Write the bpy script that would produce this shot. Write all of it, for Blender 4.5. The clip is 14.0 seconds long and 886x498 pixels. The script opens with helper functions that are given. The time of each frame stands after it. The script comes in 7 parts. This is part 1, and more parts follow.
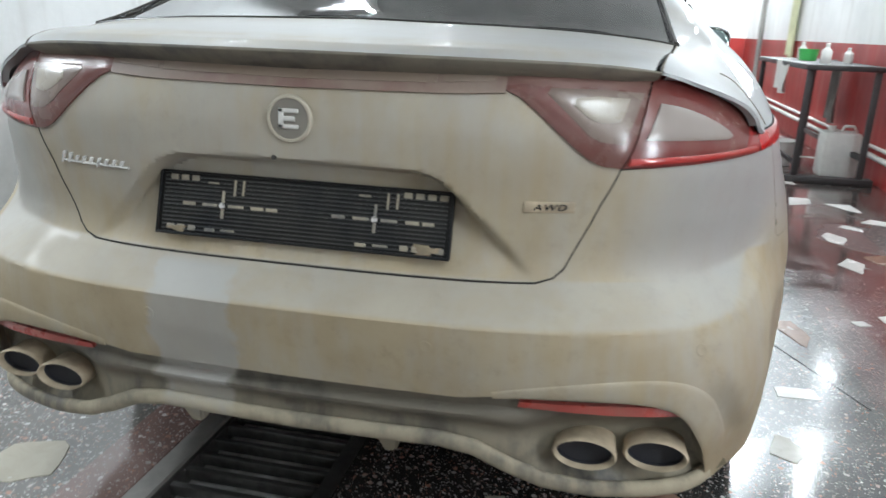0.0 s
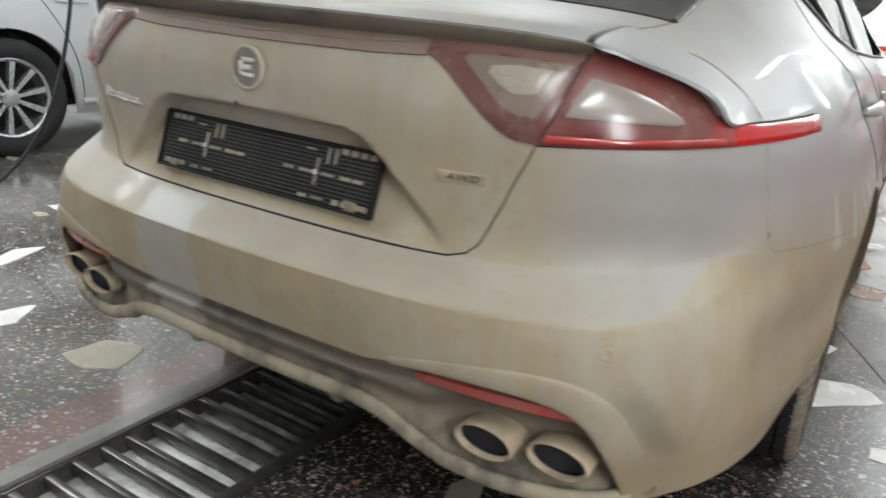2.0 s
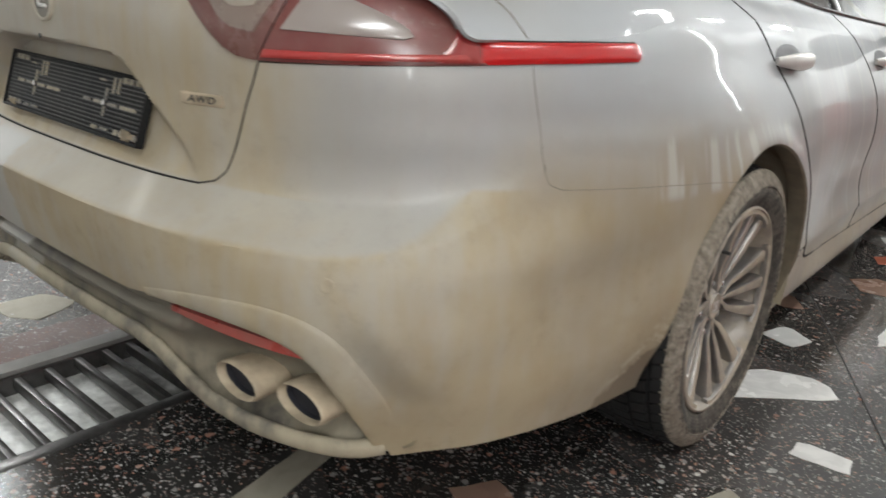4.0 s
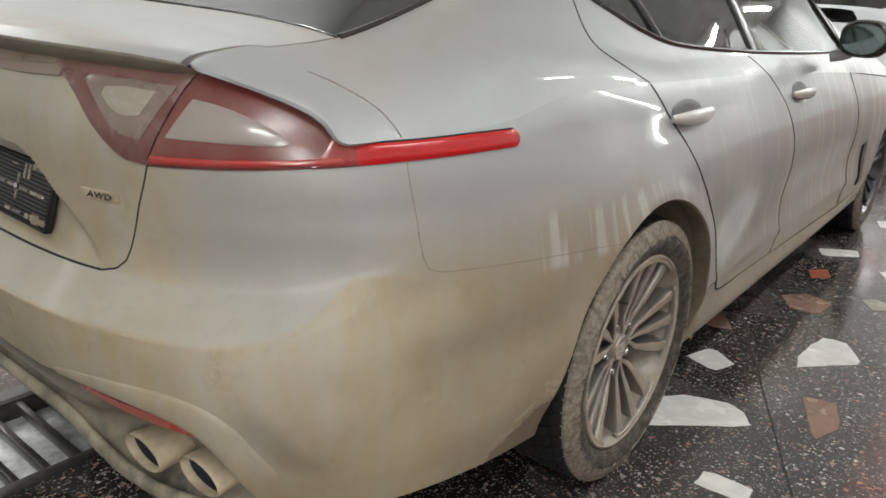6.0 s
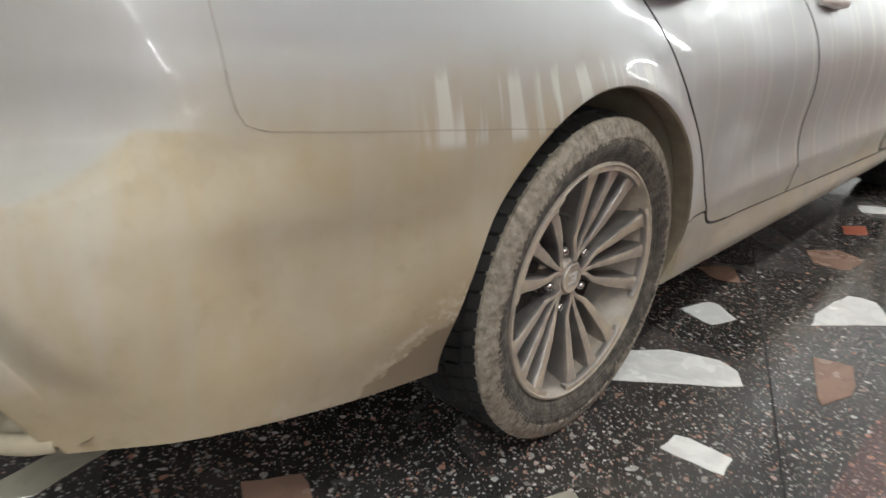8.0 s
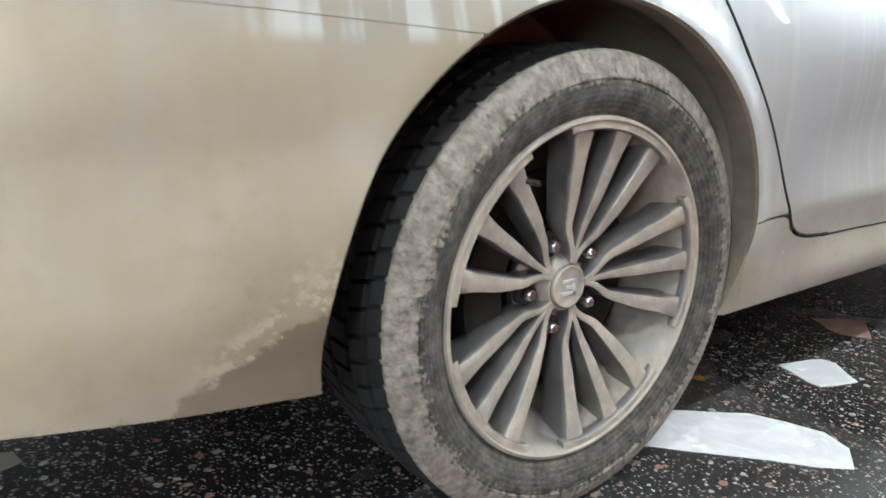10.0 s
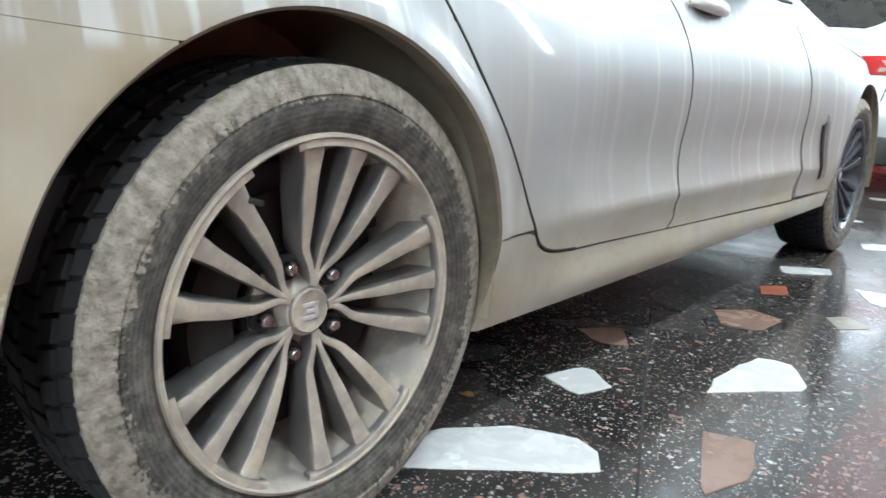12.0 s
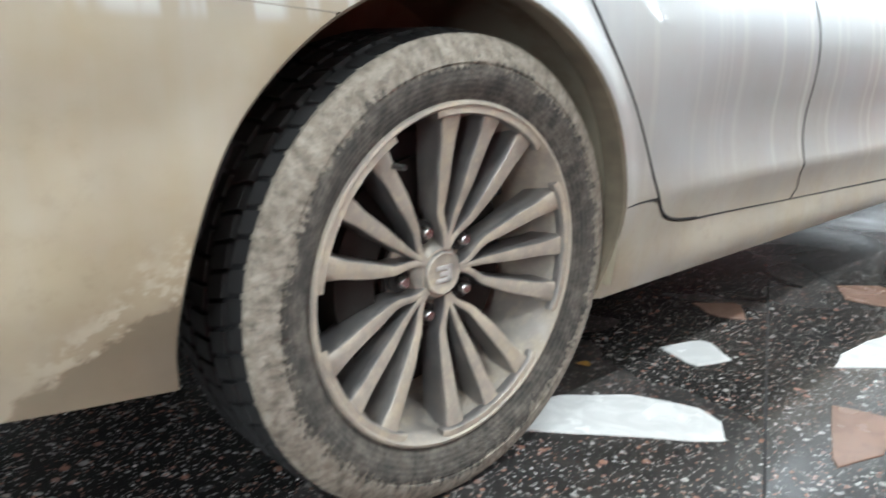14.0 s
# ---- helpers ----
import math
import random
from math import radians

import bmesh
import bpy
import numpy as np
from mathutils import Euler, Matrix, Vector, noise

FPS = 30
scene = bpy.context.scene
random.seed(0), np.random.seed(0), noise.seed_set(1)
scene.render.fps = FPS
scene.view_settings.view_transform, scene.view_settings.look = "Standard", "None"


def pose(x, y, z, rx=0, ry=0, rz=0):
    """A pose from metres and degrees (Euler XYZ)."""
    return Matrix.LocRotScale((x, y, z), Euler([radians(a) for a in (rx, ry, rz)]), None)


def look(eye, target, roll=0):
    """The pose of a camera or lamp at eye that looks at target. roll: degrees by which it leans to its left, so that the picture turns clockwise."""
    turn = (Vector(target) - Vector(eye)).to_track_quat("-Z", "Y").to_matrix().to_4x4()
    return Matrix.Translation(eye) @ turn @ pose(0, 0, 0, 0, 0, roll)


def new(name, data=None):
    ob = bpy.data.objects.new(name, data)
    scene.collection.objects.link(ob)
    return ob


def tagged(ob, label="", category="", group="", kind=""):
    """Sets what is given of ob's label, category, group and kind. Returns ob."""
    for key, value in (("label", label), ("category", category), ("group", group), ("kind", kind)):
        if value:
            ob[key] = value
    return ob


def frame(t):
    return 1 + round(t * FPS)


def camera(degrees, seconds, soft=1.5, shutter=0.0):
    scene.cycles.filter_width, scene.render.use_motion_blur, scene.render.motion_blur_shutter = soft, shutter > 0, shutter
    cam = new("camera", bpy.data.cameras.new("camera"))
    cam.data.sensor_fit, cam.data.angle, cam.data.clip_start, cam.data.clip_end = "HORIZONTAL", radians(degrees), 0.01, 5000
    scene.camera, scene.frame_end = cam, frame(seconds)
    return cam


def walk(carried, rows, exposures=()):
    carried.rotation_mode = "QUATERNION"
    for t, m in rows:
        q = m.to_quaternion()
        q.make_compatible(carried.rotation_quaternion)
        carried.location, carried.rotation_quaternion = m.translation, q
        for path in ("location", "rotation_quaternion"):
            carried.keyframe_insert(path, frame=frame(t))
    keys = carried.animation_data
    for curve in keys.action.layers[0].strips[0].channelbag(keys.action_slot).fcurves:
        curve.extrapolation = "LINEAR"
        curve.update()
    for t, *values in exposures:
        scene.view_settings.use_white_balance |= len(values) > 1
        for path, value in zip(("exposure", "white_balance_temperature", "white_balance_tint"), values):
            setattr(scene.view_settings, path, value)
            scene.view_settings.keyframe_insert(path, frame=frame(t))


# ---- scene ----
cam = camera(62.0, 14.0, shutter=0.8)
PATH = [
    (0, (0.49, -1.017, 1.045), (0.085, 0.854, 0.467), 2.0),
    (0.5, (0.63, -1.035, 1.041), (0.096, 0.8, 0.451), 1.7),
    (1, (0.729, -1.027, 1.035), (0.025, 0.744, 0.429), 1.9),
    (1.5, (0.835, -0.94, 1.027), (-0.128, 0.715, 0.451), 3.6),
    (2, (0.954, -0.827, 1.028), (-0.025, 0.797, 0.394), 4.8),
    (2.5, (1.039, -0.763, 1.001), (0.078, 0.878, 0.382), 3.3),
    (3, (1.15, -0.735, 0.986), (0.112, 0.852, 0.353), 4.0),
    (3.5, (1.262, -0.636, 0.957), (0.151, 0.906, 0.332), 3.5),
    (4, (1.365, -0.487, 0.941), (0.166, 0.979, 0.299), 4.0),
    (6.5, (1.513, -0.408, 1.133), (0.384, 1.087, 0.432), 3.8),
    (7, (1.545, -0.362, 1.095), (0.427, 1.103, 0.319), 4.6),
    (7.5, (1.558, -0.216, 0.989), (0.402, 1.225, 0.223), 4.5),
    (10, (1.549, 0.389, 0.642), (-0.009, 1.526, 0.115), 1.3),
    (10.5, (1.552, 0.418, 0.621), (0.06, 1.642, 0.095), 2.1),
    (11, (1.576, 0.457, 0.633), (0.213, 1.847, 0.175), 3.1),
    (11.5, (1.588, 0.479, 0.635), (0.272, 1.919, 0.191), 2.7),
    (12, (1.596, 0.496, 0.636), (0.351, 1.995, 0.185), 3.2),
    (12.5, (1.594, 0.499, 0.634), (0.367, 2.013, 0.186), 3.1),
    (13, (1.59, 0.489, 0.633), (0.321, 1.971, 0.189), 2.3),
    (13.5, (1.584, 0.465, 0.63), (0.235, 1.87, 0.172), 2.3),
    (14, (1.58, 0.435, 0.617), (0.167, 1.757, 0.11), 1.4),
]
EXPOSURES = [(0.0,-0.6,5950,5),(0.5,-0.78,6100,5),(1.0,-0.92,6200,6),(2.0,-0.72,6350,7),(3.0,-0.76,6350,7),(4.2,-0.79,6450,8),(6.5,-0.89,6600,8),(7.5,-0.72,6550,8),(10.0,0.12,5700,3),(10.5,0.24,5600,2),(11.0,0.24,5500,1),(12.5,0.04,5700,1),(13.2,0.05,5850,2),(14.0,0.20,5800,3)]
walk(cam, [(t, look(eye, target, roll)) for t, eye, target, roll in PATH], EXPOSURES)

# ---------------------------------------------------------------- world and light
world = bpy.data.worlds.new("world")
scene.world = world
world.use_nodes = True
world.node_tree.nodes["Background"].inputs[0].default_value = (0.8, 0.85, 0.9, 1)
world.node_tree.nodes["Background"].inputs[1].default_value = 0.05
LAMP_POWER = 95.0
ROOM_X0, ROOM_X1, ROOM_Y0, ROOM_Y1, ROOM_H = -7.0, 2.5, -4.0, 12.0, 3.3
# unseen upright wall tubes added for flank light and hip streak: y, height, power
ADDED_WALL_TUBES = [(-1.1, 1.25, 0.46), (4.9, 2.08, 0.40)]
# rows of tube lamps under the ceiling: x, y of the middle of each, power (tuned to balance brightness)
TUBES = [(2.15, -1.6, 0.9), (2.15, 1.2, 0.40), (2.15, 4.0, 0.40), (2.15, 6.8, 1.5), (2.15, 10.4, 2.6),
         (-3.0, -1.2, 1.15), (-1.5, 1.2, 0.5), (-1.5, 4.0, 0.85), (-1.5, 7.5, 0.85),
         (-4.6, 0.5, 2.9), (-4.6, 4.0, 1.2)]


def lamp(x, y, power):
    data = bpy.data.lights.new("tube_light", "AREA")
    data.shape, data.size, data.size_y = "RECTANGLE", 0.07, 1.2
    data.energy, data.color = LAMP_POWER * power, (0.97, 0.99, 1.0)
    ob = new("tube_light", data)
    ob.matrix_world = pose(x, y, ROOM_H - 0.14)


for lx, ly, lp in TUBES:
    lamp(lx, ly, lp)
# fill light of the added wall tubes
for ly, lz, lp in ADDED_WALL_TUBES:
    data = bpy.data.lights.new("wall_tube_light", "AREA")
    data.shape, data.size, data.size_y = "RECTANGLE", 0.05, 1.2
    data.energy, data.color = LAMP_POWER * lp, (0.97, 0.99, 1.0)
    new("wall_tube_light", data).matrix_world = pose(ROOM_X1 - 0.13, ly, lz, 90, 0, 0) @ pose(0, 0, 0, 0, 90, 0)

# ---------------------------------------------------------------- materials


class Nodes:
    """A small node builder: every call returns the output socket."""

    def __init__(self, name):
        self.mat = bpy.data.materials.new(name)
        self.mat.use_nodes = True
        self.tree = self.mat.node_tree
        self.bsdf = self.tree.nodes["Principled BSDF"]
        self.coord = self.tree.nodes.new("ShaderNodeTexCoord")
        self.info = None

    def put(self, socket, value):
        if hasattr(value, "is_linked"):
            self.tree.links.new(value, socket)
        elif isinstance(value, (tuple, list)) and len(value) == 3 and socket.type == "RGBA":
            socket.default_value = (*value, 1)
        else:
            socket.default_value = value

    def obj(self):
        return self.coord.outputs["Object"]

    def rand(self):
        if self.info is None:
            self.info = self.tree.nodes.new("ShaderNodeObjectInfo")
        return self.info.outputs["Random"]

    def scaled(self, x, y, z, vec=None):
        n = self.tree.nodes.new("ShaderNodeMapping")
        self.put(n.inputs["Vector"], vec or self.obj())
        n.inputs["Scale"].default_value = (x, y, z)
        return n.outputs[0]

    def noise(self, scale, detail=4, rough=0.55, vec=None, distort=0.0):
        n = self.tree.nodes.new("ShaderNodeTexNoise")
        self.put(n.inputs["Vector"], vec or self.obj())
        n.inputs["Scale"].default_value, n.inputs["Detail"].default_value = scale, detail
        n.inputs["Roughness"].default_value, n.inputs["Distortion"].default_value = rough, distort
        return n.outputs[0]

    def voronoi(self, scale, feature="F1", vec=None, out="Distance", randomness=1.0):
        n = self.tree.nodes.new("ShaderNodeTexVoronoi")
        n.feature = feature
        self.put(n.inputs["Vector"], vec or self.obj())
        n.inputs["Scale"].default_value = scale
        n.inputs["Randomness"].default_value = randomness
        return n.outputs[out]

    def axis(self, which):
        n = self.tree.nodes.new("ShaderNodeSeparateXYZ")
        self.put(n.inputs[0], self.obj())
        return n.outputs["XYZ".index(which)]

    def ramp(self, value, a, b, lo=0.0, hi=1.0, smooth=True):
        n = self.tree.nodes.new("ShaderNodeMapRange")
        n.interpolation_type = "SMOOTHSTEP" if smooth else "LINEAR"
        self.put(n.inputs[0], value)
        for k, v in enumerate((a, b, lo, hi)):
            n.inputs[k + 1].default_value = v
        return n.outputs[0]

    def math(self, op, a, b=0.0, clamp=False):
        n = self.tree.nodes.new("ShaderNodeMath")
        n.operation, n.use_clamp = op, clamp
        self.put(n.inputs[0], a)
        self.put(n.inputs[1], b)
        return n.outputs[0]

    def mix(self, f, a, b):
        n = self.tree.nodes.new("ShaderNodeMix")
        n.data_type = "RGBA"
        self.put(n.inputs[0], f)
        self.put(n.inputs[6], a)
        self.put(n.inputs[7], b)
        return n.outputs[2]

    def bump(self, height, strength=0.3, distance=0.002):
        n = self.tree.nodes.new("ShaderNodeBump")
        n.inputs["Strength"].default_value, n.inputs["Distance"].default_value = strength, distance
        self.put(n.inputs["Height"], height)
        self.put(self.bsdf.inputs["Normal"], n.outputs[0])

    def set(self, **kw):
        for k, v in kw.items():
            self.put(self.bsdf.inputs[k.replace("_", " ").title() if k != "ior" else "IOR"], v)
        return self.mat


def coat(n, weight, rough):
    n.put(n.bsdf.inputs["Coat Weight"], weight)
    n.put(n.bsdf.inputs["Coat Roughness"], rough)


MUD = (0.305, 0.245, 0.153)
MUD_PALE = (0.355, 0.296, 0.195)


def plain(name, colour, rough=0.5, metal=0.0, vary=0.15, scale=25.0, bump=0.15):
    """An everyday surface with mottling at two scales and a little relief."""
    n = Nodes(name)
    big, fine = n.noise(scale * 0.15, 3), n.noise(scale, 5)
    both = n.math("ADD", n.math("MULTIPLY", big, 0.6), n.math("MULTIPLY", fine, 0.4))
    dark = tuple(c * (1 - vary) for c in colour)
    light = tuple(min(1, c * (1 + vary)) for c in colour)
    n.bump(fine, bump, 0.002)
    return n.set(base_color=n.mix(n.ramp(both, 0.3, 0.7), dark, light), roughness=n.ramp(both, 0.3, 0.7, rough * 0.85, min(1, rough * 1.15)), metallic=metal)


def make_paint(name, colour, dirty=1.0):
    """Silver car paint under road dust: thick on the tail and low on the flanks, thin and streaked above."""
    n = Nodes(name)
    y, z = n.axis("Y"), n.axis("Z")
    streak = n.noise(1.0, 4, 0.6, n.scaled(26, 26, 1.7))
    cloud = n.noise(3.2, 4, 0.6)
    fine = n.noise(140, 5, 0.7)
    tail = n.math("MULTIPLY", n.ramp(y, 0.62, 0.10, 0.0, 0.92), n.math("MULTIPLY", n.math("MAXIMUM", n.ramp(z, 0.90, 0.84), n.math("MULTIPLY", n.ramp(y, 0.22, 0.12), n.ramp(z, 1.02, 0.97))), n.ramp(z, 0.86, 0.64, 0.76, 1.0)))
    hip = n.math("MULTIPLY", n.ramp(z, 0.87, 0.62, 0.0, 0.97), n.ramp(y, 1.5, 0.85))
    low = n.ramp(z, 0.60, 0.27, 0.0, 0.78)
    sep = n.tree.nodes.new("ShaderNodeSeparateXYZ")
    n.put(sep.inputs[0], n.coord.outputs["Normal"])
    settled = n.math("MULTIPLY", n.ramp(sep.outputs[2], 0.55, 0.95, 0.0, 0.42), n.ramp(y, 1.0, 0.5))
    film = n.math("MAXIMUM", settled, n.ramp(z, 0.95, 0.50, 0.08, 0.36))
    amount = n.math("MAXIMUM", n.math("MAXIMUM", tail, hip), n.math("MAXIMUM", low, film))
    wobble = n.math("ADD", n.math("MULTIPLY", n.ramp(streak, 0.3, 0.7, -0.10, 0.10), n.ramp(y, 0.55, 0.2, 0.4, 1.0)), n.ramp(cloud, 0.3, 0.7, -0.16, 0.16))
    dust = n.math("MULTIPLY", n.math("ADD", amount, n.math("MULTIPLY", wobble, n.ramp(amount, 0.0, 0.5, 0.25, 1.0)), True), dirty, True)
    thin = n.math("MULTIPLY", n.ramp(n.noise(2.6, 5, 0.6, n.scaled(1, 1, 0.6), 0.6), 0.54, 0.70), n.ramp(z, 0.36, 0.46, 0.0, 0.22))
    dust = n.math("MULTIPLY", dust, n.math("SUBTRACT", 1.0, thin))
    climb = n.ramp(y, 0.12, 0.322, 0.0, 0.2915, False)
    ledge = n.math("SUBTRACT", n.math("SUBTRACT", z, 0.602), n.math("MULTIPLY", climb, climb))
    washed = n.math("MULTIPLY", n.math("MULTIPLY", n.ramp(ledge, -0.003, 0.006), n.ramp(y, 0.42, 0.32)), n.math("MAXIMUM", n.ramp(z, 0.662, 0.655), n.ramp(y, 0.12, 0.19)))
    dust = n.math("MULTIPLY", dust, n.math("SUBTRACT", 1.0, n.math("MULTIPLY", washed, n.math("MULTIPLY", n.ramp(cloud, 0.3, 0.7, 0.42, 0.60), n.ramp(y, 0.10, 0.20, 0.65, 1.0)))))
    x = n.axis("X")
    ragged = n.math("MULTIPLY", n.math("SUBTRACT", n.noise(16, 4), 0.5), 0.07)
    wx = n.math("ADD", x, ragged)
    wiped = n.math("MULTIPLY", n.math("MULTIPLY", n.ramp(wx, -0.25, -0.235), n.ramp(wx, -0.085, -0.10)), n.math("MULTIPLY", n.ramp(y, 0.35, 0.25), n.ramp(z, 0.655, 0.64)))
    runs = n.ramp(n.noise(1, 2, 0.5, n.scaled(0.001, 24, 1.4)), 0.50, 0.57)
    drips = n.math("MULTIPLY", n.math("MULTIPLY", runs, n.ramp(y, 0.62, 0.70)), n.math("MULTIPLY", n.ramp(y, 1.35, 1.25), n.math("MULTIPLY", n.ramp(z, 0.64, 0.66), n.ramp(n.math("ADD", z, ragged), 0.76, 0.73))))
    dust = n.math("MULTIPLY", dust, n.math("SUBTRACT", 1.0, n.math("MULTIPLY", n.math("MAXIMUM", wiped, drips), 0.55)))
    trails = n.math("MULTIPLY", n.ramp(n.noise(1, 3, 0.5, n.scaled(0.001, 23, 0.22)), 0.54, 0.64), n.math("MULTIPLY", n.ramp(y, 1.75, 2.2, 0.35, 1.0), n.math("MULTIPLY", n.ramp(y, 1.2, 1.5), n.ramp(n.math("ADD", z, ragged), 0.36, 0.43))))
    mud = n.mix(n.ramp(n.noise(7, 4), 0.35, 0.7), MUD, MUD_PALE)
    # darker mud colour forward of the tail and above z 0.4
    thick = n.math("MULTIPLY", n.math("MULTIPLY", n.ramp(y, 0.32, 0.62), n.ramp(n.math("ADD", z, n.math("MULTIPLY", n.math("SUBTRACT", cloud, 0.5), 0.2)), 0.40, 0.62)), 0.62)
    mud = n.mix(thick, mud, (0.210, 0.160, 0.092))
    spots = n.math("MULTIPLY", n.ramp(n.noise(38, 6, 0.7), 0.48, 0.72), n.ramp(n.noise(5, 3), 0.35, 0.65, 0.1, 0.5))
    mud = n.mix(spots, mud, (0.215, 0.170, 0.105))
    n.bump(n.math("MULTIPLY", fine, dust), 0.12, 0.001)
    coat(n, n.math("MULTIPLY", n.ramp(dust, 0.15, 0.95, 0.42, 0.07), n.ramp(y, 0.28, 0.6, 0.20, 1.0)), n.ramp(n.math("ADD", dust, n.ramp(n.noise(30, 4), 0.3, 0.7, -0.15, 0.15)), 0.0, 0.9, 0.03, 0.16))
    over = n.math("SUBTRACT", n.math("ADD", z, n.math("MULTIPLY", n.math("SUBTRACT", n.noise(13, 5, 0.65), 0.5), 0.13)), n.ramp(y, 0.56, 0.78, 0.280, 0.43, False))
    place = n.math("MULTIPLY", n.ramp(x, 0.70, 0.76), n.math("MULTIPLY", n.ramp(y, 0.40, 0.50), n.ramp(y, 0.86, 0.80)))
    bare = n.math("MULTIPLY", n.ramp(over, 0.006, -0.006), place)
    flake = n.math("MULTIPLY", n.math("MULTIPLY", n.ramp(over, 0.06, 0.03), n.ramp(over, -0.012, 0.0)), n.math("MULTIPLY", place, n.math("MULTIPLY", n.ramp(n.noise(24, 5, 0.7), 0.47, 0.53), n.ramp(y, 0.55, 0.66))))
    body = n.mix(n.math("MULTIPLY", bare, 0.75 * dirty), n.mix(dust, colour, mud), (0.150, 0.115, 0.072))
    body = n.mix(n.math("MULTIPLY", n.math("MAXIMUM", trails, n.math("MULTIPLY", drips, 1.0)), 0.42 * dirty), body, (0.54, 0.505, 0.43))
    body = n.mix(n.math("MULTIPLY", flake, 0.75 * dirty), body, (0.50, 0.44, 0.33))
    lean = n.math("ADD", n.math("ADD", x, n.math("MULTIPLY", z, 0.45)), n.math("MULTIPLY", n.math("SUBTRACT", n.noise(9, 4), 0.5), 0.05))
    smear = n.math("MULTIPLY", n.math("MULTIPLY", n.ramp(lean, 0.905, 0.935), n.ramp(lean, 0.975, 0.945)), n.math("MULTIPLY", n.ramp(z, 0.37, 0.42), n.math("MULTIPLY", n.ramp(z, 0.54, 0.48), n.ramp(y, 0.5, 0.4))))
    body = n.mix(n.math("MULTIPLY", smear, 0.45 * dirty), body, (0.12, 0.098, 0.066))
    return n.set(base_color=body, metallic=n.ramp(dust, 0.0, 0.8, 0.32, 0.0), roughness=n.ramp(dust, 0.0, 0.9, 0.50, 0.66))


paint = make_paint("silver_paint_dusty", (0.350, 0.361, 0.366))


def make_tyre(name):
    """Black rubber with dried pale mud caked on the shoulder."""
    n = Nodes(name)
    y, z, x = n.axis("Y"), n.axis("Z"), n.axis("X")
    r = n.math("SQRT", n.math("ADD", n.math("MULTIPLY", y, y), n.math("MULTIPLY", z, z)))
    turn = n.math("ARCTAN2", y, z)
    ridge = n.math("SINE", n.math("ADD", n.math("MULTIPLY", turn, 150.0), n.math("MULTIPLY", n.noise(20, 3), 5.0)))
    rag = n.math("ADD", n.math("ADD", n.noise(46, 6, 0.78), n.math("MULTIPLY", n.math("SUBTRACT", n.noise(7, 3), 0.5), 0.45)), n.math("MULTIPLY", ridge, 0.03))
    cake = n.math("MULTIPLY", n.ramp(n.math("ADD", r, n.math("MULTIPLY", n.math("SUBTRACT", rag, 0.5), 0.075)), 0.278, 0.285), n.ramp(n.math("ADD", x, n.math("MULTIPLY", n.math("SUBTRACT", rag, 0.5), 0.022)), 0.088, 0.093))
    rings = n.math("SINE", n.math("MULTIPLY", r, 900.0))
    film = n.math("ADD", n.ramp(n.noise(34, 6, 0.7), 0.35, 0.7, 0.14, 0.48), n.math("MULTIPLY", rings, 0.05))
    film = n.math("MULTIPLY", film, n.ramp(x, 0.085, 0.10, 0.02, 1.0))
    amount = n.math("MAXIMUM", film, n.math("MULTIPLY", cake, n.ramp(n.math("ADD", n.noise(90, 5), n.math("MULTIPLY", ridge, 0.04)), 0.30, 0.55, 0.64, 1.0)))
    n.bump(n.math("ADD", n.noise(160, 5, 0.7), n.math("MULTIPLY", cake, rag)), 0.8, 0.006)
    return n.set(base_color=n.mix(amount, (0.010, 0.010, 0.011), n.mix(n.ramp(n.noise(60, 4), 0.3, 0.7), (0.215, 0.182, 0.138), (0.37, 0.325, 0.258))), roughness=0.9)


def make_rim(name, dusty=1.0, least=0.42):
    """Grey alloy; brown dust lies on what faces outwards, the flanks of the spokes are rubbed cleaner and darkened to
    paint their shade.
    """
    n = Nodes(name)
    sep = n.tree.nodes.new("ShaderNodeSeparateXYZ")
    n.put(sep.inputs[0], n.coord.outputs["Normal"])
    face = n.ramp(sep.outputs[0], 0.15, 0.75, least, 1.0)
    dust = n.math("ADD", n.ramp(n.noise(9, 5), 0.3, 0.7, 0.70, 1.0), n.ramp(n.noise(60, 4), 0.4, 0.8, -0.2, 0.15), True)
    dust = n.math("MULTIPLY", n.math("MULTIPLY", dust, face), dusty)
    specks = n.ramp(n.noise(210, 3, 0.6), 0.62, 0.72, 0.0, 0.5)
    n.bump(n.noise(170, 5, 0.7), 0.15, 0.001)
    mud = n.mix(specks, n.mix(n.ramp(n.noise(16, 4), 0.35, 0.7), (0.38, 0.315, 0.225), (0.49, 0.41, 0.30)), (0.55, 0.48, 0.39))
    return n.set(base_color=n.mix(dust, (0.19, 0.193, 0.215), mud), metallic=n.ramp(dust, 0.2, 0.85, 0.8, 0.0), roughness=n.ramp(dust, 0.2, 0.9, 0.33, 0.75))


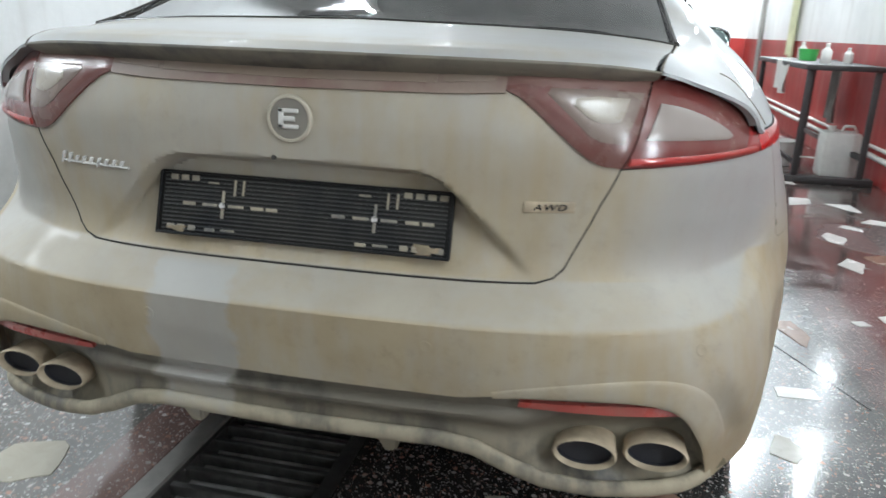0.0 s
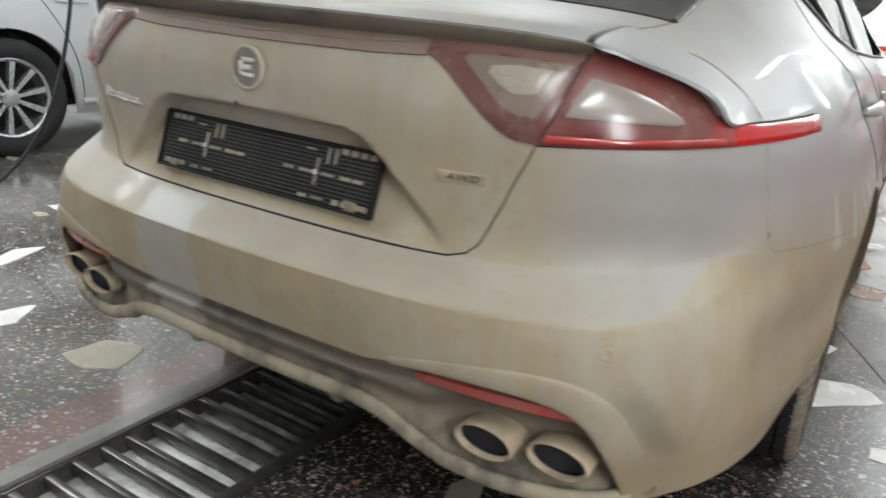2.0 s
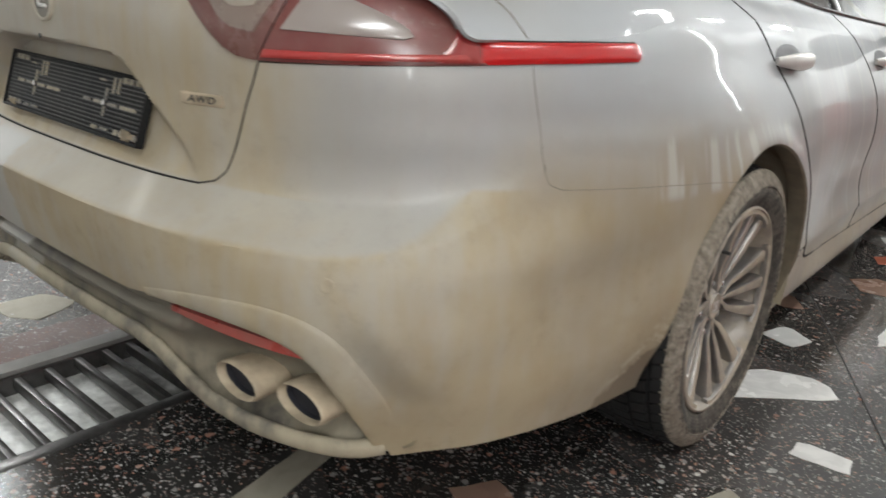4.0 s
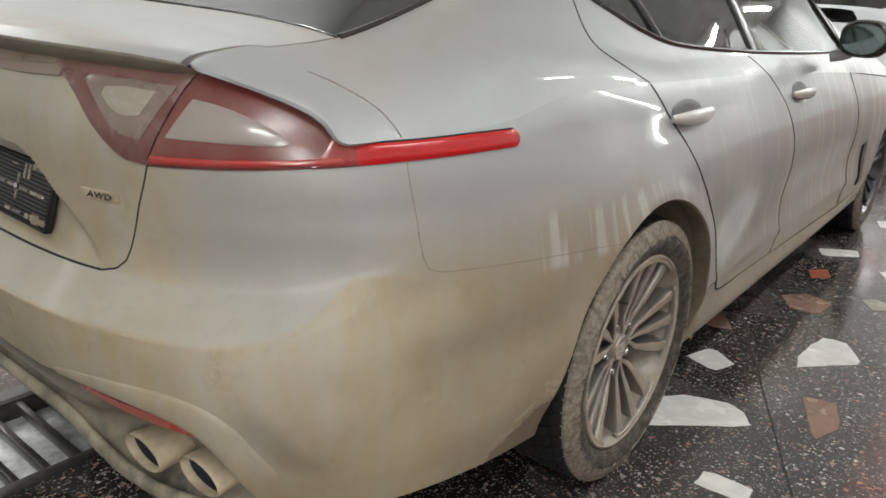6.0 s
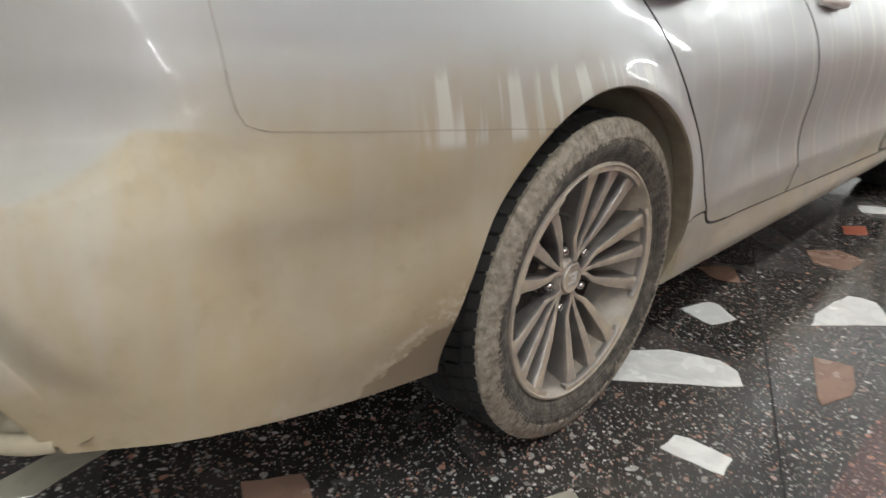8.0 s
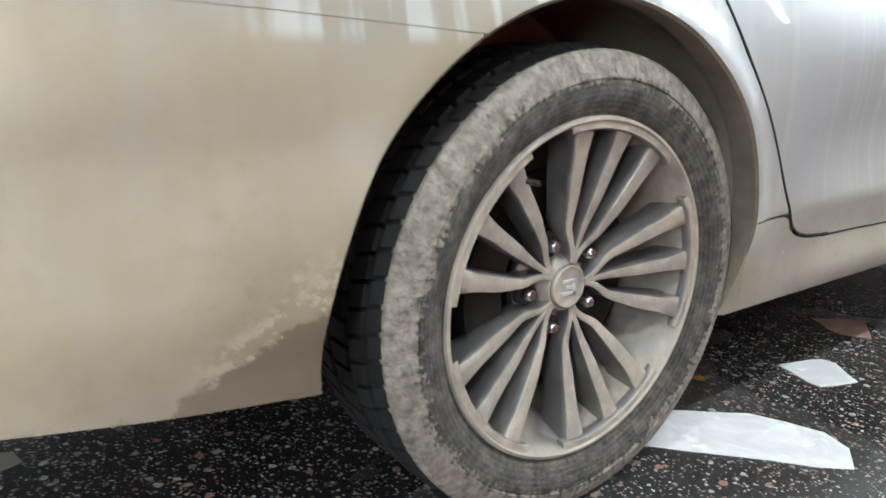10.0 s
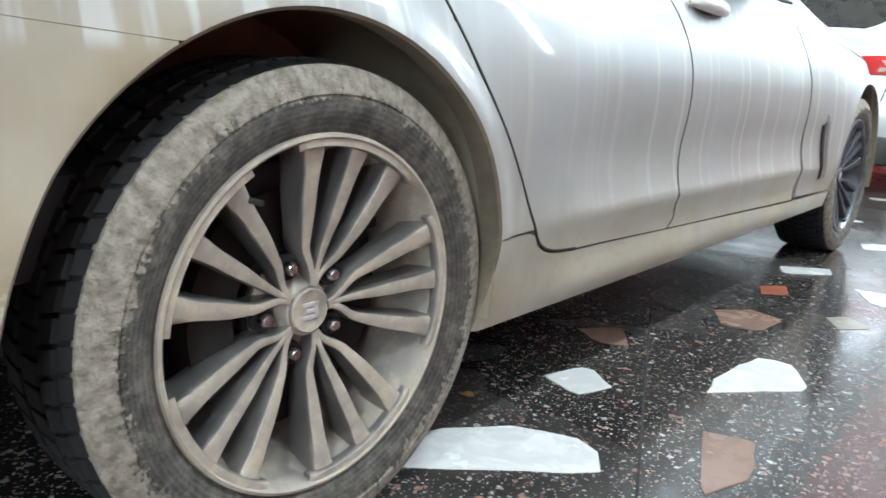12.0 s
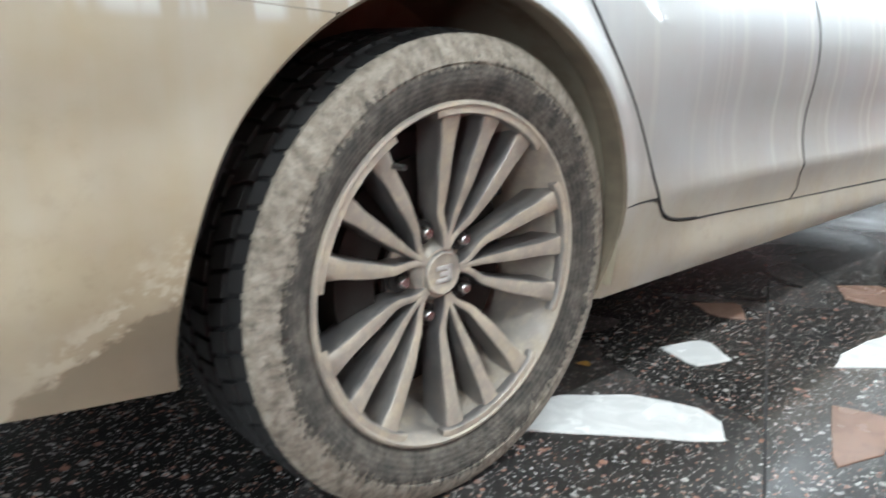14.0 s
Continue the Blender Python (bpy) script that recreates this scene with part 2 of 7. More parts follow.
def make_plastic(name, colour, dusty, rough=0.55, washed=False):
    """Dark plastic with mud over it."""
    n = Nodes(name)
    dust = n.math("MULTIPLY", n.ramp(n.math("ADD", n.noise(5.5, 5, 0.6), n.math("MULTIPLY", n.noise(1, 4, 0.6, n.scaled(30, 30, 3)), 0.35)), 0.46, 0.74), dusty)
    if washed:
        z, x = n.axis("Z"), n.math("ADD", n.axis("X"), n.math("MULTIPLY", n.math("SUBTRACT", n.noise(16, 4), 0.5), 0.07))
        # less mud colour towards the bumper edge, more at the lip
        dust = n.math("MULTIPLY", dust, n.ramp(z, 0.44, 0.35, 0.5, 1.2), True)
        strip = n.math("MULTIPLY", n.ramp(x, -0.27, -0.25), n.ramp(x, -0.10, -0.12))
        colour = n.mix(strip, colour, (0.30, 0.29, 0.27))
    n.bump(n.noise(180, 4), 0.15, 0.001)
    return n.set(base_color=n.mix(dust, colour, (0.345, 0.30, 0.212)), roughness=n.ramp(dust, 0, 1, rough, 0.85))


def make_lens(name, colour, dusty, clear=0.0, caked=False):
    """Lamp lens: coloured plastic, gloss where clean, film of dust, mud caked on its upper edge."""
    n = Nodes(name)
    dust = n.math("MULTIPLY", n.ramp(n.noise(9, 5, 0.65), 0.25, 0.75, 0.4, 1.15), dusty)
    if caked:
        rag = n.math("MULTIPLY", n.math("SUBTRACT", n.noise(22, 4), 0.5), 0.03)
        dust = n.math("MAXIMUM", dust, n.ramp(n.math("ADD", n.axis("Z"), rag), 0.945, 0.972, 0.0, 0.5))
    coat(n, n.ramp(dust, 0, 0.5, 0.6, 0.10), n.ramp(dust, 0, 0.4, 0.04, 0.30))
    return n.set(base_color=n.mix(dust, colour, (0.215, 0.165, 0.13)), roughness=n.ramp(dust, 0, 1, 0.15, 0.6), transmission_weight=clear)


def make_glass(name, tint, dusty=0.08):
    n = Nodes(name)
    # pale film: dust, and on tinted panes a painted grey reflection
    dust = n.math("MULTIPLY", n.ramp(n.noise(1, 4, 0.6, n.scaled(14, 14, 3)), 0.35, 0.8), dusty)
    return n.set(base_color=n.mix(dust, tint, (0.6, 0.58, 0.55)), roughness=n.ramp(dust, 0, 0.3, 0.0, 0.3), transmission_weight=n.ramp(dust, 0, 1, 1.0, 0.3), ior=1.45)


def make_terrazzo(name, ground, chips, wet=0.5):
    """Dark terrazzo: pale marble chips of several sizes in cement, wet in pools."""
    n = Nodes(name)
    wob = n.tree.nodes.new("ShaderNodeTexNoise")
    wob.inputs["Scale"].default_value, wob.inputs["Detail"].default_value = 75.0, 3.0
    n.put(wob.inputs["Vector"], n.obj())
    shift = n.tree.nodes.new("ShaderNodeVectorMath")
    shift.operation = "MULTIPLY_ADD"
    n.put(shift.inputs[0], wob.outputs["Color"])
    shift.inputs[1].default_value = (0.014, 0.014, 0.0)
    n.put(shift.inputs[2], n.scaled(1, 1, 0.001))
    shaken = shift.outputs[0]
    base = n.mix(n.ramp(n.noise(2.2, 4), 0.3, 0.7), ground, tuple(c * 1.7 for c in ground))
    col = base
    for scale, size, share in ((44, 0.30, 0.26), (95, 0.33, 0.36), (190, 0.35, 0.36)):
        d = n.voronoi(scale, "F1", shaken)
        pick = n.tree.nodes[-1].outputs["Color"]
        sep = n.tree.nodes.new("ShaderNodeSeparateColor")
        n.put(sep.inputs[0], pick)
        chip = n.math("MULTIPLY", n.ramp(d, size + 0.03, size - 0.03), n.ramp(sep.outputs[0], share + 0.02, share - 0.02))
        tone = n.mix(sep.outputs[1], tuple(c * 0.45 for c in chips), chips)
        col = n.mix(chip, col, n.mix(n.ramp(sep.outputs[2], 0.75, 0.95), tone, (0.33, 0.17, 0.12)))
    dirt = n.ramp(n.noise(1.6, 5, 0.6), 0.42, 0.7)
    col = n.mix(n.math("MULTIPLY", dirt, 0.4), col, (0.10, 0.085, 0.07))
    pool = n.ramp(n.noise(1.1, 3, 0.5, None, 0.4), 0.34, 0.52)
    n.bump(n.math("MULTIPLY", n.noise(70, 4), n.ramp(pool, 0, 1, 1.0, 0.15)), 0.12, 0.002)
    coat(n, n.ramp(pool, 0, 1, 0.3, 1.0 * wet), n.ramp(n.noise(5, 4), 0.3, 0.7, 0.09, 0.28))
    return n.set(base_color=col, roughness=n.ramp(pool, 0, 1, 0.34, 0.34 - 0.26 * wet))


def make_marble(name, colour):
    n = Nodes(name)
    vein = n.ramp(n.noise(11, 5, 0.6, None, 1.2), 0.42, 0.62)
    tone = n.mix(n.rand(), tuple(c * 0.82 for c in colour), colour)
    n.bump(n.noise(90, 4), 0.1, 0.001)
    return n.set(base_color=n.mix(n.math("MULTIPLY", vein, 0.35), tone, tuple(c * 0.6 for c in colour)), roughness=n.ramp(n.noise(8), 0.3, 0.7, 0.12, 0.3))


def make_wall(name, low, high, edge, soft=0.002):
    """Plaster in two tones meeting sharply or softly at a height, scuffed and stained towards nothing in particular."""
    n = Nodes(name)
    z = n.axis("Z")
    cut = n.math("ADD", z, n.math("MULTIPLY", n.math("SUBTRACT", n.noise(30, 3), 0.5), 0.006))
    blot = n.ramp(n.noise(1.7, 5, 0.65), 0.35, 0.75)
    a = n.mix(blot, low, tuple(c * 0.62 for c in low))
    b = n.mix(blot, high, tuple(c * 0.86 for c in high))
    run = n.ramp(n.noise(1, 4, 0.6, n.scaled(9, 9, 0.6)), 0.5, 0.75, 0.0, 0.3)
    col = n.mix(run, n.mix(n.ramp(cut, edge - soft, edge + soft), a, b), (0.42, 0.38, 0.33))
    n.bump(n.noise(45, 5), 0.25, 0.003)
    return n.set(base_color=col, roughness=0.42)


tyre_rubber = make_tyre("tyre_rubber_muddy")
rim_metal = make_rim("dusty_alloy")
barrel_metal = make_rim("grimy_alloy_barrel", 1.0, 0.85)
# darker copy of the alloy, for the front wheels
rim_dark = plain("dark_wet_alloy", (0.085, 0.085, 0.095), 0.4, 0.5, 0.3, 30)
tread_rubber = plain("dark_tread_rubber", (0.012, 0.0115, 0.011), 0.7, 0.0, 0.5, 30, 0.5)
lens_red = make_lens("dusty_red_lens", (0.13, 0.006, 0.009), 0.34)
lens_maroon = make_lens("dusty_maroon_lens", (0.095, 0.008, 0.009), 0.38, 0.0, True)
lens_end = make_lens("wet_red_lens", (0.27, 0.006, 0.010), 0.24)
lens_bar = make_lens("muddy_red_light_bar", (0.36, 0.010, 0.012), 0.30)
strip_red = make_lens("muddy_red_strip", (0.12, 0.035, 0.03), 0.92)
strip_mud = make_lens("mud_filmed_strip_inset", (0.20, 0.15, 0.10), 0.95)
# dark colour holds the mud film and the shade under the spoiler edge
lip_mud_shade = make_plastic("mud_filmed_dark_lip", (0.06, 0.055, 0.05), 0.35)
lens_red_clean = make_lens("red_lens", (0.42, 0.006, 0.008), 0.06)
coat_of = lens_red_clean.node_tree.nodes["Principled BSDF"].inputs
for lk in list(lens_red_clean.node_tree.links):
    if lk.to_socket in (coat_of["Coat Weight"], coat_of["Coat Roughness"]):
        lens_red_clean.node_tree.links.remove(lk)
coat_of["Coat Weight"].default_value, coat_of["Coat Roughness"].default_value = 0.35, 0.12
lens_clear = make_lens("dusty_clear_lens", (0.165, 0.122, 0.102), 0.38)
# paler than the lid's lens: the wing's glossy reflection is in the colour
lens_wing_sheen = make_lens("dusty_clear_wing_lens", (0.27, 0.235, 0.215), 0.30)
lens_bulb = make_lens("pale_inner_lens", (0.33, 0.30, 0.24), 0.4)
reflector_red = make_lens("red_reflector", (0.42, 0.02, 0.015), 0.6)
plastic_muddy = make_plastic("muddy_dark_plastic", (0.045, 0.041, 0.036), 0.58, 0.5, True)
plastic_black = make_plastic("black_plastic", (0.010, 0.011, 0.013), 0.07, 0.4)
mirror_teal = plain("dark_mirror_glass", (0.20, 0.25, 0.25), 0.04, 1.0, 0.05)
holder_black = make_plastic("matt_black_holder", (0.005, 0.0055, 0.007), 0.03, 0.6)
holder_black.node_tree.nodes["Principled BSDF"].inputs["Specular IOR Level"].default_value = 0.25
plastic_trim = make_plastic("black_gloss_trim", (0.012, 0.012, 0.013), 0.06, 0.2)
seam_dust = plain("dust_filled_gap", (0.19, 0.165, 0.13), 0.9)
# near black for rubber seams and for painted shade in gaps and hollows
seam_and_shade_dark = plain("seam_rubber", (0.02, 0.018, 0.016), 0.9)
liner_mat = make_plastic("arch_liner_muddy", (0.22, 0.175, 0.11), 0.9, 0.9)
flange_mud = plain("mud_on_flange", (0.17, 0.14, 0.095), 0.8, 0.0, 0.3, 40, 0.4)
chrome_dusty = make_lens("dusty_chrome", (0.62, 0.61, 0.60), 0.30)
chrome_dusty.node_tree.nodes["Principled BSDF"].inputs["Metallic"].default_value = 1.0
pipe_mud = plain("mud_coated_steel", (0.385, 0.315, 0.22), 0.6, 0.0, 0.35, 40)
lip_mud = make_plastic("mud_coated_lip", (0.085, 0.076, 0.062), 0.8, 0.7, True)
soot = plain("soot", (0.02, 0.02, 0.025), 0.6)
# near black: the shade inside the wheels is put into this colour
shaded_steel = plain("brake_disc_steel", (0.022, 0.019, 0.016), 0.7, 0.4, 0.3, 40)
mud_clot = plain("dried_mud_clot", (0.25, 0.20, 0.13), 0.9, 0.0, 0.3, 120, 0.5)
# pale base colour in place of the bright reflection on chrome
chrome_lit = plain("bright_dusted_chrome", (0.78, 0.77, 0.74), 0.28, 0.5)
# extra film greys these panes in place of the ceiling's reflection
glass_tint = make_glass("tinted_glass", (0.16, 0.17, 0.18), 0.24)
glass_clear = make_glass("side_glass", (0.66, 0.68, 0.69))
interior_dark = plain("interior_cloth", (0.035, 0.035, 0.038), 0.85)
terrazzo = make_terrazzo("dark_terrazzo", (0.020, 0.019, 0.018), (0.52, 0.50, 0.465), 0.8)
terrazzo_red = make_terrazzo("red_terrazzo", (0.065, 0.028, 0.025), (0.36, 0.29, 0.27), 0.9)
# lighter ground than terrazzo: white reflections on the wet left floor painted in
terrazzo_sheen = make_terrazzo("grey_wet_terrazzo", (0.075, 0.072, 0.067), (0.68, 0.67, 0.64), 0.85)
marble_white = make_marble("white_marble", (0.80, 0.79, 0.75))
marble_brown = make_marble("brown_marble", (0.30, 0.19, 0.14))
marble_beige = make_marble("beige_stone", (0.38, 0.35, 0.28))
marble_red = make_marble("brick_red_stone", (0.40, 0.13, 0.08))
wall_paint = make_wall("red_and_white_wall_paint", (0.36, 0.035, 0.03), (0.82, 0.82, 0.80), 1.02)
# greyer towards the floor, in a soft gradient
wall_white = make_wall("whitewashed_wall", (0.58, 0.58, 0.55), (0.84, 0.84, 0.83), 0.55, 0.4)
ceiling_mat = plain("white_ceiling", (0.78, 0.78, 0.76), 0.9)
iron = plain("wet_dark_iron", (0.11, 0.105, 0.10), 0.32, 0.7, 0.3, 60, 0.4)
trench_wet = plain("wet_grey_silt", (0.68, 0.665, 0.62), 0.25, 0.0, 0.55, 30, 0.6)
kerb_grey = plain("smooth_grey_cement", (0.22, 0.21, 0.195), 0.14, 0.0, 0.18, 30, 0.2)
cement_pink = make_terrazzo("pinkish_wet_terrazzo", (0.125, 0.078, 0.07), (0.55, 0.50, 0.47), 1.0)
concrete = plain("grey_concrete", (0.30, 0.29, 0.27), 0.75, 0.0, 0.2, 30, 0.4)
steel_dark = plain("dark_painted_steel", (0.06, 0.055, 0.055), 0.5, 0.3)
plastic_white = plain("white_plastic", (0.72, 0.71, 0.67), 0.45, 0.0, 0.08)
plastic_green = plain("green_plastic", (0.10, 0.50, 0.12), 0.4)
cloth_yellow = plain("yellowed_cloth", (0.62, 0.62, 0.40), 0.9)
pipe_white = plain("white_painted_pipe", (0.70, 0.68, 0.64), 0.5)
hose_rubber = plain("black_rubber_hose", (0.02, 0.02, 0.02), 0.45)
silver_other = make_paint("silver_paint_other", (0.62, 0.63, 0.65), 0.25)
rim_bright = plain("bright_alloy", (0.62, 0.63, 0.65), 0.28, 0.85, 0.08)
tyre_plain = plain("black_tyre", (0.022, 0.022, 0.022), 0.8)
lamp_glow = Nodes("lamp_tube_glow")
lamp_glow.set(base_color=(0.9, 0.9, 0.88), emission_color=(0.97, 0.99, 1.0), emission_strength=6.0)
lamp_glow = lamp_glow.mat

# ---------------------------------------------------------------- geometry helpers


def link_mesh(name, verts, faces, material, parent=None, label="", smooth=True, angle=40):
    me = bpy.data.meshes.new(name)
    me.from_pydata([tuple(map(float, v)) for v in verts], [], faces)
    me.materials.append(material)
    if smooth:
        me.shade_smooth()
        me.set_sharp_from_angle(angle=radians(angle))
    me.update()
    ob = new(name, me)
    if parent is not None:
        ob.parent = parent
    if label:
        ob["label"] = label
    return ob


def part(name, bm, material, parent=None, label="", smooth=True, angle=40):
    me = bpy.data.meshes.new(name)
    bmesh.ops.recalc_face_normals(bm, faces=bm.faces[:])
    bm.to_mesh(me)
    bm.free()
    me.materials.append(material)
    if smooth:
        me.shade_smooth()
        me.set_sharp_from_angle(angle=radians(angle))
    ob = new(name, me)
    if parent is not None:
        ob.parent = parent
    if label:
        ob["label"] = label
    return ob


def thing(name, label, category, group="", kind="", m=None):
    ob = new(name)
    if m is not None:
        ob.matrix_world = m
    return tagged(ob, label, category, group, kind)


def spline(xs, ys):
    """A smooth curve through a few knots (cubic, no overshoot)."""
    xs, ys = np.array(xs, float), np.array(ys, float)
    h, d = np.diff(xs), np.diff(ys) / np.diff(xs)
    m = np.zeros_like(xs)
    m[0], m[-1] = d[0], d[-1]
    for i in range(1, len(xs) - 1):
        if d[i - 1] * d[i] > 0:
            w1, w2 = 2 * h[i] + h[i - 1], h[i] + 2 * h[i - 1]
            m[i] = (w1 + w2) / (w1 / d[i - 1] + w2 / d[i])

    def at(x):
        x = np.clip(np.asarray(x, float), xs[0], xs[-1])
        i = np.clip(np.searchsorted(xs, x) - 1, 0, len(xs) - 2)
        t = (x - xs[i]) / h[i]
        return ys[i] * (1 + 2 * t) * (1 - t) ** 2 + h[i] * m[i] * t * (1 - t) ** 2 + ys[i + 1] * t * t * (3 - 2 * t) + h[i] * m[i + 1] * t * t * (t - 1)

    return at


def step(x, a, b):
    t = np.clip((x - a) / (b - a), 0, 1)
    return t * t * (3 - 2 * t)


def poly(knots, n, rounds=0):
    """n points along a line of knots, evenly by knot spacing; rounds: times its corners are cut."""
    k = np.array(knots, float)
    for _ in range(rounds):
        a, b = 0.75 * k[:-1] + 0.25 * k[1:], 0.25 * k[:-1] + 0.75 * k[1:]
        k = np.concatenate([k[:1], np.stack([a, b], 1).reshape(-1, k.shape[1]), k[-1:]])
    far = np.r_[0, np.cumsum(np.linalg.norm(np.diff(k, axis=0), axis=1) + 1e-9)]
    t = np.linspace(0, far[-1], n)
    return np.stack([np.interp(t, far, k[:, c]) for c in range(k.shape[1])], 1)


def coons(bottom, top, left, right):
    """Fills a four-sided outline, each side an array of points of the domain."""
    nu, nv = len(bottom), len(left)
    u, v = np.linspace(0, 1, nu)[:, None, None], np.linspace(0, 1, nv)[None, :, None]
    ruled = (1 - v) * bottom[:, None] + v * top[:, None] + (1 - u) * left[None] + u * right[None]
    corner = (1 - u) * (1 - v) * bottom[0] + u * (1 - v) * bottom[-1] + (1 - u) * v * top[0] + u * v * top[-1]
    return ruled - corner


def grid_faces(nu, nv):
    return [(i * nv + j, (i + 1) * nv + j, (i + 1) * nv + j + 1, i * nv + j + 1) for i in range(nu - 1) for j in range(nv - 1)]


def normals(pts):
    du, dv = np.gradient(pts, axis=0), np.gradient(pts, axis=1)
    n = np.cross(du, dv)
    return n / (np.linalg.norm(n, axis=2, keepdims=True) + 1e-12)


def sheet(name, pts, material, parent, label="", mirror=False, lift=0.0, rim=0.012, outward=(0, 0, 0), crown=0.0):
    """A panel from a grid of points: lifted along its normal, with its rim folded in. outward: a point inside the body, to know out from in."""
    n = normals(pts)
    if ((pts - np.array(outward)) * n).sum() < 0:
        n = -n
        pts = pts[::-1]
        n = n[::-1]
    nu, nv = pts.shape[:2]
    if crown:
        u, v = np.linspace(0, 1, nu)[:, None, None], np.linspace(0, 1, nv)[None, :, None]
        lift = lift + crown * (1 - (2 * u - 1) ** 8) * (1 - (2 * v - 1) ** 4)
    pts = pts + n * lift
    verts, faces = pts.reshape(-1, 3), grid_faces(nu, nv)
    if rim:
        loop = [i * nv for i in range(nu)] + [(nu - 1) * nv + j for j in range(1, nv)] + [i * nv + nv - 1 for i in range(nu - 2, -1, -1)] + [j for j in range(nv - 2, 0, -1)]
        base, m = len(verts), len(loop)
        verts = np.concatenate([verts, verts[loop] - n.reshape(-1, 3)[loop] * rim])
        faces += [(loop[(k + 1) % m], loop[k], base + k, base + (k + 1) % m) for k in range(m)]
    if mirror:
        verts = verts * (-1, 1, 1)
        faces = [f[::-1] for f in faces]
    return link_mesh(name, verts, faces, material, parent, label)


def sweep(path, profile, up, closed=False, caps=True):
    """Vertices and faces of a profile (across, out) carried along a path; up: the out direction at each point."""
    path, up = np.array(path, float), np.broadcast_to(np.array(up, float), np.shape(path))
    run = np.gradient(path, axis=0) if not closed else np.roll(path, -1, 0) - np.roll(path, 1, 0)
    run /= np.linalg.norm(run, axis=1, keepdims=True) + 1e-12
    side = np.cross(run, up)
    side /= np.linalg.norm(side, axis=1, keepdims=True) + 1e-12
    out = np.cross(side, run)
    prof = np.array(profile, float)
    if prof.ndim == 2:
        prof = np.broadcast_to(prof, (len(path), *prof.shape))
    verts = path[:, None] + side[:, None] * prof[:, :, :1] + out[:, None] * prof[:, :, 1:]
    n, m = verts.shape[:2]
    faces = []
    for i in range(n if closed else n - 1):
        j = (i + 1) % n
        faces += [(i * m + k, i * m + (k + 1) % m, j * m + (k + 1) % m, j * m + k) for k in range(m)]
    if caps and not closed:
        faces += [tuple(range(m))[::-1], tuple((n - 1) * m + k for k in range(m))]
    return verts.reshape(-1, 3), faces


def ring(rx, ry=None, n=10):
    a = np.arange(n) / n * 2 * np.pi
    return np.stack([rx * np.cos(a), (ry or rx) * np.sin(a)], 1)


def tube(name, path, r, material, parent=None, label="", up=(0, 0, 1), n=10, ry=None, closed=False, mirror=False):
    verts, faces = sweep(path, ring(r, ry, n), up, closed)
    if mirror:
        verts, faces = verts * (-1, 1, 1), [f[::-1] for f in faces]
    bm = bmesh.new()
    vs = [bm.verts.new(v) for v in verts]
    for f in faces:
        bm.faces.new([vs[i] for i in f])
    return part(name, bm, material, parent, label)


def box_into(bm, x0, x1, y0, y1, z0, z1, bevel=0.0, m=None):
    made = bmesh.ops.create_cube(bm, size=1.0, matrix=Matrix.Translation(((x0 + x1) / 2, (y0 + y1) / 2, (z0 + z1) / 2)) @ Matrix.Diagonal((x1 - x0, y1 - y0, z1 - z0, 1)))
    vs = made["verts"]
    if bevel:
        edges = list({e for v in vs for e in v.link_edges})
        got = bmesh.ops.bevel(bm, geom=edges, offset=bevel, segments=2, affect="EDGES", profile=0.5)
        vs = list({v for f in got["faces"] for v in f.verts} | {v for v in vs if v.is_valid})
    if m is not None:
        bmesh.ops.transform(bm, matrix=m, verts=vs)
    return bm


def box(name, x0, x1, y0, y1, z0, z1, material, parent=None, label="", bevel=0.0, m=None):
    return part(name, box_into(bmesh.new(), x0, x1, y0, y1, z0, z1, bevel, m), material, parent, label, bevel > 0)


def lathe(name, profile, material, parent=None, label="", axis="x", n=64, m=None, closed=False):
    """Turns a profile of (along, radius) about an axis."""
    p = np.array(profile, float)
    a = np.arange(n) / n * 2 * np.pi
    al, r = p[:, 0][:, None] + 0 * a, p[:, 1][:, None]
    c, s = r * np.cos(a), r * np.sin(a)
    pts = {"x": (al, c, s), "z": (c, s, al), "y": (c, al, s)}[axis]
    verts = np.stack(pts, 2).reshape(-1, 3)
    k = len(p)
    faces = [(i * n + j, i * n + (j + 1) % n, ((i + 1) % k) * n + (j + 1) % n, ((i + 1) % k) * n + j) for i in range(k if closed else k - 1) for j in range(n)]
    bm = bmesh.new()
    vs = [bm.verts.new(v) for v in verts]
    for f in faces:
        bm.faces.new([vs[i] for i in f])
    if not closed:
        for i in (0, k - 1):
            if p[i, 1] > 1e-4:
                bm.faces.new(vs[i * n:(i + 1) * n])
    bmesh.ops.remove_doubles(bm, verts=bm.verts[:], dist=1e-6)
    if m is not None:
        bmesh.ops.transform(bm, matrix=m, verts=bm.verts[:])
    return part(name, bm, material, parent, label)

# ---------------------------------------------------------------- the car's outer form
# tail at y = 0, nose at y = 4.83, half width 0.935; rear axle 1.095, front axle 4.0
AXLE_R, AXLE_F, HUB_Z, ARCH_R = 1.106, 4.0, 0.325, 0.362
ARCH_DY, ARCH_Z = -0.030, 0.345
YC, YF = 1.1, 3.75
flank_w = spline([0.18, 0.27, 0.40, 0.55, 0.66, 0.74, 0.80, 0.87, 0.92, 0.96, 1.02], [0.885, 0.905, 0.928, 0.933, 0.925, 0.908, 0.885, 0.853, 0.835, 0.82, 0.80])
tail_y = spline([0.20, 0.27, 0.36, 0.46, 0.55, 0.597, 0.600, 0.603, 0.645, 0.66, 0.70, 0.78, 0.88, 0.94, 0.985, 1.02],
                [0.105, 0.075, 0.055, 0.036, 0.0155, 0.0085, 0.0080, 0.0115, 0.064, 0.080, 0.086, 0.078, 0.073, 0.084, 0.105, 0.12])
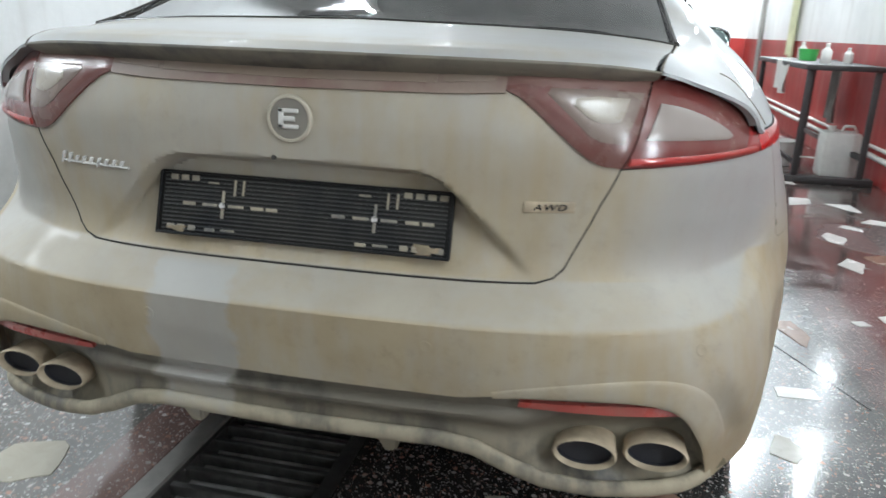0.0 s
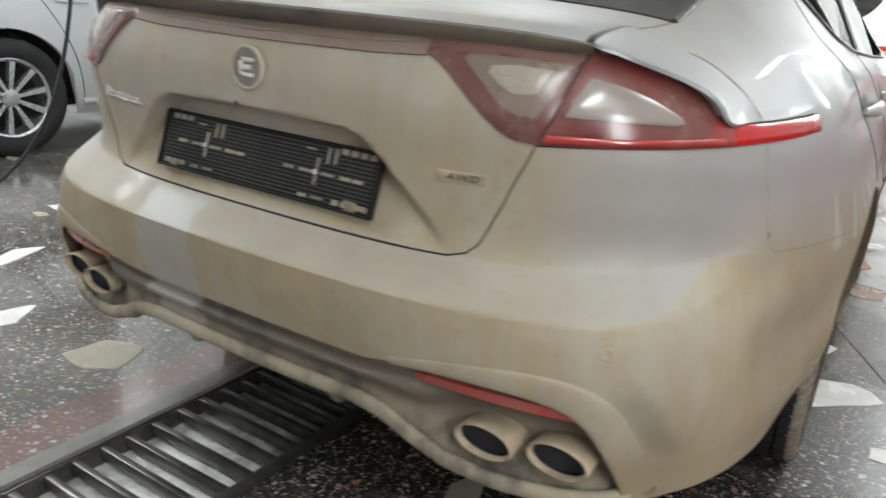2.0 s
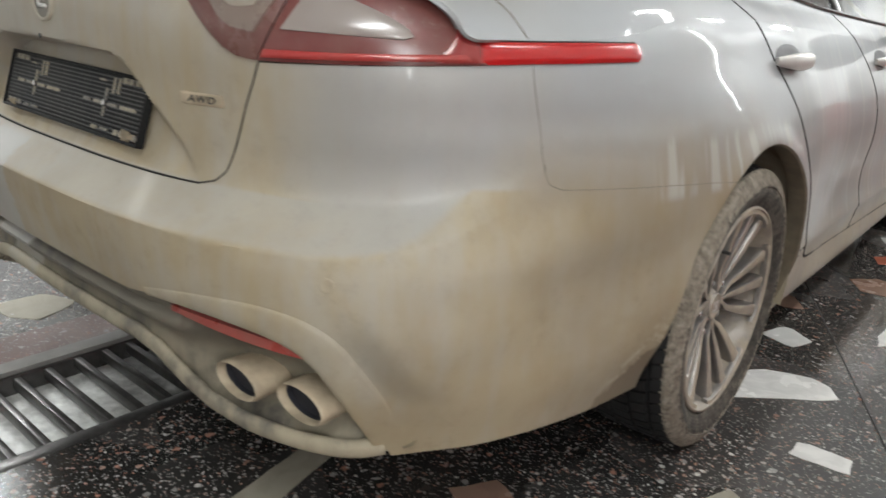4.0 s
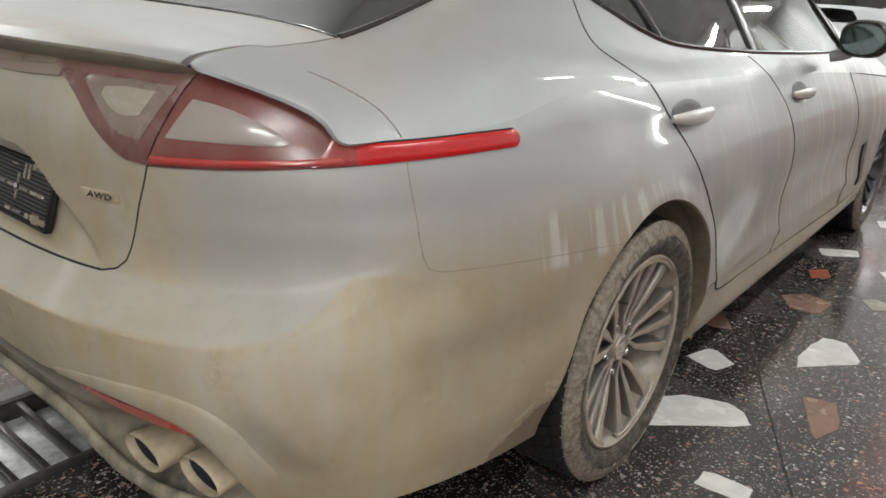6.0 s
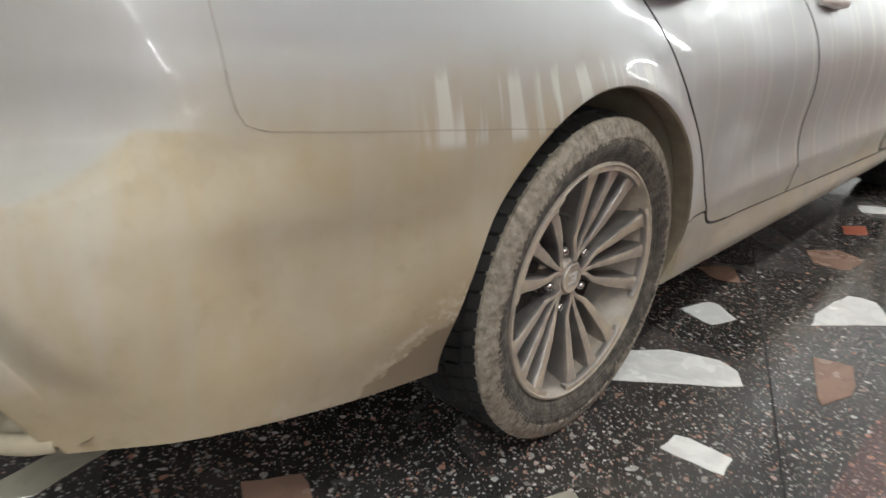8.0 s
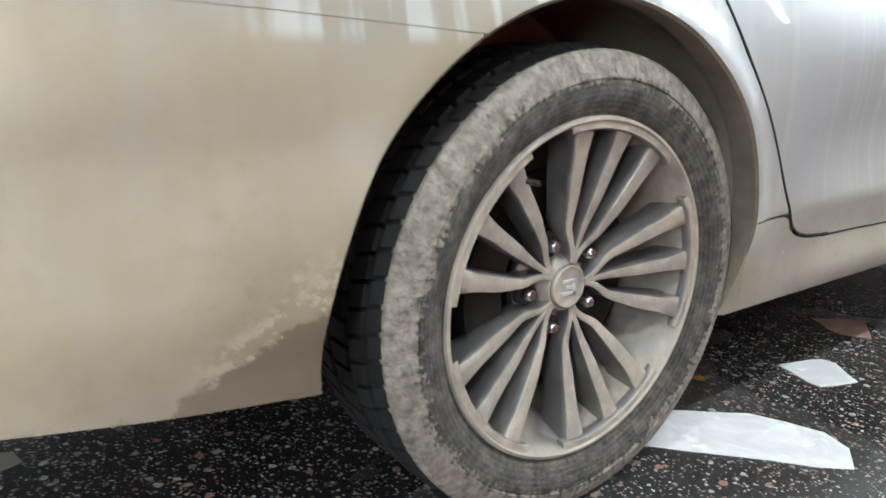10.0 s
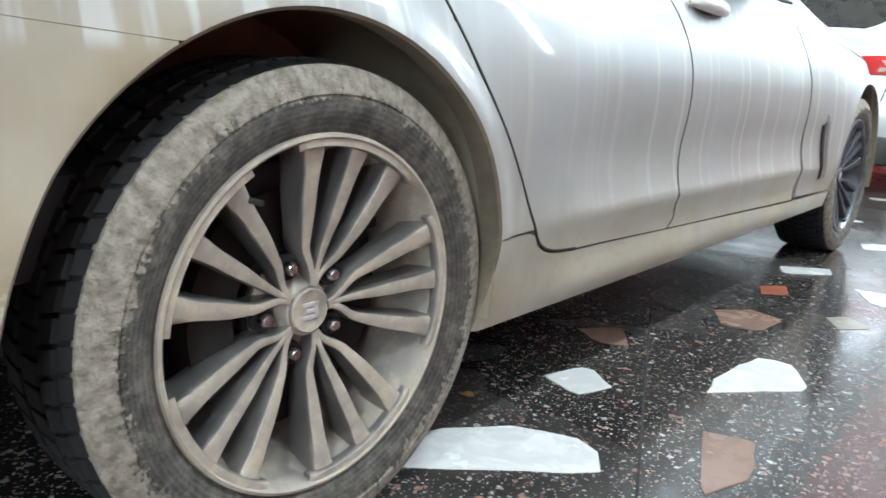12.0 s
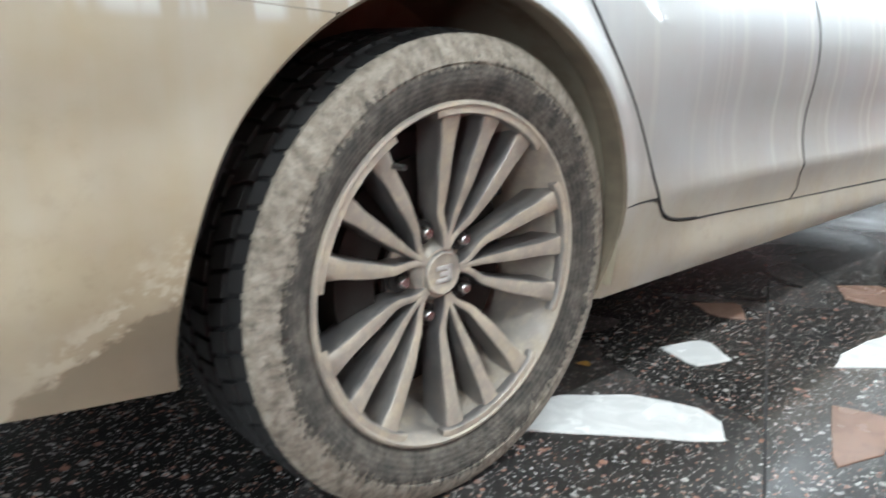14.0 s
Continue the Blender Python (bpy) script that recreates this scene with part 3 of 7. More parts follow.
tail_soft = spline([0.20, 0.36, 0.55, 0.70, 0.88, 1.02], [0.10, 0.055, 0.035, 0.060, 0.075, 0.11])
tail_n = spline([0.20, 0.46, 0.565, 0.675, 0.77, 0.87, 0.95, 1.02], [4.4, 4.0, 3.5, 2.95, 3.1, 3.4, 3.2, 3.0])
_f = np.linspace(0, np.pi / 2, 2001)
_nx, _ny = np.sin(_f) ** (2 / 3.2), -np.cos(_f) ** (2 / 3.2) * 1.13
_arc = np.r_[0, np.cumsum(np.hypot(np.diff(_nx), np.diff(_ny)))]
_arc /= _arc[-1]


def s_plain(y):
    return np.interp(np.arccos(((YC - np.asarray(y)) / (YC - 0.02)) ** 1.65), _f, _arc)


rise_at = spline([0.0, *s_plain([0.14, 0.185, 0.238, 0.293, 0.323, 0.345])], [0.0, 0.002, 0.009, 0.024, 0.048, 0.068, 0.085])
S_FADE0, S_FADE1 = s_plain([0.22, 0.365])


def crease_rise(s):
    """How far the bumper's crease climbs as it goes round the corner."""
    return rise_at(s)


def shape_at(s, z):
    zz = z - crease_rise(s) * np.exp(-(((z - 0.66) / 0.16) ** 2))
    soft = step(s, S_FADE0, S_FADE1)
    return flank_w(z), (1 - soft) * tail_y(zz) + soft * tail_soft(z), tail_n(z)


def s_of_x(x, z):
    x, z = np.asarray(x, float), np.asarray(z, float)
    w, n = flank_w(z), tail_n(z)
    f = np.arcsin(np.clip(np.abs(x) / w, 0, 1) ** (n / 2))
    return np.interp(f, _f, _arc)


def s_of_y(y, z):
    y, z = np.asarray(y, float), np.asarray(z, float)
    s = np.full(np.broadcast(y, z).shape, 0.7)
    for _ in range(6):
        w, y0, n = shape_at(s, z)
        f = np.arccos(np.clip((YC - y) / (YC - y0), 0, 1) ** (n / 2))
        s = np.interp(f, _f, _arc)
    return s


def low_base(s, z):
    """The outer skin below the belt: s from 0 (middle of the tail) to 1 (rear axle) to 2 (front wheel) to 3 (nose)."""
    s, z = np.broadcast_arrays(np.asarray(s, float), np.asarray(z, float))
    w, y0, n = shape_at(np.minimum(s, 1), z)
    f = np.interp(np.clip(s, 0, 1), _arc, _f)
    x, y = w * np.sin(f) ** (2 / n), YC - (YC - y0) * np.cos(f) ** (2 / n)
    side = s > 1
    ys = YC + (np.clip(s, 1, 2) - 1) * (YF - YC)
    g = np.interp(np.clip(3 - s, 0, 1), _arc, _f)
    xf, yf = w * np.sin(g) ** (2 / 2.7), YF + (1.08 - 0.25 * np.abs(z - 0.55)) * np.cos(g) ** (2 / 2.7)
    x = np.where(s > 2, xf, np.where(side, w, x))
    y = np.where(s > 2, yf, np.where(side, ys, y))
    return np.stack([x, y, z], -1)


def relief(p):
    """How far the skin stands out from its base form: wheel lips, waist, door hollow, the recess of the plate."""
    x, y, z = p[..., 0], p[..., 1], p[..., 2]
    d = np.zeros_like(x)
    top = belt_z(y)
    d = d - 0.0065 * np.clip((z - top + 0.055) / 0.055, 0, 1.2) ** 2 * step(y, 0.36, 0.62) * (1 - step(y, 2.6, 3.2))
    for ya in (AXLE_R, AXLE_F):
        r = np.hypot(y - ya - ARCH_DY, z - ARCH_Z)
        d = d + np.where(x > 0.6, 0.010 * np.exp(-(((r - ARCH_R) / 0.035) ** 2)) * step(z, 0.22, 0.4), 0)
    waist = step(y, 1.35, 1.9) * (1 - step(y, 3.1, 3.6))
    d = d - waist * (0.022 + 0.016 * np.exp(-(((z - 0.50) / 0.10) ** 2)))
    d = d + waist * (0.017 * np.exp(-np.abs(z - 0.400) / 0.05) + 0.030 * np.exp(-(((z - 0.255) / 0.055) ** 2)))
    side = step(x, 0.55, 0.72)
    d = d - side * (0.048 * np.exp(-(((y - 0.41) / 0.15) ** 2) - ((z - 0.49) / 0.12) ** 2) + 0.017 * np.exp(-(((y - 0.74) / 0.22) ** 2) - ((z - 0.54) / 0.09) ** 2))
    d = d - side * (0.014 * np.exp(-(((y - 0.62) / 0.19) ** 2) - ((z - 0.76) / 0.13) ** 2) + 0.012 * np.exp(-(((y - 0.57) / 0.09) ** 2) - ((z - 0.52) / 0.10) ** 2))
    tuck = step(0.52 - z, 0.0, 0.22) * (1 - step(y, 0.78, 1.0)) * step(x, 0.66, 0.80)
    d = d - 0.034 * tuck
    half = 0.236 + np.clip(0.832 - z, 0, 0.2) * 0.97
    inside = -np.log(np.exp(-70 * (half - np.abs(x)) * 0.72) + np.exp(-70 * (0.832 - z))) / 70
    inside = np.where((y < 0.3) & (z > 0.64), inside, -1)
    deep = 0.052 * np.clip((z - 0.655) / 0.15, 0, 1)
    d = d - deep * step(inside, 0.0, 0.016)
    return d


def low(s, z):
    p = low_base(s, z)
    e = 1e-3
    t = low_base(np.asarray(s) + e, z) - low_base(np.maximum(np.asarray(s) - e, 0), z)
    n = np.stack([t[..., 1], -t[..., 0], 0 * t[..., 0]], -1)
    n /= np.linalg.norm(n, axis=-1, keepdims=True) + 1e-12
    return p + n * relief(p)[..., None]


def s_side(y, z=0.6):
    y = np.asarray(y, float)
    back = s_of_y(np.minimum(y, YC), z)
    g = np.arccos(np.clip((np.maximum(y, YF) - YF) / (1.08 - 0.25 * np.abs(z - 0.55)), 0, 1) ** 1.35)
    front = 3 - np.interp(g, _f, _arc)
    return np.where(y <= YC, back, np.where(y < YF, 1 + (y - YC) / (YF - YC), front))


def on_tail(x, z):
    """The place on the skin at x, z of the tail (right half); keeps the sign of x."""
    x = np.asarray(x, float)
    p = low(s_of_x(np.abs(x), z), np.asarray(z, float))
    p[..., 0] = np.where(x < 0, -p[..., 0], p[..., 0])
    return p


def on_flank(y, z):
    return low(s_side(y, np.asarray(z, float)), np.asarray(z, float))


def out_tail(x, z):
    e = 2e-3
    a, b = on_tail(np.asarray(x) + e, z) - on_tail(np.asarray(x) - e, z), on_tail(x, np.asarray(z) + e) - on_tail(x, np.asarray(z) - e)
    n = np.cross(a, b)
    return n / np.linalg.norm(n, axis=-1, keepdims=True)


def out_flank(y, z):
    e = 2e-3
    a, b = on_flank(np.asarray(y) + e, z) - on_flank(np.asarray(y) - e, z), on_flank(y, np.asarray(z) + e) - on_flank(y, np.asarray(z) - e)
    n = np.cross(a, b)
    return n / np.linalg.norm(n, axis=-1, keepdims=True)


# the upper body: sections across the car, from the belt to the middle of the roof
belt_z = spline([0.06, 0.12, 0.176, 0.225, 0.256, 0.275, 0.288, 0.296, 0.31, 0.45, 0.62, 0.80, 1.1, 1.5, 2.3, 3.1, 4.0, 4.5, 4.83], [1.004, 1.000, 0.990, 0.967, 0.950, 0.936, 0.919, 0.900, 0.893, 0.894, 0.906, 0.936, 0.939, 0.931, 0.903, 0.870, 0.81, 0.74, 0.64])
roof_z = spline([0.06, 0.2, 0.42, 0.7, 1.0, 1.5, 2.0, 2.5, 2.9, 3.3, 3.6, 4.2, 4.6, 4.83], [1.014, 1.030, 1.055, 1.130, 1.215, 1.335, 1.390, 1.400, 1.350, 1.180, 1.03, 0.955, 0.86, 0.66])
K = np.array([0, 0.2, 0.4, 0.6, 0.8, 1.0])
edge_fx, edge_fh = spline(K, [1, 0.972, 0.915, 0.79, 0.47, 0]), spline(K, [0, 0.27, 0.56, 0.80, 0.945, 1])
deck_x, deck_h = spline(K, [1, 0.951, 0.875, 0.765, 0.46, 0]), spline(K, [0, 0.27, 0.56, 0.81, 0.95, 1])
cab_x, cab_h = spline(K, [1, 0.983, 0.948, 0.66, 0.40, 0]), spline(K, [0, 0.040, 0.11, 0.86, 0.962, 1])


def cabin(y):
    return step(y, 0.42, 1.35) * (1 - step(y, 3.0, 3.6))


def belt_x(y):
    """Half width of the car at the belt; at the tail it follows the spoiler's edge."""
    y = np.asarray(y, float)
    back = spline([0.060, 0.064, 0.075, 0.10, 0.135, 0.176, 0.225, 0.256, 0.275, 0.288, 0.296, 0.40], [0.0, 0.12, 0.25, 0.38, 0.48, 0.56, 0.638, 0.685, 0.711, 0.728, 0.738, 0.778])
    side = on_flank(np.clip(y, 0.30, 4.82), belt_z(np.clip(y, 0.30, 4.82)))[..., 0]
    w = step(y, 0.30, 0.40)
    return np.where(y < 0.4, back(y) * (1 - w) + side * w, side)


def up_a(y, a):
    y, a = np.broadcast_arrays(np.asarray(y, float), np.asarray(a, float))
    w, k = cabin(y), step(y, 0.26, 0.56)
    dx, dh = (1 - k) * edge_fx(a) + k * deck_x(a), (1 - k) * edge_fh(a) + k * deck_h(a)
    x = belt_x(y) * ((1 - w) * dx + w * cab_x(a))
    z = belt_z(y) + (roof_z(y) - belt_z(y)) * ((1 - w) * dh + w * cab_h(a))
    return np.stack([x, y, z], -1)


def up_find(y, value, axis):
    y, value = np.broadcast_arrays(np.asarray(y, float), np.asarray(value, float))
    lo, hi = np.zeros(y.shape), np.ones(y.shape)
    for _ in range(26):
        mid = (lo + hi) / 2
        more = (up_a(y, mid)[..., 0] > value) if axis == 0 else (up_a(y, mid)[..., 2] < value)
        lo, hi = np.where(more, mid, lo), np.where(more, hi, mid)
    return up_a(y, (lo + hi) / 2)


def up_x(x, y):
    p = up_find(y, np.abs(x), 0)
    p[..., 0] = x
    return p


def up_z(y, z):
    return up_find(y, z, 2)


INSIDE = (0, 2.4, 0.6)


def arch(a0, a1, n, ya=AXLE_R, r=ARCH_R):
    """Points (y, z) on a wheel arch between two angles, degrees from the front, counted upwards."""
    a = np.radians(np.linspace(a0, a1, n))
    return np.stack([ya + ARCH_DY + r * np.cos(a), ARCH_Z + r * np.sin(a)], 1)


def tail_dom(knots, n, rounds=0):
    """Knots (x, z) of the tail, or (y, z, 1) of the flank, turned into the skin's (s, z)."""
    k = [(float(s_of_x(q[0], q[1])) if len(q) == 2 else float(s_side(q[0], q[1])), q[1]) for q in knots]
    return poly(k, n, rounds)


def knot_dom(knots, per):
    """The same, with a fixed number of points between each pair of knots."""
    k = np.array([(float(s_of_x(q[0], q[1])) if len(q) == 2 else float(s_side(q[0], q[1])), q[1]) for q in knots])
    t = np.linspace(0, len(k) - 1, (len(k) - 1) * per + 1)
    return np.stack([np.interp(t, range(len(k)), k[:, c]) for c in range(2)], 1)


def skin(dom):
    return low(dom[..., 0], dom[..., 1])


def dom_out(d):
    """Outward normals of the skin at points (s, z)."""
    e = 1.5e-3
    n = np.cross(skin(d + (e, 0)) - skin(d - (e, 0)), skin(d + (0, e)) - skin(d - (0, e)))
    n /= np.linalg.norm(n, axis=1, keepdims=True) + 1e-12
    p = skin(d) - np.array((0, 2.4, 0.6))
    return np.where((n * p).sum(1, keepdims=True) < 0, -n, n)


def both(name, pts, material, parent, label="", **kw):
    return [sheet(name, pts, material, parent, label, mirror=mi, outward=(0, 2.4, 0.6) if not mi else (0, 2.4, 0.6), **kw) for mi in (False, True)]


def seam(pts, outs, parent, r=0.0035, mirror=True, material=None):
    """A shut line: a dark rubber bead sunk between two panels."""
    for mi in ((False, True) if mirror else (False,)):
        tube("shut_line", pts - outs * r * 0.35, r, material or seam_and_shade_dark, parent, up=outs, n=6, mirror=mi)


car = thing("sedan_car", "dusty silver fastback sedan with muddy tail, parked on a terrazzo floor", "car")

# --- bumper cover: from the lid and lamps down to the valance, round to the wheel
TOP = [(0, 0.6535), (0.33, 0.6535), (0.40, 0.6545), (0.427, 0.662), (0.4435, 0.6775), (0.4535, 0.70), (0.516, 0.843), (0.64, 0.850), (0.742, 0.858), (0.3994, 0.862, 1), (0.4004, 0.80, 1), (0.4043, 0.745, 1), (0.4103, 0.711, 1), (0.4180, 0.6938, 1), (0.4374, 0.6854, 1), (0.68, 0.6714, 1), (0.888, 0.6569, 1)]
BOT = [(0, 0.470), (0.30, 0.473), (0.362, 0.484), (0.40, 0.4858), (0.45, 0.4885), (0.50, 0.4897), (0.57, 0.4885), (0.62, 0.485), (0.685, 0.455), (0.722, 0.36), (0.740, 0.292), (0.30, 0.291, 1), (0.36, 0.291, 1), (0.42, 0.289, 1), (0.48, 0.286, 1), (0.60, 0.277, 1), (0.7231, 0.268, 1)]
b_top, b_bot = knot_dom(TOP, 11), knot_dom(BOT, 11)
b_left = poly([b_bot[0], b_top[0]], 92)
a_r = arch(192.3, 120.8, 92)
b_right = np.stack([s_side(a_r[:, 0], a_r[:, 1]), a_r[:, 1]], 1)
b_right[0], b_right[-1] = b_bot[-1], b_top[-1]
bumper = new("rear_bumper")
bumper.parent = car
both("bumper_cover", skin(coons(b_bot, b_top, b_left, b_right)), paint, bumper, "muddy silver bumper cover", rim=0.003)

# --- valance under the bumper with the tail pipes
VAL_T = [(0, 0.478), (0.30, 0.480), (0.352, 0.490), (0.44, 0.494), (0.53, 0.496), (0.62, 0.490), (0.69, 0.460), (0.728, 0.36), (0.746, 0.30)]
VAL_B = [(0, 0.354), (0.26, 0.360), (0.32, 0.350), (0.38, 0.320), (0.44, 0.296), (0.52, 0.284), (0.62, 0.284), (0.70, 0.288), (0.742, 0.296)]
v_top, v_bot = knot_dom(VAL_T, 12), knot_dom(VAL_B, 12)
v_pts = skin(coons(v_bot, v_top, poly([v_bot[0], v_top[0]], 20), poly([v_bot[-1], v_top[-1]], 20)))
pipe_zone = np.exp(-(((v_pts[..., 0] - 0.555) / 0.14) ** 4) - (((v_pts[..., 2] - 0.375) / 0.065) ** 4))
band = np.linspace(0, 1, 20)[None, :]
stepped = 0.020 - 0.014 * np.exp(-(((band - 0.60) / 0.10) ** 4)) + 0.006 * np.exp(-(((band - 0.36) / 0.10) ** 2))
v_pts = v_pts + np.array([0, 1, 0]) * (stepped * (1 - pipe_zone) + 0.075 * pipe_zone)[..., None]
both("valance", v_pts, plastic_muddy, bumper, "dark plastic valance streaked with mud", rim=0.03)
lip_dom = knot_dom(VAL_B, 10)
lip = skin(lip_dom) + np.array([0, 0.009, 0.016])
for mi in (False, True):
    tube("lower_lip", lip[:-4], 0.015, lip_mud, bumper, "rolled mud-coated lip", up=(0, -1, 0), n=18, ry=0.010, mirror=mi)
sur = [(0.350, 0.482), (0.41, 0.491), (0.50, 0.497), (0.60, 0.494), (0.668, 0.470), (0.708, 0.405), (0.733, 0.345), (0.746, 0.304)]
sur_dom = tail_dom(sur, 60, 2)
sur_p = skin(sur_dom)
sur_o = normals(np.stack([skin(sur_dom + (0, -0.004)), skin(sur_dom + (0, 0.004))], 1))[:, 0]
sur_o = np.where((sur_o[:, 1:2] > 0), -sur_o, sur_o)
sur_p = sur_p + np.array([0, 0, 0.010]) * np.clip(np.linspace(0.2, 2.0, 60), 0, 1)[:, None]
taper = np.clip(np.linspace(0.25, 1.6, 60), 0, 1)[:, None, None]
for mi in (False, True):
    vv, ff = sweep(sur_p, ring(1.0, 1.0, 16)[None] * taper * np.stack([np.full(60, 0.029), 0.0060 * (1 - 0.75 * step(np.linspace(0, 1, 60), 0.68, 1.0))], 1)[:, None], sur_o)
    link_mesh("pipe_surround", vv * ((-1, 1, 1) if mi else (1, 1, 1)), [f[::-1] for f in ff] if mi else ff, paint, bumper, "raised painted surround")
# reflector strips
r_dom = coons(tail_dom([(0.390, 0.461), (0.50, 0.4565), (0.664, 0.449)], 24), tail_dom([(0.392, 0.471), (0.54, 0.4725), (0.664, 0.466)], 24), tail_dom([(0.390, 0.461), (0.392, 0.471)], 5), tail_dom([(0.664, 0.449), (0.664, 0.466)], 5))
both("reflector", skin(r_dom) + np.array([0, 0.016, 0]), reflector_red, bumper, "dusty red reflector strip", lift=0.005, rim=0.012)
for x, z in ((0.243, 0.563), (0.669, 0.567), (-0.243, 0.563), (-0.669, 0.567)):
    o = out_tail(x, z) if x > 0 else out_tail(-x, z) * (-1, 1, 1)
    p = Vector(on_tail(x, z))
    lathe("parking_sensor", [(-0.006, 0.0105), (0.0006, 0.0105), (0.0012, 0.009), (0.0006, 0.007), (0.0006, 0.0)], paint, bumper, axis="z", n=20,
          m=Matrix.Translation(p) @ Vector(o).to_track_quat("Z", "Y").to_matrix().to_4x4())


def tail_pipe(x, y):
    """An oval tail pipe: thick rolled rim, black cap painting soot and shade in the throat."""
    a = np.arange(40) / 40 * 2 * np.pi
    prof = [(0.13, 0.90), (0.02, 0.97), (0.006, 1.0), (0.0, 0.97), (-0.002, 0.93), (0.002, 0.875), (0.010, 0.86), (0.11, 0.80)]
    rx, rz = 0.054, 0.0295
    rake = -0.12
    rings = [np.stack([rx * f * np.cos(a), d + rake * 0.5 * rz * f * np.sin(a), rz * f * np.sin(a)], 1) for d, f in prof]
    m = len(a)
    faces = [(i * m + k, i * m + (k + 1) % m, (i + 1) * m + (k + 1) % m, (i + 1) * m + k) for i in range(len(prof) - 1) for k in range(m)]
    verts = np.concatenate(rings) + (x, y, 0.368)
    ob = link_mesh("tail_pipe", verts, faces, pipe_mud, bumper, "oval steel tail pipe coated in mud")
    # a black cap just inside paints the shade of the deep, sooty pipe
    inner = [np.stack([rx * f * np.cos(a) + x, d + rake * 0.5 * rz * f * np.sin(a) + y, rz * f * np.sin(a) + 0.368], 1) for d, f in ((0.008, 0.865), (0.022, 0.845), (0.024, 0.01))]
    link_mesh("throat", np.concatenate(inner), [(i * m + k, i * m + (k + 1) % m, (i + 1) * m + (k + 1) % m, (i + 1) * m + k) for i in range(2) for k in range(m)], soot, bumper, "black cap in the throat, soot and shade in one colour")


for px, py in ((0.503, 0.092), (0.620, 0.119), (-0.503, 0.092), (-0.620, 0.119)):
    tail_pipe(px, py)
# small fins below the valance
for fx in (-0.255, 0.145):
    bm = bmesh.new()
    vs = [bm.verts.new(v) for v in ((fx - 0.03, 0.13, 0.34), (fx + 0.03, 0.13, 0.34), (fx + 0.012, 0.16, 0.272), (fx - 0.012, 0.16, 0.272), (fx - 0.03, 0.30, 0.34), (fx + 0.03, 0.30, 0.34), (fx + 0.012, 0.28, 0.285), (fx - 0.012, 0.28, 0.285))]
    for f in ((0, 1, 2, 3), (7, 6, 5, 4), (0, 3, 7, 4), (1, 5, 6, 2), (3, 2, 6, 7), (0, 4, 5, 1)):
        bm.faces.new([vs[i] for i in f])
    bmesh.ops.bevel(bm, geom=bm.edges[:], offset=0.005, segments=2, affect="EDGES")
    part("diffuser_fin", bm, plastic_muddy, bumper)

# --- boot lid
lid = new("boot_lid")
lid.parent = car
lid["label"] = "dusty silver boot lid with plate recess"
LID_E = [(0.437, 0.674), (0.4445, 0.685), (0.451, 0.7005), (0.5135, 0.843), (0.5325, 0.90), (0.5505, 0.985)]
l_bot, l_top = tail_dom([(0, 0.6565), (0.2, 0.6565), (0.37, 0.6565), (0.40, 0.6575), (0.4255, 0.6645), (0.437, 0.674)], 80), tail_dom([(0, 0.985), (0.5505, 0.985)], 80)
l_right, l_left = tail_dom(LID_E, 64), tail_dom([(0, 0.6565), (0, 0.985)], 64)
both("lid_skin", skin(coons(l_bot, l_top, l_left, l_right)), paint, lid, "dusty lid skin")
edge_dom = tail_dom([(0, 0.655), (0.3, 0.655), (0.40, 0.656), (0.4262, 0.6632), (0.4425, 0.6782), (0.4522, 0.7002), (0.5148, 0.843), (0.5338, 0.90), (0.5518, 0.985)], 130)
edge_p = skin(edge_dom)
edge_o = dom_out(edge_dom)
seam(edge_p, edge_o, car, 0.0018)
# strip between the lamps
bar_dom = coons(tail_dom([(0, 0.945), (0.25, 0.947), (0.335, 0.951)], 40), tail_dom([(0, 0.985), (0.335, 0.985)], 40), tail_dom([(0, 0.945), (0, 0.985)], 8), tail_dom([(0.335, 0.951), (0.335, 0.985)], 8))
both("lamp_strip", skin(bar_dom), strip_red, lid, "dull reddish strip filmed with mud", lift=0.004)
slot = coons(tail_dom([(0.0, 0.958), (0.23, 0.961)], 24), tail_dom([(0.0, 0.979), (0.23, 0.979)], 24), tail_dom([(0, 0.958), (0, 0.979)], 5), tail_dom([(0.23, 0.961), (0.23, 0.979)], 5))
both("strip_window", skin(slot), strip_mud, lid, "muddy inset of the strip", lift=0.0055)
slot = coons(tail_dom([(0.24, 0.962), (0.315, 0.966)], 12), tail_dom([(0.24, 0.979), (0.325, 0.979)], 12), tail_dom([(0.24, 0.962), (0.24, 0.979)], 5), tail_dom([(0.315, 0.966), (0.325, 0.979)], 5))
both("strip_window", skin(slot), strip_mud, lid, "", lift=0.0055)

# --- tail lamps: one part on the lid, one on the wing, a stripe along the flank
IN_B = [(0.335, 0.955), (0.365, 0.942), (0.43, 0.885), (0.475, 0.851), (0.5135, 0.846)]
IN_T = [(0.335, 0.985), (0.45, 0.985), (0.5500, 0.985)]
in_dom = coons(tail_dom(IN_B, 40, 1), tail_dom(IN_T, 40), tail_dom([IN_B[0], IN_T[0]], 24), tail_dom([IN_B[-1], IN_T[-1]], 24))
OUT_B = [(0.5160, 0.846), (0.62, 0.850), (0.700, 0.855), (0.748, 0.859)]
OUT_T = [(0.5530, 0.985), (0.60, 0.976), (0.638, 0.963), (0.685, 0.944), (0.706, 0.929), (0.721, 0.911), (0.733, 0.890)]
out_dom = coons(tail_dom(OUT_B, 40), tail_dom(OUT_T, 40), tail_dom([OUT_B[0], OUT_T[0]], 24), tail_dom([OUT_B[-1], OUT_T[-1]], 24))
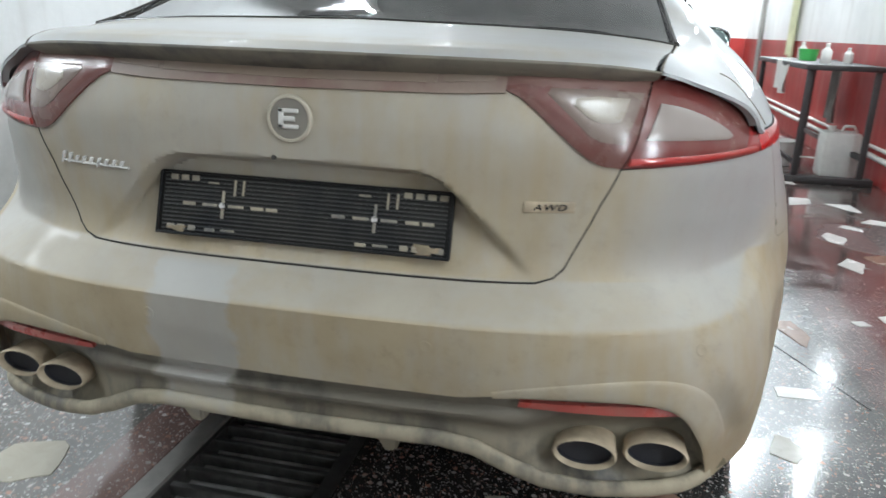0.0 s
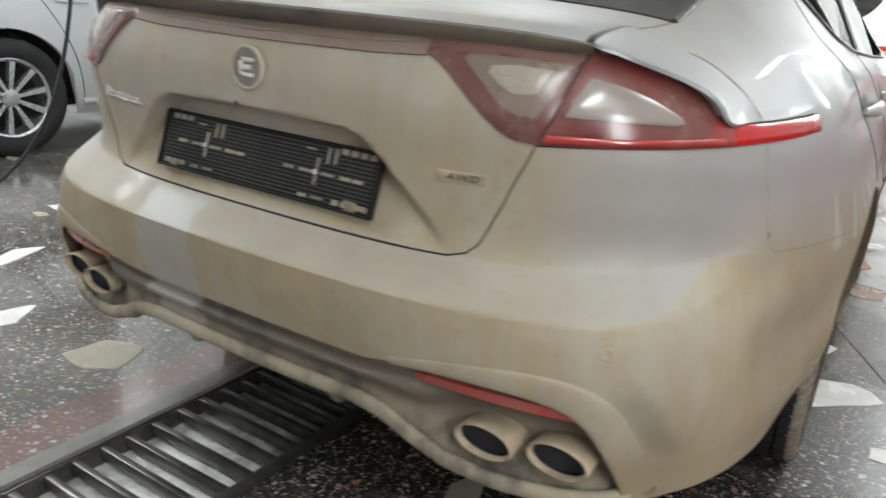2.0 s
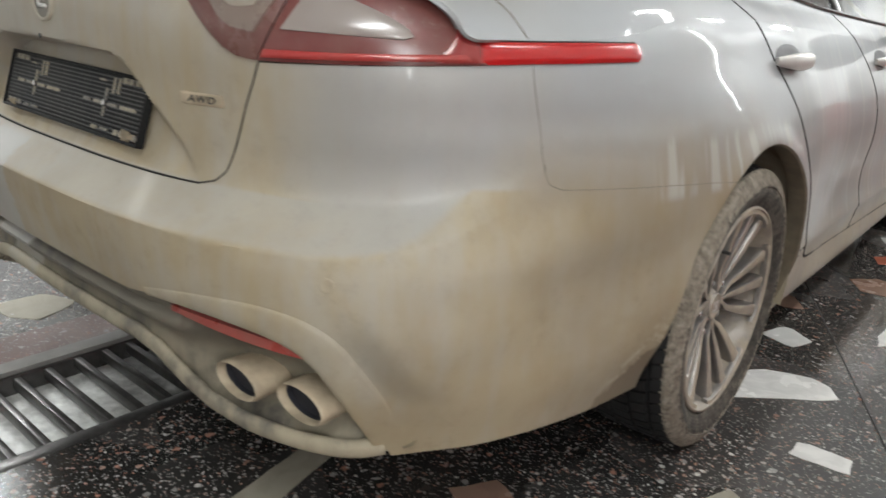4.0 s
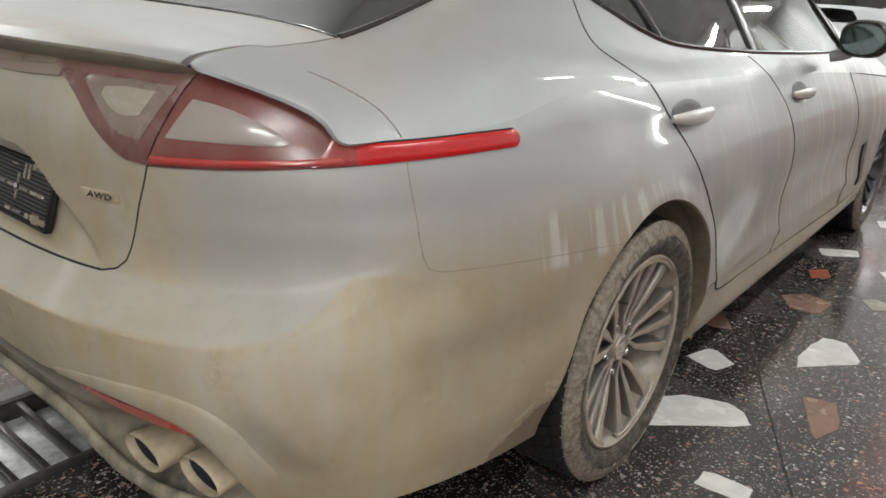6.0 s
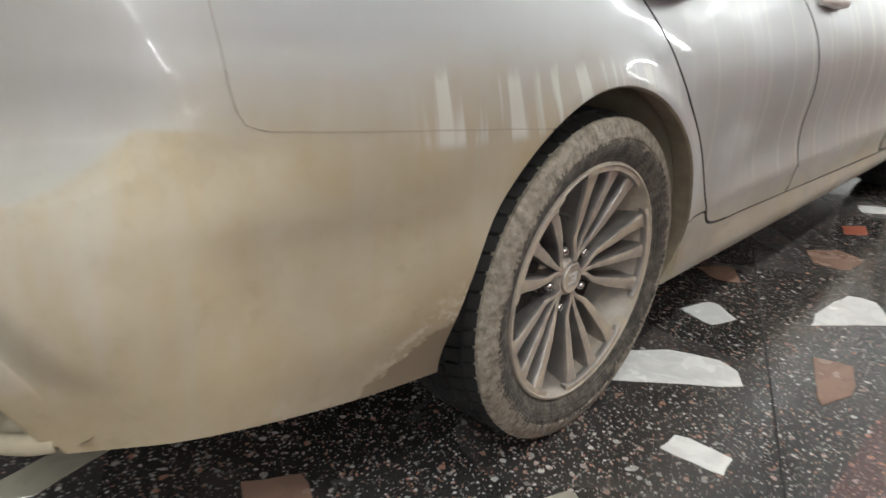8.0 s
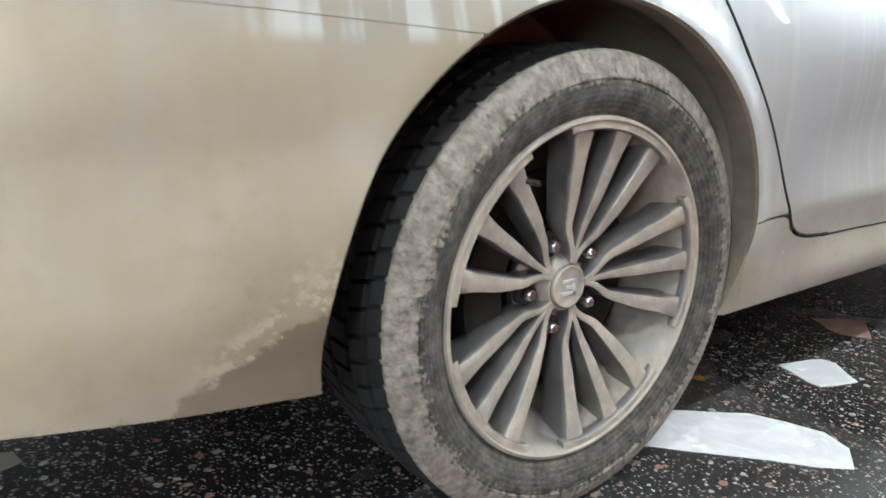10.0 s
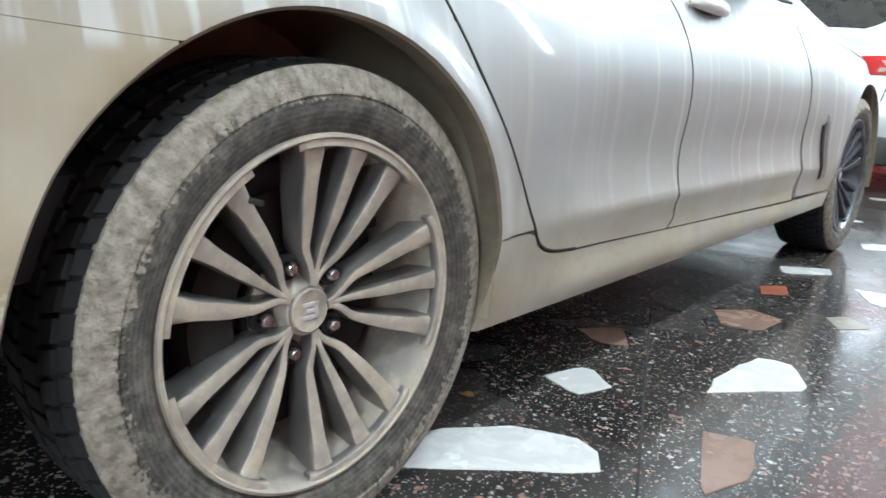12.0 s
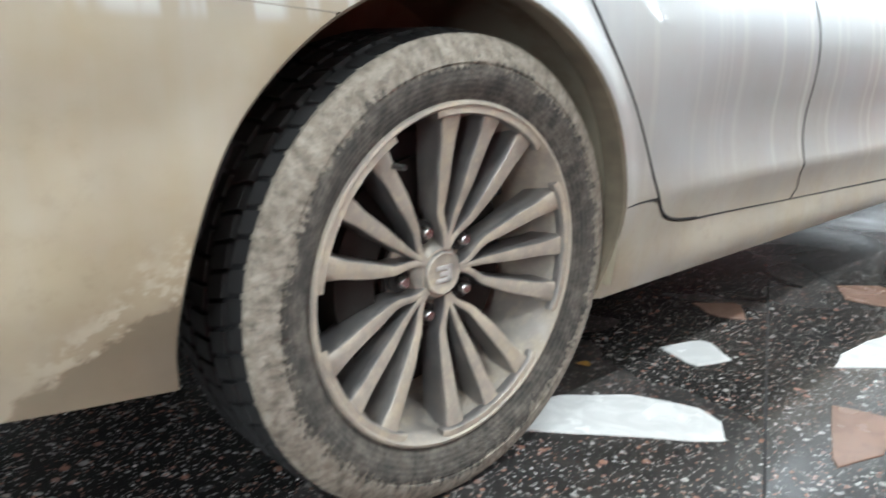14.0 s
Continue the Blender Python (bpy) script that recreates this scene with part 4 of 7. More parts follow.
for mi in (False, True):
    tl = new("tail_lamp")
    tl.parent = car
    tl["label"] = "dusty red tail lamp with pale lens and long stripe"
    kw = dict(mirror=mi, outward=INSIDE)
    sheet("lid_lens", skin(in_dom), lens_maroon, tl, "maroon lens on the lid", lift=0.004, crown=0.004, **kw)
    sheet("wing_lens", skin(out_dom), lens_red, tl, "red lens on the wing", lift=0.004, crown=0.0025, **kw)
    d = coons(tail_dom([(0.706, 0.858), (0.744, 0.8605)], 10), tail_dom([(0.712, 0.914), (0.731, 0.893)], 10), tail_dom([(0.706, 0.858), (0.716, 0.880), (0.712, 0.914)], 14, 1), tail_dom([(0.744, 0.8605), (0.731, 0.893)], 14))
    sheet("lens_end", skin(d), lens_end, tl, "bright red end of the lens", lift=0.0068, crown=0.002, **kw)
    d = coons(tail_dom([(0.395, 0.951), (0.43, 0.921), (0.468, 0.886), (0.512, 0.881)], 26, 1), tail_dom([(0.400, 0.958), (0.47, 0.957), (0.537, 0.953)], 26), tail_dom([(0.395, 0.951), (0.400, 0.958)], 12), tail_dom([(0.512, 0.881), (0.537, 0.953)], 12))
    sheet("clear_lens", skin(d), lens_clear, tl, "clear lens dulled by dust", lift=0.0085, crown=0.002, **kw)
    d = coons(tail_dom([(0.435, 0.934), (0.455, 0.918), (0.478, 0.908), (0.505, 0.912)], 16, 1), tail_dom([(0.437, 0.944), (0.47, 0.947), (0.515, 0.944)], 16), tail_dom([(0.435, 0.934), (0.437, 0.944)], 8), tail_dom([(0.505, 0.912), (0.515, 0.944)], 8))
    sheet("bulb_window", skin(d), lens_bulb, tl, "pale bulb window", lift=0.0112, crown=0.001, **kw)
    d = coons(tail_dom([(0.546, 0.887), (0.60, 0.886), (0.674, 0.884)], 26), tail_dom([(0.563, 0.939), (0.60, 0.932), (0.642, 0.916), (0.676, 0.897), (0.683, 0.888)], 26, 1), tail_dom([(0.546, 0.887), (0.563, 0.939)], 12), tail_dom([(0.674, 0.884), (0.683, 0.888)], 12))
    sheet("clear_lens", skin(d), lens_wing_sheen, tl, "clear lens dulled by dust", lift=0.0085, crown=0.002, **kw)
    d = coons(tail_dom([(0.523, 0.851), (0.62, 0.855), (0.735, 0.862)], 26), tail_dom([(0.526, 0.862), (0.62, 0.864), (0.730, 0.870)], 26), tail_dom([(0.523, 0.851), (0.526, 0.862)], 6), tail_dom([(0.735, 0.862), (0.730, 0.870)], 6))
    sheet("light_bar", skin(d), lens_bar, tl, "brighter red light bar", lift=0.0085, crown=0.002, **kw)
    st_b = tail_dom([(0.738, 0.858), (0.40, 0.862, 1), (0.50, 0.864, 1), (0.618, 0.866, 1)], 40)
    st_t = tail_dom([(0.735, 0.888), (0.40, 0.890, 1), (0.50, 0.892, 1), (0.622, 0.893, 1)], 40)
    end = tail_dom([(0.618, 0.866, 1), (0.630, 0.872, 1), (0.632, 0.886, 1), (0.622, 0.893, 1)], 8, 1)
    end[0], end[-1] = st_b[-1], st_t[-1]
    sheet("side_stripe", skin(coons(st_b, st_t, poly([st_b[0], st_t[0]], 8), end)), lens_red_clean, tl, "bright red side stripe", lift=0.003, crown=0.004, **kw)
    # thin black tube paints the shadow gap along the stripe's top
    tube("stripe_gasket", skin(st_t + (0, 0.0012)), 0.0022, seam_and_shade_dark, tl, "dark line painting the shadow gap over the stripe", up=(1, 0, 0), n=6, mirror=mi)

# --- spoiler lip and deck
e_y = np.r_[np.linspace(0.060, 0.066, 14), np.linspace(0.068, 0.292, 40)]
e_x, e_z = belt_x(e_y), belt_z(e_y)
hang = np.clip(0.060 * (1 - step(e_x, 0.60, 0.74)), 0.006, 1)
thick = 0.032 * (1 - step(e_x, 0.50, 0.62)) + 0.005
prof = []
for f_in, f_dn in ((0.0, 0.0), (-0.02, 0.10), (0.02, 0.22), (0.25, 0.55), (0.6, 0.85), (1.0, 1.0)):
    prof.append(np.stack([e_x * (1 - 0.02 * f_in), e_y + hang * f_in, e_z - thick * f_dn], 1))
on_lid = e_x <= 0.562
for mi in (False, True):
    sheet("wing_edge", np.stack(prof, 1)[~on_lid], paint, car, "silver edge of the wing over the lamp", mirror=mi, outward=(0, 0.6, 1.0), rim=0)
    sheet("spoiler_lip", np.stack(prof, 1)[on_lid], lip_mud_shade, lid, "mud-filmed spoiler lip with its underside shade in the dark colour", mirror=mi, outward=(0, 0.6, 1.0), rim=0)
dk = coons(np.stack([e_x, e_y], 1)[e_x <= 0.56], poly([(0, 0.405), (0.3, 0.412), (0.592, 0.425)], int((e_x <= 0.56).sum())), poly([(0, 0.060), (0, 0.405)], 26), poly([(e_x[e_x <= 0.56][-1], e_y[e_x <= 0.56][-1]), (0.575, 0.28), (0.592, 0.425)], 26))
both("deck", up_x(dk[..., 0], dk[..., 1]), paint, lid, "silver deck of the lid")
sp = poly([(0.562, 0.178), (0.578, 0.28), (0.597, 0.425)], 30)
seam(up_x(sp[:, 0], sp[:, 1]), np.array([0.25, 0, 0.97]) + 0 * sp[:, :1], car, 0.0010, material=seam_dust)

# --- rear quarter above and below the belt
E_X = spline([0.42, 0.8, 1.4, 2.0, 2.75, 3.2, 3.58], [0.597, 0.575, 0.53, 0.53, 0.52, 0.60, 0.70])
q_arch = arch(120.3, 58, 50)
q_bot = np.concatenate([tail_dom([(0.4185, 0.6942, 1), (0.4378, 0.6858, 1), (0.68, 0.6718, 1), (0.886, 0.6575, 1)], 30), np.stack([s_side(q_arch[:, 0], q_arch[:, 1]), q_arch[:, 1]], 1)])
q_top = tail_dom([(v, float(belt_z(v)), 1) for v in np.linspace(0.40, 1.14, 60)], len(q_bot))
q_left = tail_dom([(0.4185, 0.6942, 1), (0.4108, 0.7113, 1), (0.4048, 0.745, 1), (0.4008, 0.80, 1), (0.40, float(belt_z(0.40)), 1)], 44)
q_right = tail_dom([(1.268, 0.652, 1), (1.315, 0.715, 1), (1.27, 0.783, 1), (1.20, 0.861, 1), (1.14, float(belt_z(1.14)), 1)], 44)
q_left[0], q_left[-1], q_right[0], q_right[-1] = q_bot[0], q_top[0], q_bot[-1], q_top[-1]
quarter = new("rear_wing")
quarter.parent = car
both("wing_panel", skin(coons(q_bot, q_top, q_left, q_right)), paint, quarter, "silver rear wing splashed with mud", rim=0.003)
strip_a = arch(7.2, 58, 40)
strip_l = np.stack([s_side(strip_a[:, 0], strip_a[:, 1]), strip_a[:, 1]], 1)
strip_r = tail_dom([(1.546, 0.392, 1), (1.481, 0.50, 1), (1.362, 0.645, 1), (1.315, 0.715, 1)], 40)
both("wing_strip", skin(coons(strip_l, strip_r, poly([strip_l[0], strip_r[0]], 10), poly([strip_l[-1], strip_r[-1]], 10))), paint, quarter, "silver strip behind the wheel arch")


def up_patch(y0, y1, lo, hi, ny, na):
    """A grid of the upper body between two heights, each a function of y."""
    y = np.linspace(y0, y1, ny)
    a, b = lo(y), hi(y)
    rows = [up_z(y, a + (b - a) * k / (na - 1)) for k in range(na)]
    return np.stack(rows, 1)


def edge_height(y):
    return up_x(E_X(np.clip(y, 0.42, 3.58)), np.asarray(y, float))[..., 2]


def side_top(y):
    return np.where(y < 0.425, up_x(np.minimum(spline([0.176, 0.28, 0.425], [0.563, 0.579, 0.598])(y), belt_x(y) - 0.001), y)[..., 2], edge_height(np.maximum(y, 0.425)))


q_y = np.concatenate([np.linspace(0.18, 0.30, 22), np.linspace(0.31, 1.08, 46)])
sh = np.stack([up_z(q_y, belt_z(q_y) + (side_top(q_y) - belt_z(q_y)) * k / 24) for k in range(25)], 1)
even = (1 - step(q_y, 0.42, 0.66))[1:-1, None, None] * 0.5
for _ in range(500):
    sh[1:-1, 1:-1] += even * ((sh[:-2, 1:-1] + sh[2:, 1:-1] + sh[1:-1, :-2] + sh[1:-1, 2:]) / 4 - sh[1:-1, 1:-1])
both("shoulder", sh, paint, quarter, "silver shoulder and rear pillar", rim=0.006)
win_lo = spline([1.08, 1.154, 1.258, 1.384, 1.606, 2.156, 2.9, 3.25], [1.118, 1.085, 1.044, 1.015, 0.997, 0.972, 0.952, 0.945])
win_hi = spline([1.08, 1.2, 1.45, 1.8, 2.4, 2.85, 3.1, 3.25], [1.124, 1.19, 1.275, 1.330, 1.345, 1.290, 1.12, 0.955])
both("cab_waist", up_patch(1.08, 3.25, belt_z, lambda y: win_lo(y) - 0.004, 90, 12), paint, quarter, "silver waist under the windows", rim=0.004)
both("roof_rail", up_patch(1.08, 3.25, lambda y: win_hi(y) + 0.004, edge_height, 80, 10), paint, quarter, "silver roof rail", rim=0.004)

# --- windows
side_win = new("side_window")
side_win.parent = car
both("window_pane", up_patch(1.10, 3.2, lambda y: win_lo(y) + 0.002, lambda y: win_hi(y) - 0.002, 90, 14), glass_clear, side_win, "lightly tinted side glass", lift=-0.004, rim=0)
yy = np.linspace(1.085, 3.24, 90)
for mi in (False, True):
    tube("window_trim", up_z(yy, win_lo(yy)), 0.007, plastic_trim, side_win, "black window trim", up=(1, 0, 0.3), n=8, mirror=mi)
    tube("window_trim", up_z(yy, win_hi(yy)), 0.007, plastic_trim, side_win, "", up=(1, 0, 0.3), n=8, mirror=mi)
    for ya, yb, r in ((1.345, 1.27, 0.012), (2.04, 1.90, 0.030)):
        k = np.linspace(0, 1, 12)
        z0, z1 = float(win_lo(ya)), float(win_hi(yb))
        tube("window_pillar", up_z(ya + (yb - ya) * k, z0 + (z1 - z0) * k), r, plastic_trim, side_win, "black pillar trim", up=(1, 0, 0.3), n=8, ry=0.006, mirror=mi)


def across(y0, y1, ny, nx, f0=0.0):
    y = np.linspace(y0, y1, ny)
    k = np.linspace(-1, 1, nx)
    ex = E_X(np.clip(y, 0.42, 3.58)) - f0
    return np.stack([up_x(ex * q, y) for q in k], 1)


sheet("rear_window", across(0.43, 1.45, 50, 41, 0.004), glass_tint, car, "dark tinted rear window", lift=-0.003, rim=0, outward=INSIDE)
for f in (-1, 1):
    yb = np.linspace(0.43, 1.45, 40)
    e = up_x(E_X(yb), yb) * (f, 1, 1)
    tube("window_trim", e, 0.006, plastic_trim, car, "black glass edge", up=(0.5 * f, 0, 1), n=8)
xb = np.linspace(-0.597, 0.597, 50)
tube("window_trim", up_x(xb, 0.415 + 0.012 * (xb / 0.6) ** 2), 0.003, plastic_trim, car, "", up=(0, 0, 1), n=8)
sheet("roof", across(1.452, 2.76, 50, 41), paint, car, "silver roof panel", rim=0.004, outward=INSIDE)
sheet("windscreen", across(2.764, 3.56, 40, 41, 0.004), glass_tint, car, "tinted windscreen", lift=-0.003, rim=0, outward=INSIDE)
sheet("bonnet", np.stack([up_a(np.linspace(3.565, 4.80, 40), a) for a in np.linspace(0.0, 1, 20)], 1), paint, car, "silver bonnet", rim=0.004, outward=INSIDE)
sheet("bonnet", np.stack([up_a(np.linspace(3.565, 4.80, 40), a) for a in np.linspace(0.0, 1, 20)], 1), paint, car, "silver bonnet", rim=0.004, outward=INSIDE, mirror=True)
both("cowl_side", up_patch(3.25, 3.57, belt_z, lambda y: edge_height(y), 14, 8), paint, quarter, "silver cowl side", rim=0.004)

chrome_pale = plain("dust_filmed_chrome", (0.60, 0.585, 0.55), 0.35, 0.35)
# --- doors, front wing, sill, nose (on the flank skin)
DOOR_R = [(1.72, 0.333, 1), (1.65, 0.338, 1), (1.605, 0.347, 1), (1.573, 0.364, 1), (1.550, 0.393, 1), (1.484, 0.50, 1), (1.365, 0.645, 1), (1.274, 0.783, 1), (1.205, 0.861, 1), (1.146, 0.938, 1)]
DOOR_M = [(2.150, 0.320, 1), (2.185, 0.345, 1), (2.165, 0.366, 1), (2.172, 0.417, 1), (2.193, 0.533, 1), (2.203, 0.68, 1), (2.190, 0.76, 1), (2.160, 0.834, 1), (2.06, 0.916, 1)]
DOOR_F = [(3.16, 0.300, 1), (3.19, 0.45, 1), (3.20, 0.70, 1), (3.17, 0.868, 1)]
for nm, lft, rgt, lab in (("rear_door", DOOR_R, DOOR_M, "silver rear door with water streaks"), ("front_door", DOOR_M, DOOR_F, "silver front door with water streaks")):
    for mi in (False, True):
        dr = new(nm)
        dr.parent = car
        dr["label"] = lab
        L_, R_ = tail_dom(lft, 50, 1), tail_dom(rgt, 50, 1)
        lo_, hi_ = poly([L_[0], R_[0]], 40), np.stack([np.linspace(L_[-1, 0], R_[-1, 0], 40), np.zeros(40)], 1)
        hi_[:, 1] = belt_z(YC + (hi_[:, 0] - 1) * (YF - YC))
        L_[-1], R_[-1] = hi_[0], hi_[-1]
        if nm == "rear_door":
            lo_ = poly([L_[0], R_[0]], 40)
        sheet("door_skin", skin(coons(lo_, hi_, L_, R_)), paint, dr, "", mirror=mi, outward=INSIDE)
        hy0, hy1, hz = (1.20, 1.44, 0.862) if nm == "rear_door" else (2.25, 2.49, 0.842)
        ys = np.linspace(hy0, hy1, 24)
        p = on_flank(ys, hz + 0 * ys)
        bow = np.sin(np.linspace(0.12, np.pi - 0.12, 24)) ** 0.5
        p[:, 0] += 0.036 * bow - 0.006
        wide = np.clip(np.sin(np.linspace(0.25, np.pi - 0.25, 24)) ** 0.6, 0.3, 1)[:, None, None]
        vv, ff = sweep(p, ring(0.0195, 0.012, 12)[None] * wide, (1, 0, 0))
        vv, ff = (vv * (-1, 1, 1), [f[::-1] for f in ff]) if mi else (vv, ff)
        link_mesh("door_handle", vv, ff, chrome_pale, dr, "silver pull handle")
        # no recess here: the cup's shade is a dark disc on the skin
        cup = np.stack([on_flank(hy0 + 0.105 + 0.092 * np.cos(t), hz + 0.007 + 0.027 * np.sin(t)) for t in np.linspace(0, 2 * np.pi, 28, endpoint=False)])
        mid_p = on_flank(hy0 + 0.105, hz + 0.007)
        rings_ = [mid_p + (cup - mid_p) * f + (0.0015 * (f < 0.95), 0, 0) for f in (1.0, 0.93, 0.6, 0.25, 0.02)]
        vv = np.concatenate(rings_)
        ff = [(i * 28 + k, i * 28 + (k + 1) % 28, (i + 1) * 28 + (k + 1) % 28, (i + 1) * 28 + k) for i in range(4) for k in range(28)]
        link_mesh("handle_cup", vv * ((-1, 1, 1) if mi else (1, 1, 1)) + ((-0.001, 0, 0) if mi else (0.001, 0, 0)), ff, plain("dark_cup", (0.06, 0.058, 0.056), 0.5) if nm == "rear_door" and not mi else bpy.data.materials["dark_cup"], dr, "flat dark disc painting the shade of the hand cup")
for line in (DOOR_R, DOOR_M, DOOR_F):
    d = tail_dom(line, 60, 2)
    p = skin(d)
    seam(p, dom_out(d), car, 0.0026)
for line in ([(0.3999, 0.862, 1), (0.4006, 0.80, 1), (0.4046, 0.745, 1), (0.41055, 0.7112, 1), (0.41825, 0.6940, 1), (0.4376, 0.6856, 1), (0.68, 0.6716, 1), (0.887, 0.6571, 1)], [(1.44, 0.3895, 1), (1.552, 0.389, 1)], [(1.70, 0.3305, 1), (2.14, 0.3195, 1), (3.16, 0.2965, 1)]):
    d = tail_dom(line, 140, 0 if line[0][0] < 1 else 2)
    p = skin(d)
    seam(p, dom_out(d), car, 0.0007 if line[0][0] < 1 else 0.0014, material=seam_dust if line[0][0] < 1 else None)
# shut lines of the upper body
for ks in ([(1.146, 0.94), (1.075, 0.972), (1.007, 1.007), (0.995, 1.043), (1.03, 1.10)], [(2.06, 0.914), (2.01, 0.945), (1.94, 0.978)], [(0.402, 0.896), (0.398, 0.911), (0.383, 0.939), (0.339, 0.969), (0.307, 0.986)]):
    k = poly(ks, 30, 2)
    p = up_z(k[:, 0], np.maximum(k[:, 1], belt_z(k[:, 0]) + 0.003))
    seam(p, np.array([0.8, 0, 0.6]) + 0 * p, car, 0.0022 if ks[0][0] > 1 else 0.0008, material=None if ks[0][0] > 1 else seam_dust)
# sill
si_t, si_b = tail_dom([(1.434, 0.387, 1), (1.530, 0.387, 1), (1.550, 0.384, 1), (1.570, 0.359, 1), (1.603, 0.342, 1), (1.65, 0.333, 1), (1.72, 0.328, 1), (2.15, 0.317, 1), (3.16, 0.293, 1), (3.625, 0.29, 1)], 90), tail_dom([(1.418, 0.226, 1), (1.7, 0.227, 1), (3.3, 0.232, 1), (3.64, 0.232, 1)], 90)
a_s = arch(7.5, -18.4, 16)
si_l = np.stack([s_side(a_s[:, 0], a_s[:, 1]), a_s[:, 1]], 1)[::-1]
si_t[0], si_b[0] = si_l[-1], si_l[0]
both("sill", skin(coons(si_b, si_t, si_l, poly([si_b[-1], si_t[-1]], 16))), paint, quarter, "muddy side sill", rim=0.02)
# front wing round the front wheel, with its air slot
f_arch = arch(172, 55, 60, AXLE_F)
w_bot = np.concatenate([tail_dom([(3.20, 0.305, 1), (3.60, 0.30, 1)], 10), np.stack([s_side(f_arch[:, 0], f_arch[:, 1]), f_arch[:, 1]], 1)])
w_top = tail_dom([(3.18, 0.866, 1), (3.7, 0.83, 1), (4.30, 0.772, 1)], len(w_bot))
w_l, w_r = tail_dom([(3.20, 0.305, 1), (3.205, 0.70, 1), (3.18, 0.866, 1)], 40), poly([w_bot[-1], w_top[-1]], 40)
both("front_wing", skin(coons(w_bot, w_top, w_l, w_r)), paint, car, "silver front wing")
n_arch = arch(54, -8, 20, AXLE_F)
n_l = np.stack([s_side(n_arch[:, 0], n_arch[:, 1]), n_arch[:, 1]], 1)[::-1]
n_top = tail_dom([(4.30, 0.772, 1), (4.62, 0.70, 1)], 40)
n_top[:, 0] = np.linspace(n_top[0, 0], 3.0, 40)
n_top[:, 1] = np.linspace(0.772, 0.64, 40)
n_l = np.concatenate([n_l, poly([n_l[-1], n_top[0]], 6)[1:]])
n_bot = np.stack([np.linspace(n_l[0, 0], 3.0, 40), np.full(40, n_l[0, 1])], 1)
both("front_bumper", skin(coons(n_bot, n_top, n_l, poly([n_bot[-1], n_top[-1]], len(n_l)))), paint, car, "silver front bumper")
slot_y = [(3.42, 0.36), (3.395, 0.44), (3.37, 0.55)]
for mi in (False, True):
    k = poly(slot_y, 16, 1)
    p = on_flank(k[:, 0], k[:, 1])
    tube("air_slot", p, 0.020, plastic_trim, car, "black air slot behind the front wheel", up=(1, 0, 0), n=10, ry=0.006, mirror=mi)
    k = poly([(3.465, 0.36), (3.44, 0.45), (3.41, 0.56), (3.385, 0.572)], 20, 1)
    tube("slot_edge", on_flank(k[:, 0], k[:, 1]), 0.014, paint, car, "raised slot edge", up=(1, 0, 0), n=10, ry=0.010, mirror=mi)

# --- wheel wells, underbody, inside
for ya in (AXLE_R, AXLE_F):
    for mi in (-1, 1):
        a = np.radians(np.linspace(-14, 188, 40))
        tuck_x = 0.07 * step(a, 2.2, 3.0) * (ya == AXLE_R)
        pts = np.stack([np.stack([(xx - tuck_x) * mi, ya + ARCH_DY + (ARCH_R + g) * np.cos(a), ARCH_Z + (ARCH_R + g) * np.sin(a)], 1) for xx, g in ((0.925, -0.002), (0.90, 0.004), (0.86, 0.02), (0.62, 0.02), (0.58, -0.04), (0.56, -0.30))], 1)
        link_mesh("wheel_well", pts.reshape(-1, 3), grid_faces(40, 6), liner_mat, car, "muddy black wheel well liner")
for ya, a0, a1 in ((AXLE_R, -16, 191), (AXLE_F, -6, 174)):
    f_yz = arch(a0, a1, 64, ya)
    edge = on_flank(f_yz[:, 0], f_yz[:, 1])
    inner = arch(a0, a1, 64, ya, ARCH_R - 0.004)
    flange = np.stack([edge, np.stack([edge[:, 0] - 0.004, inner[:, 0], inner[:, 1]], 1), np.stack([edge[:, 0] - 0.022, inner[:, 0], inner[:, 1]], 1), edge - np.array([0.045, 0, 0])], 1)
    for f in (1, -1):
        link_mesh("arch_flange", (flange * (f, 1, 1)).reshape(-1, 3), grid_faces(64, 4), flange_mud, car, "mud-coated flange of the wheel arch")
box("floor_pan", -0.56, 0.56, 0.35, 4.5, 0.235, 0.33, plastic_black, car, "dark underbody", 0.02)
box("floor_pan", -0.84, 0.84, 1.50, 3.6, 0.245, 0.33, plastic_black, car, "", 0.02)
box("rear_floor", -0.80, 0.80, 0.32, 0.70, 0.36, 0.50, plastic_black, car, "dark spare-wheel floor", 0.03)
box("silencer", -0.50, 0.50, 0.30, 0.60, 0.26, 0.37, shaded_steel, car, "steel silencer box", 0.04)
box("cabin_floor", -0.80, 0.80, 0.55, 3.5, 0.40, 0.52, interior_dark, car, "", 0.02)
box("parcel_shelf", -0.60, 0.60, 0.46, 1.15, 0.93, 0.96, interior_dark, car, "dark parcel shelf", 0.01)


def seat(x, y):
    bm = box_into(bmesh.new(), x - 0.26, x + 0.26, y - 0.05, y + 0.48, 0.52, 0.70, 0.05)
    box_into(bm, x - 0.25, x + 0.25, -0.06, 0.06, 0.0, 0.62, 0.05, Matrix.Translation((0, y, 0.62)) @ Matrix.Rotation(radians(14), 4, "X"))
    box_into(bm, x - 0.13, x + 0.13, -0.05, 0.05, 0.66, 0.84, 0.045, Matrix.Translation((0, y, 0.58)) @ Matrix.Rotation(radians(14), 4, "X"))
    part("car_seat", bm, interior_dark, car, "dark cloth seat")


for sx, sy in ((-0.38, 1.45), (0.38, 1.45), (-0.38, 2.3), (0.38, 2.3)):
    seat(sx, sy)
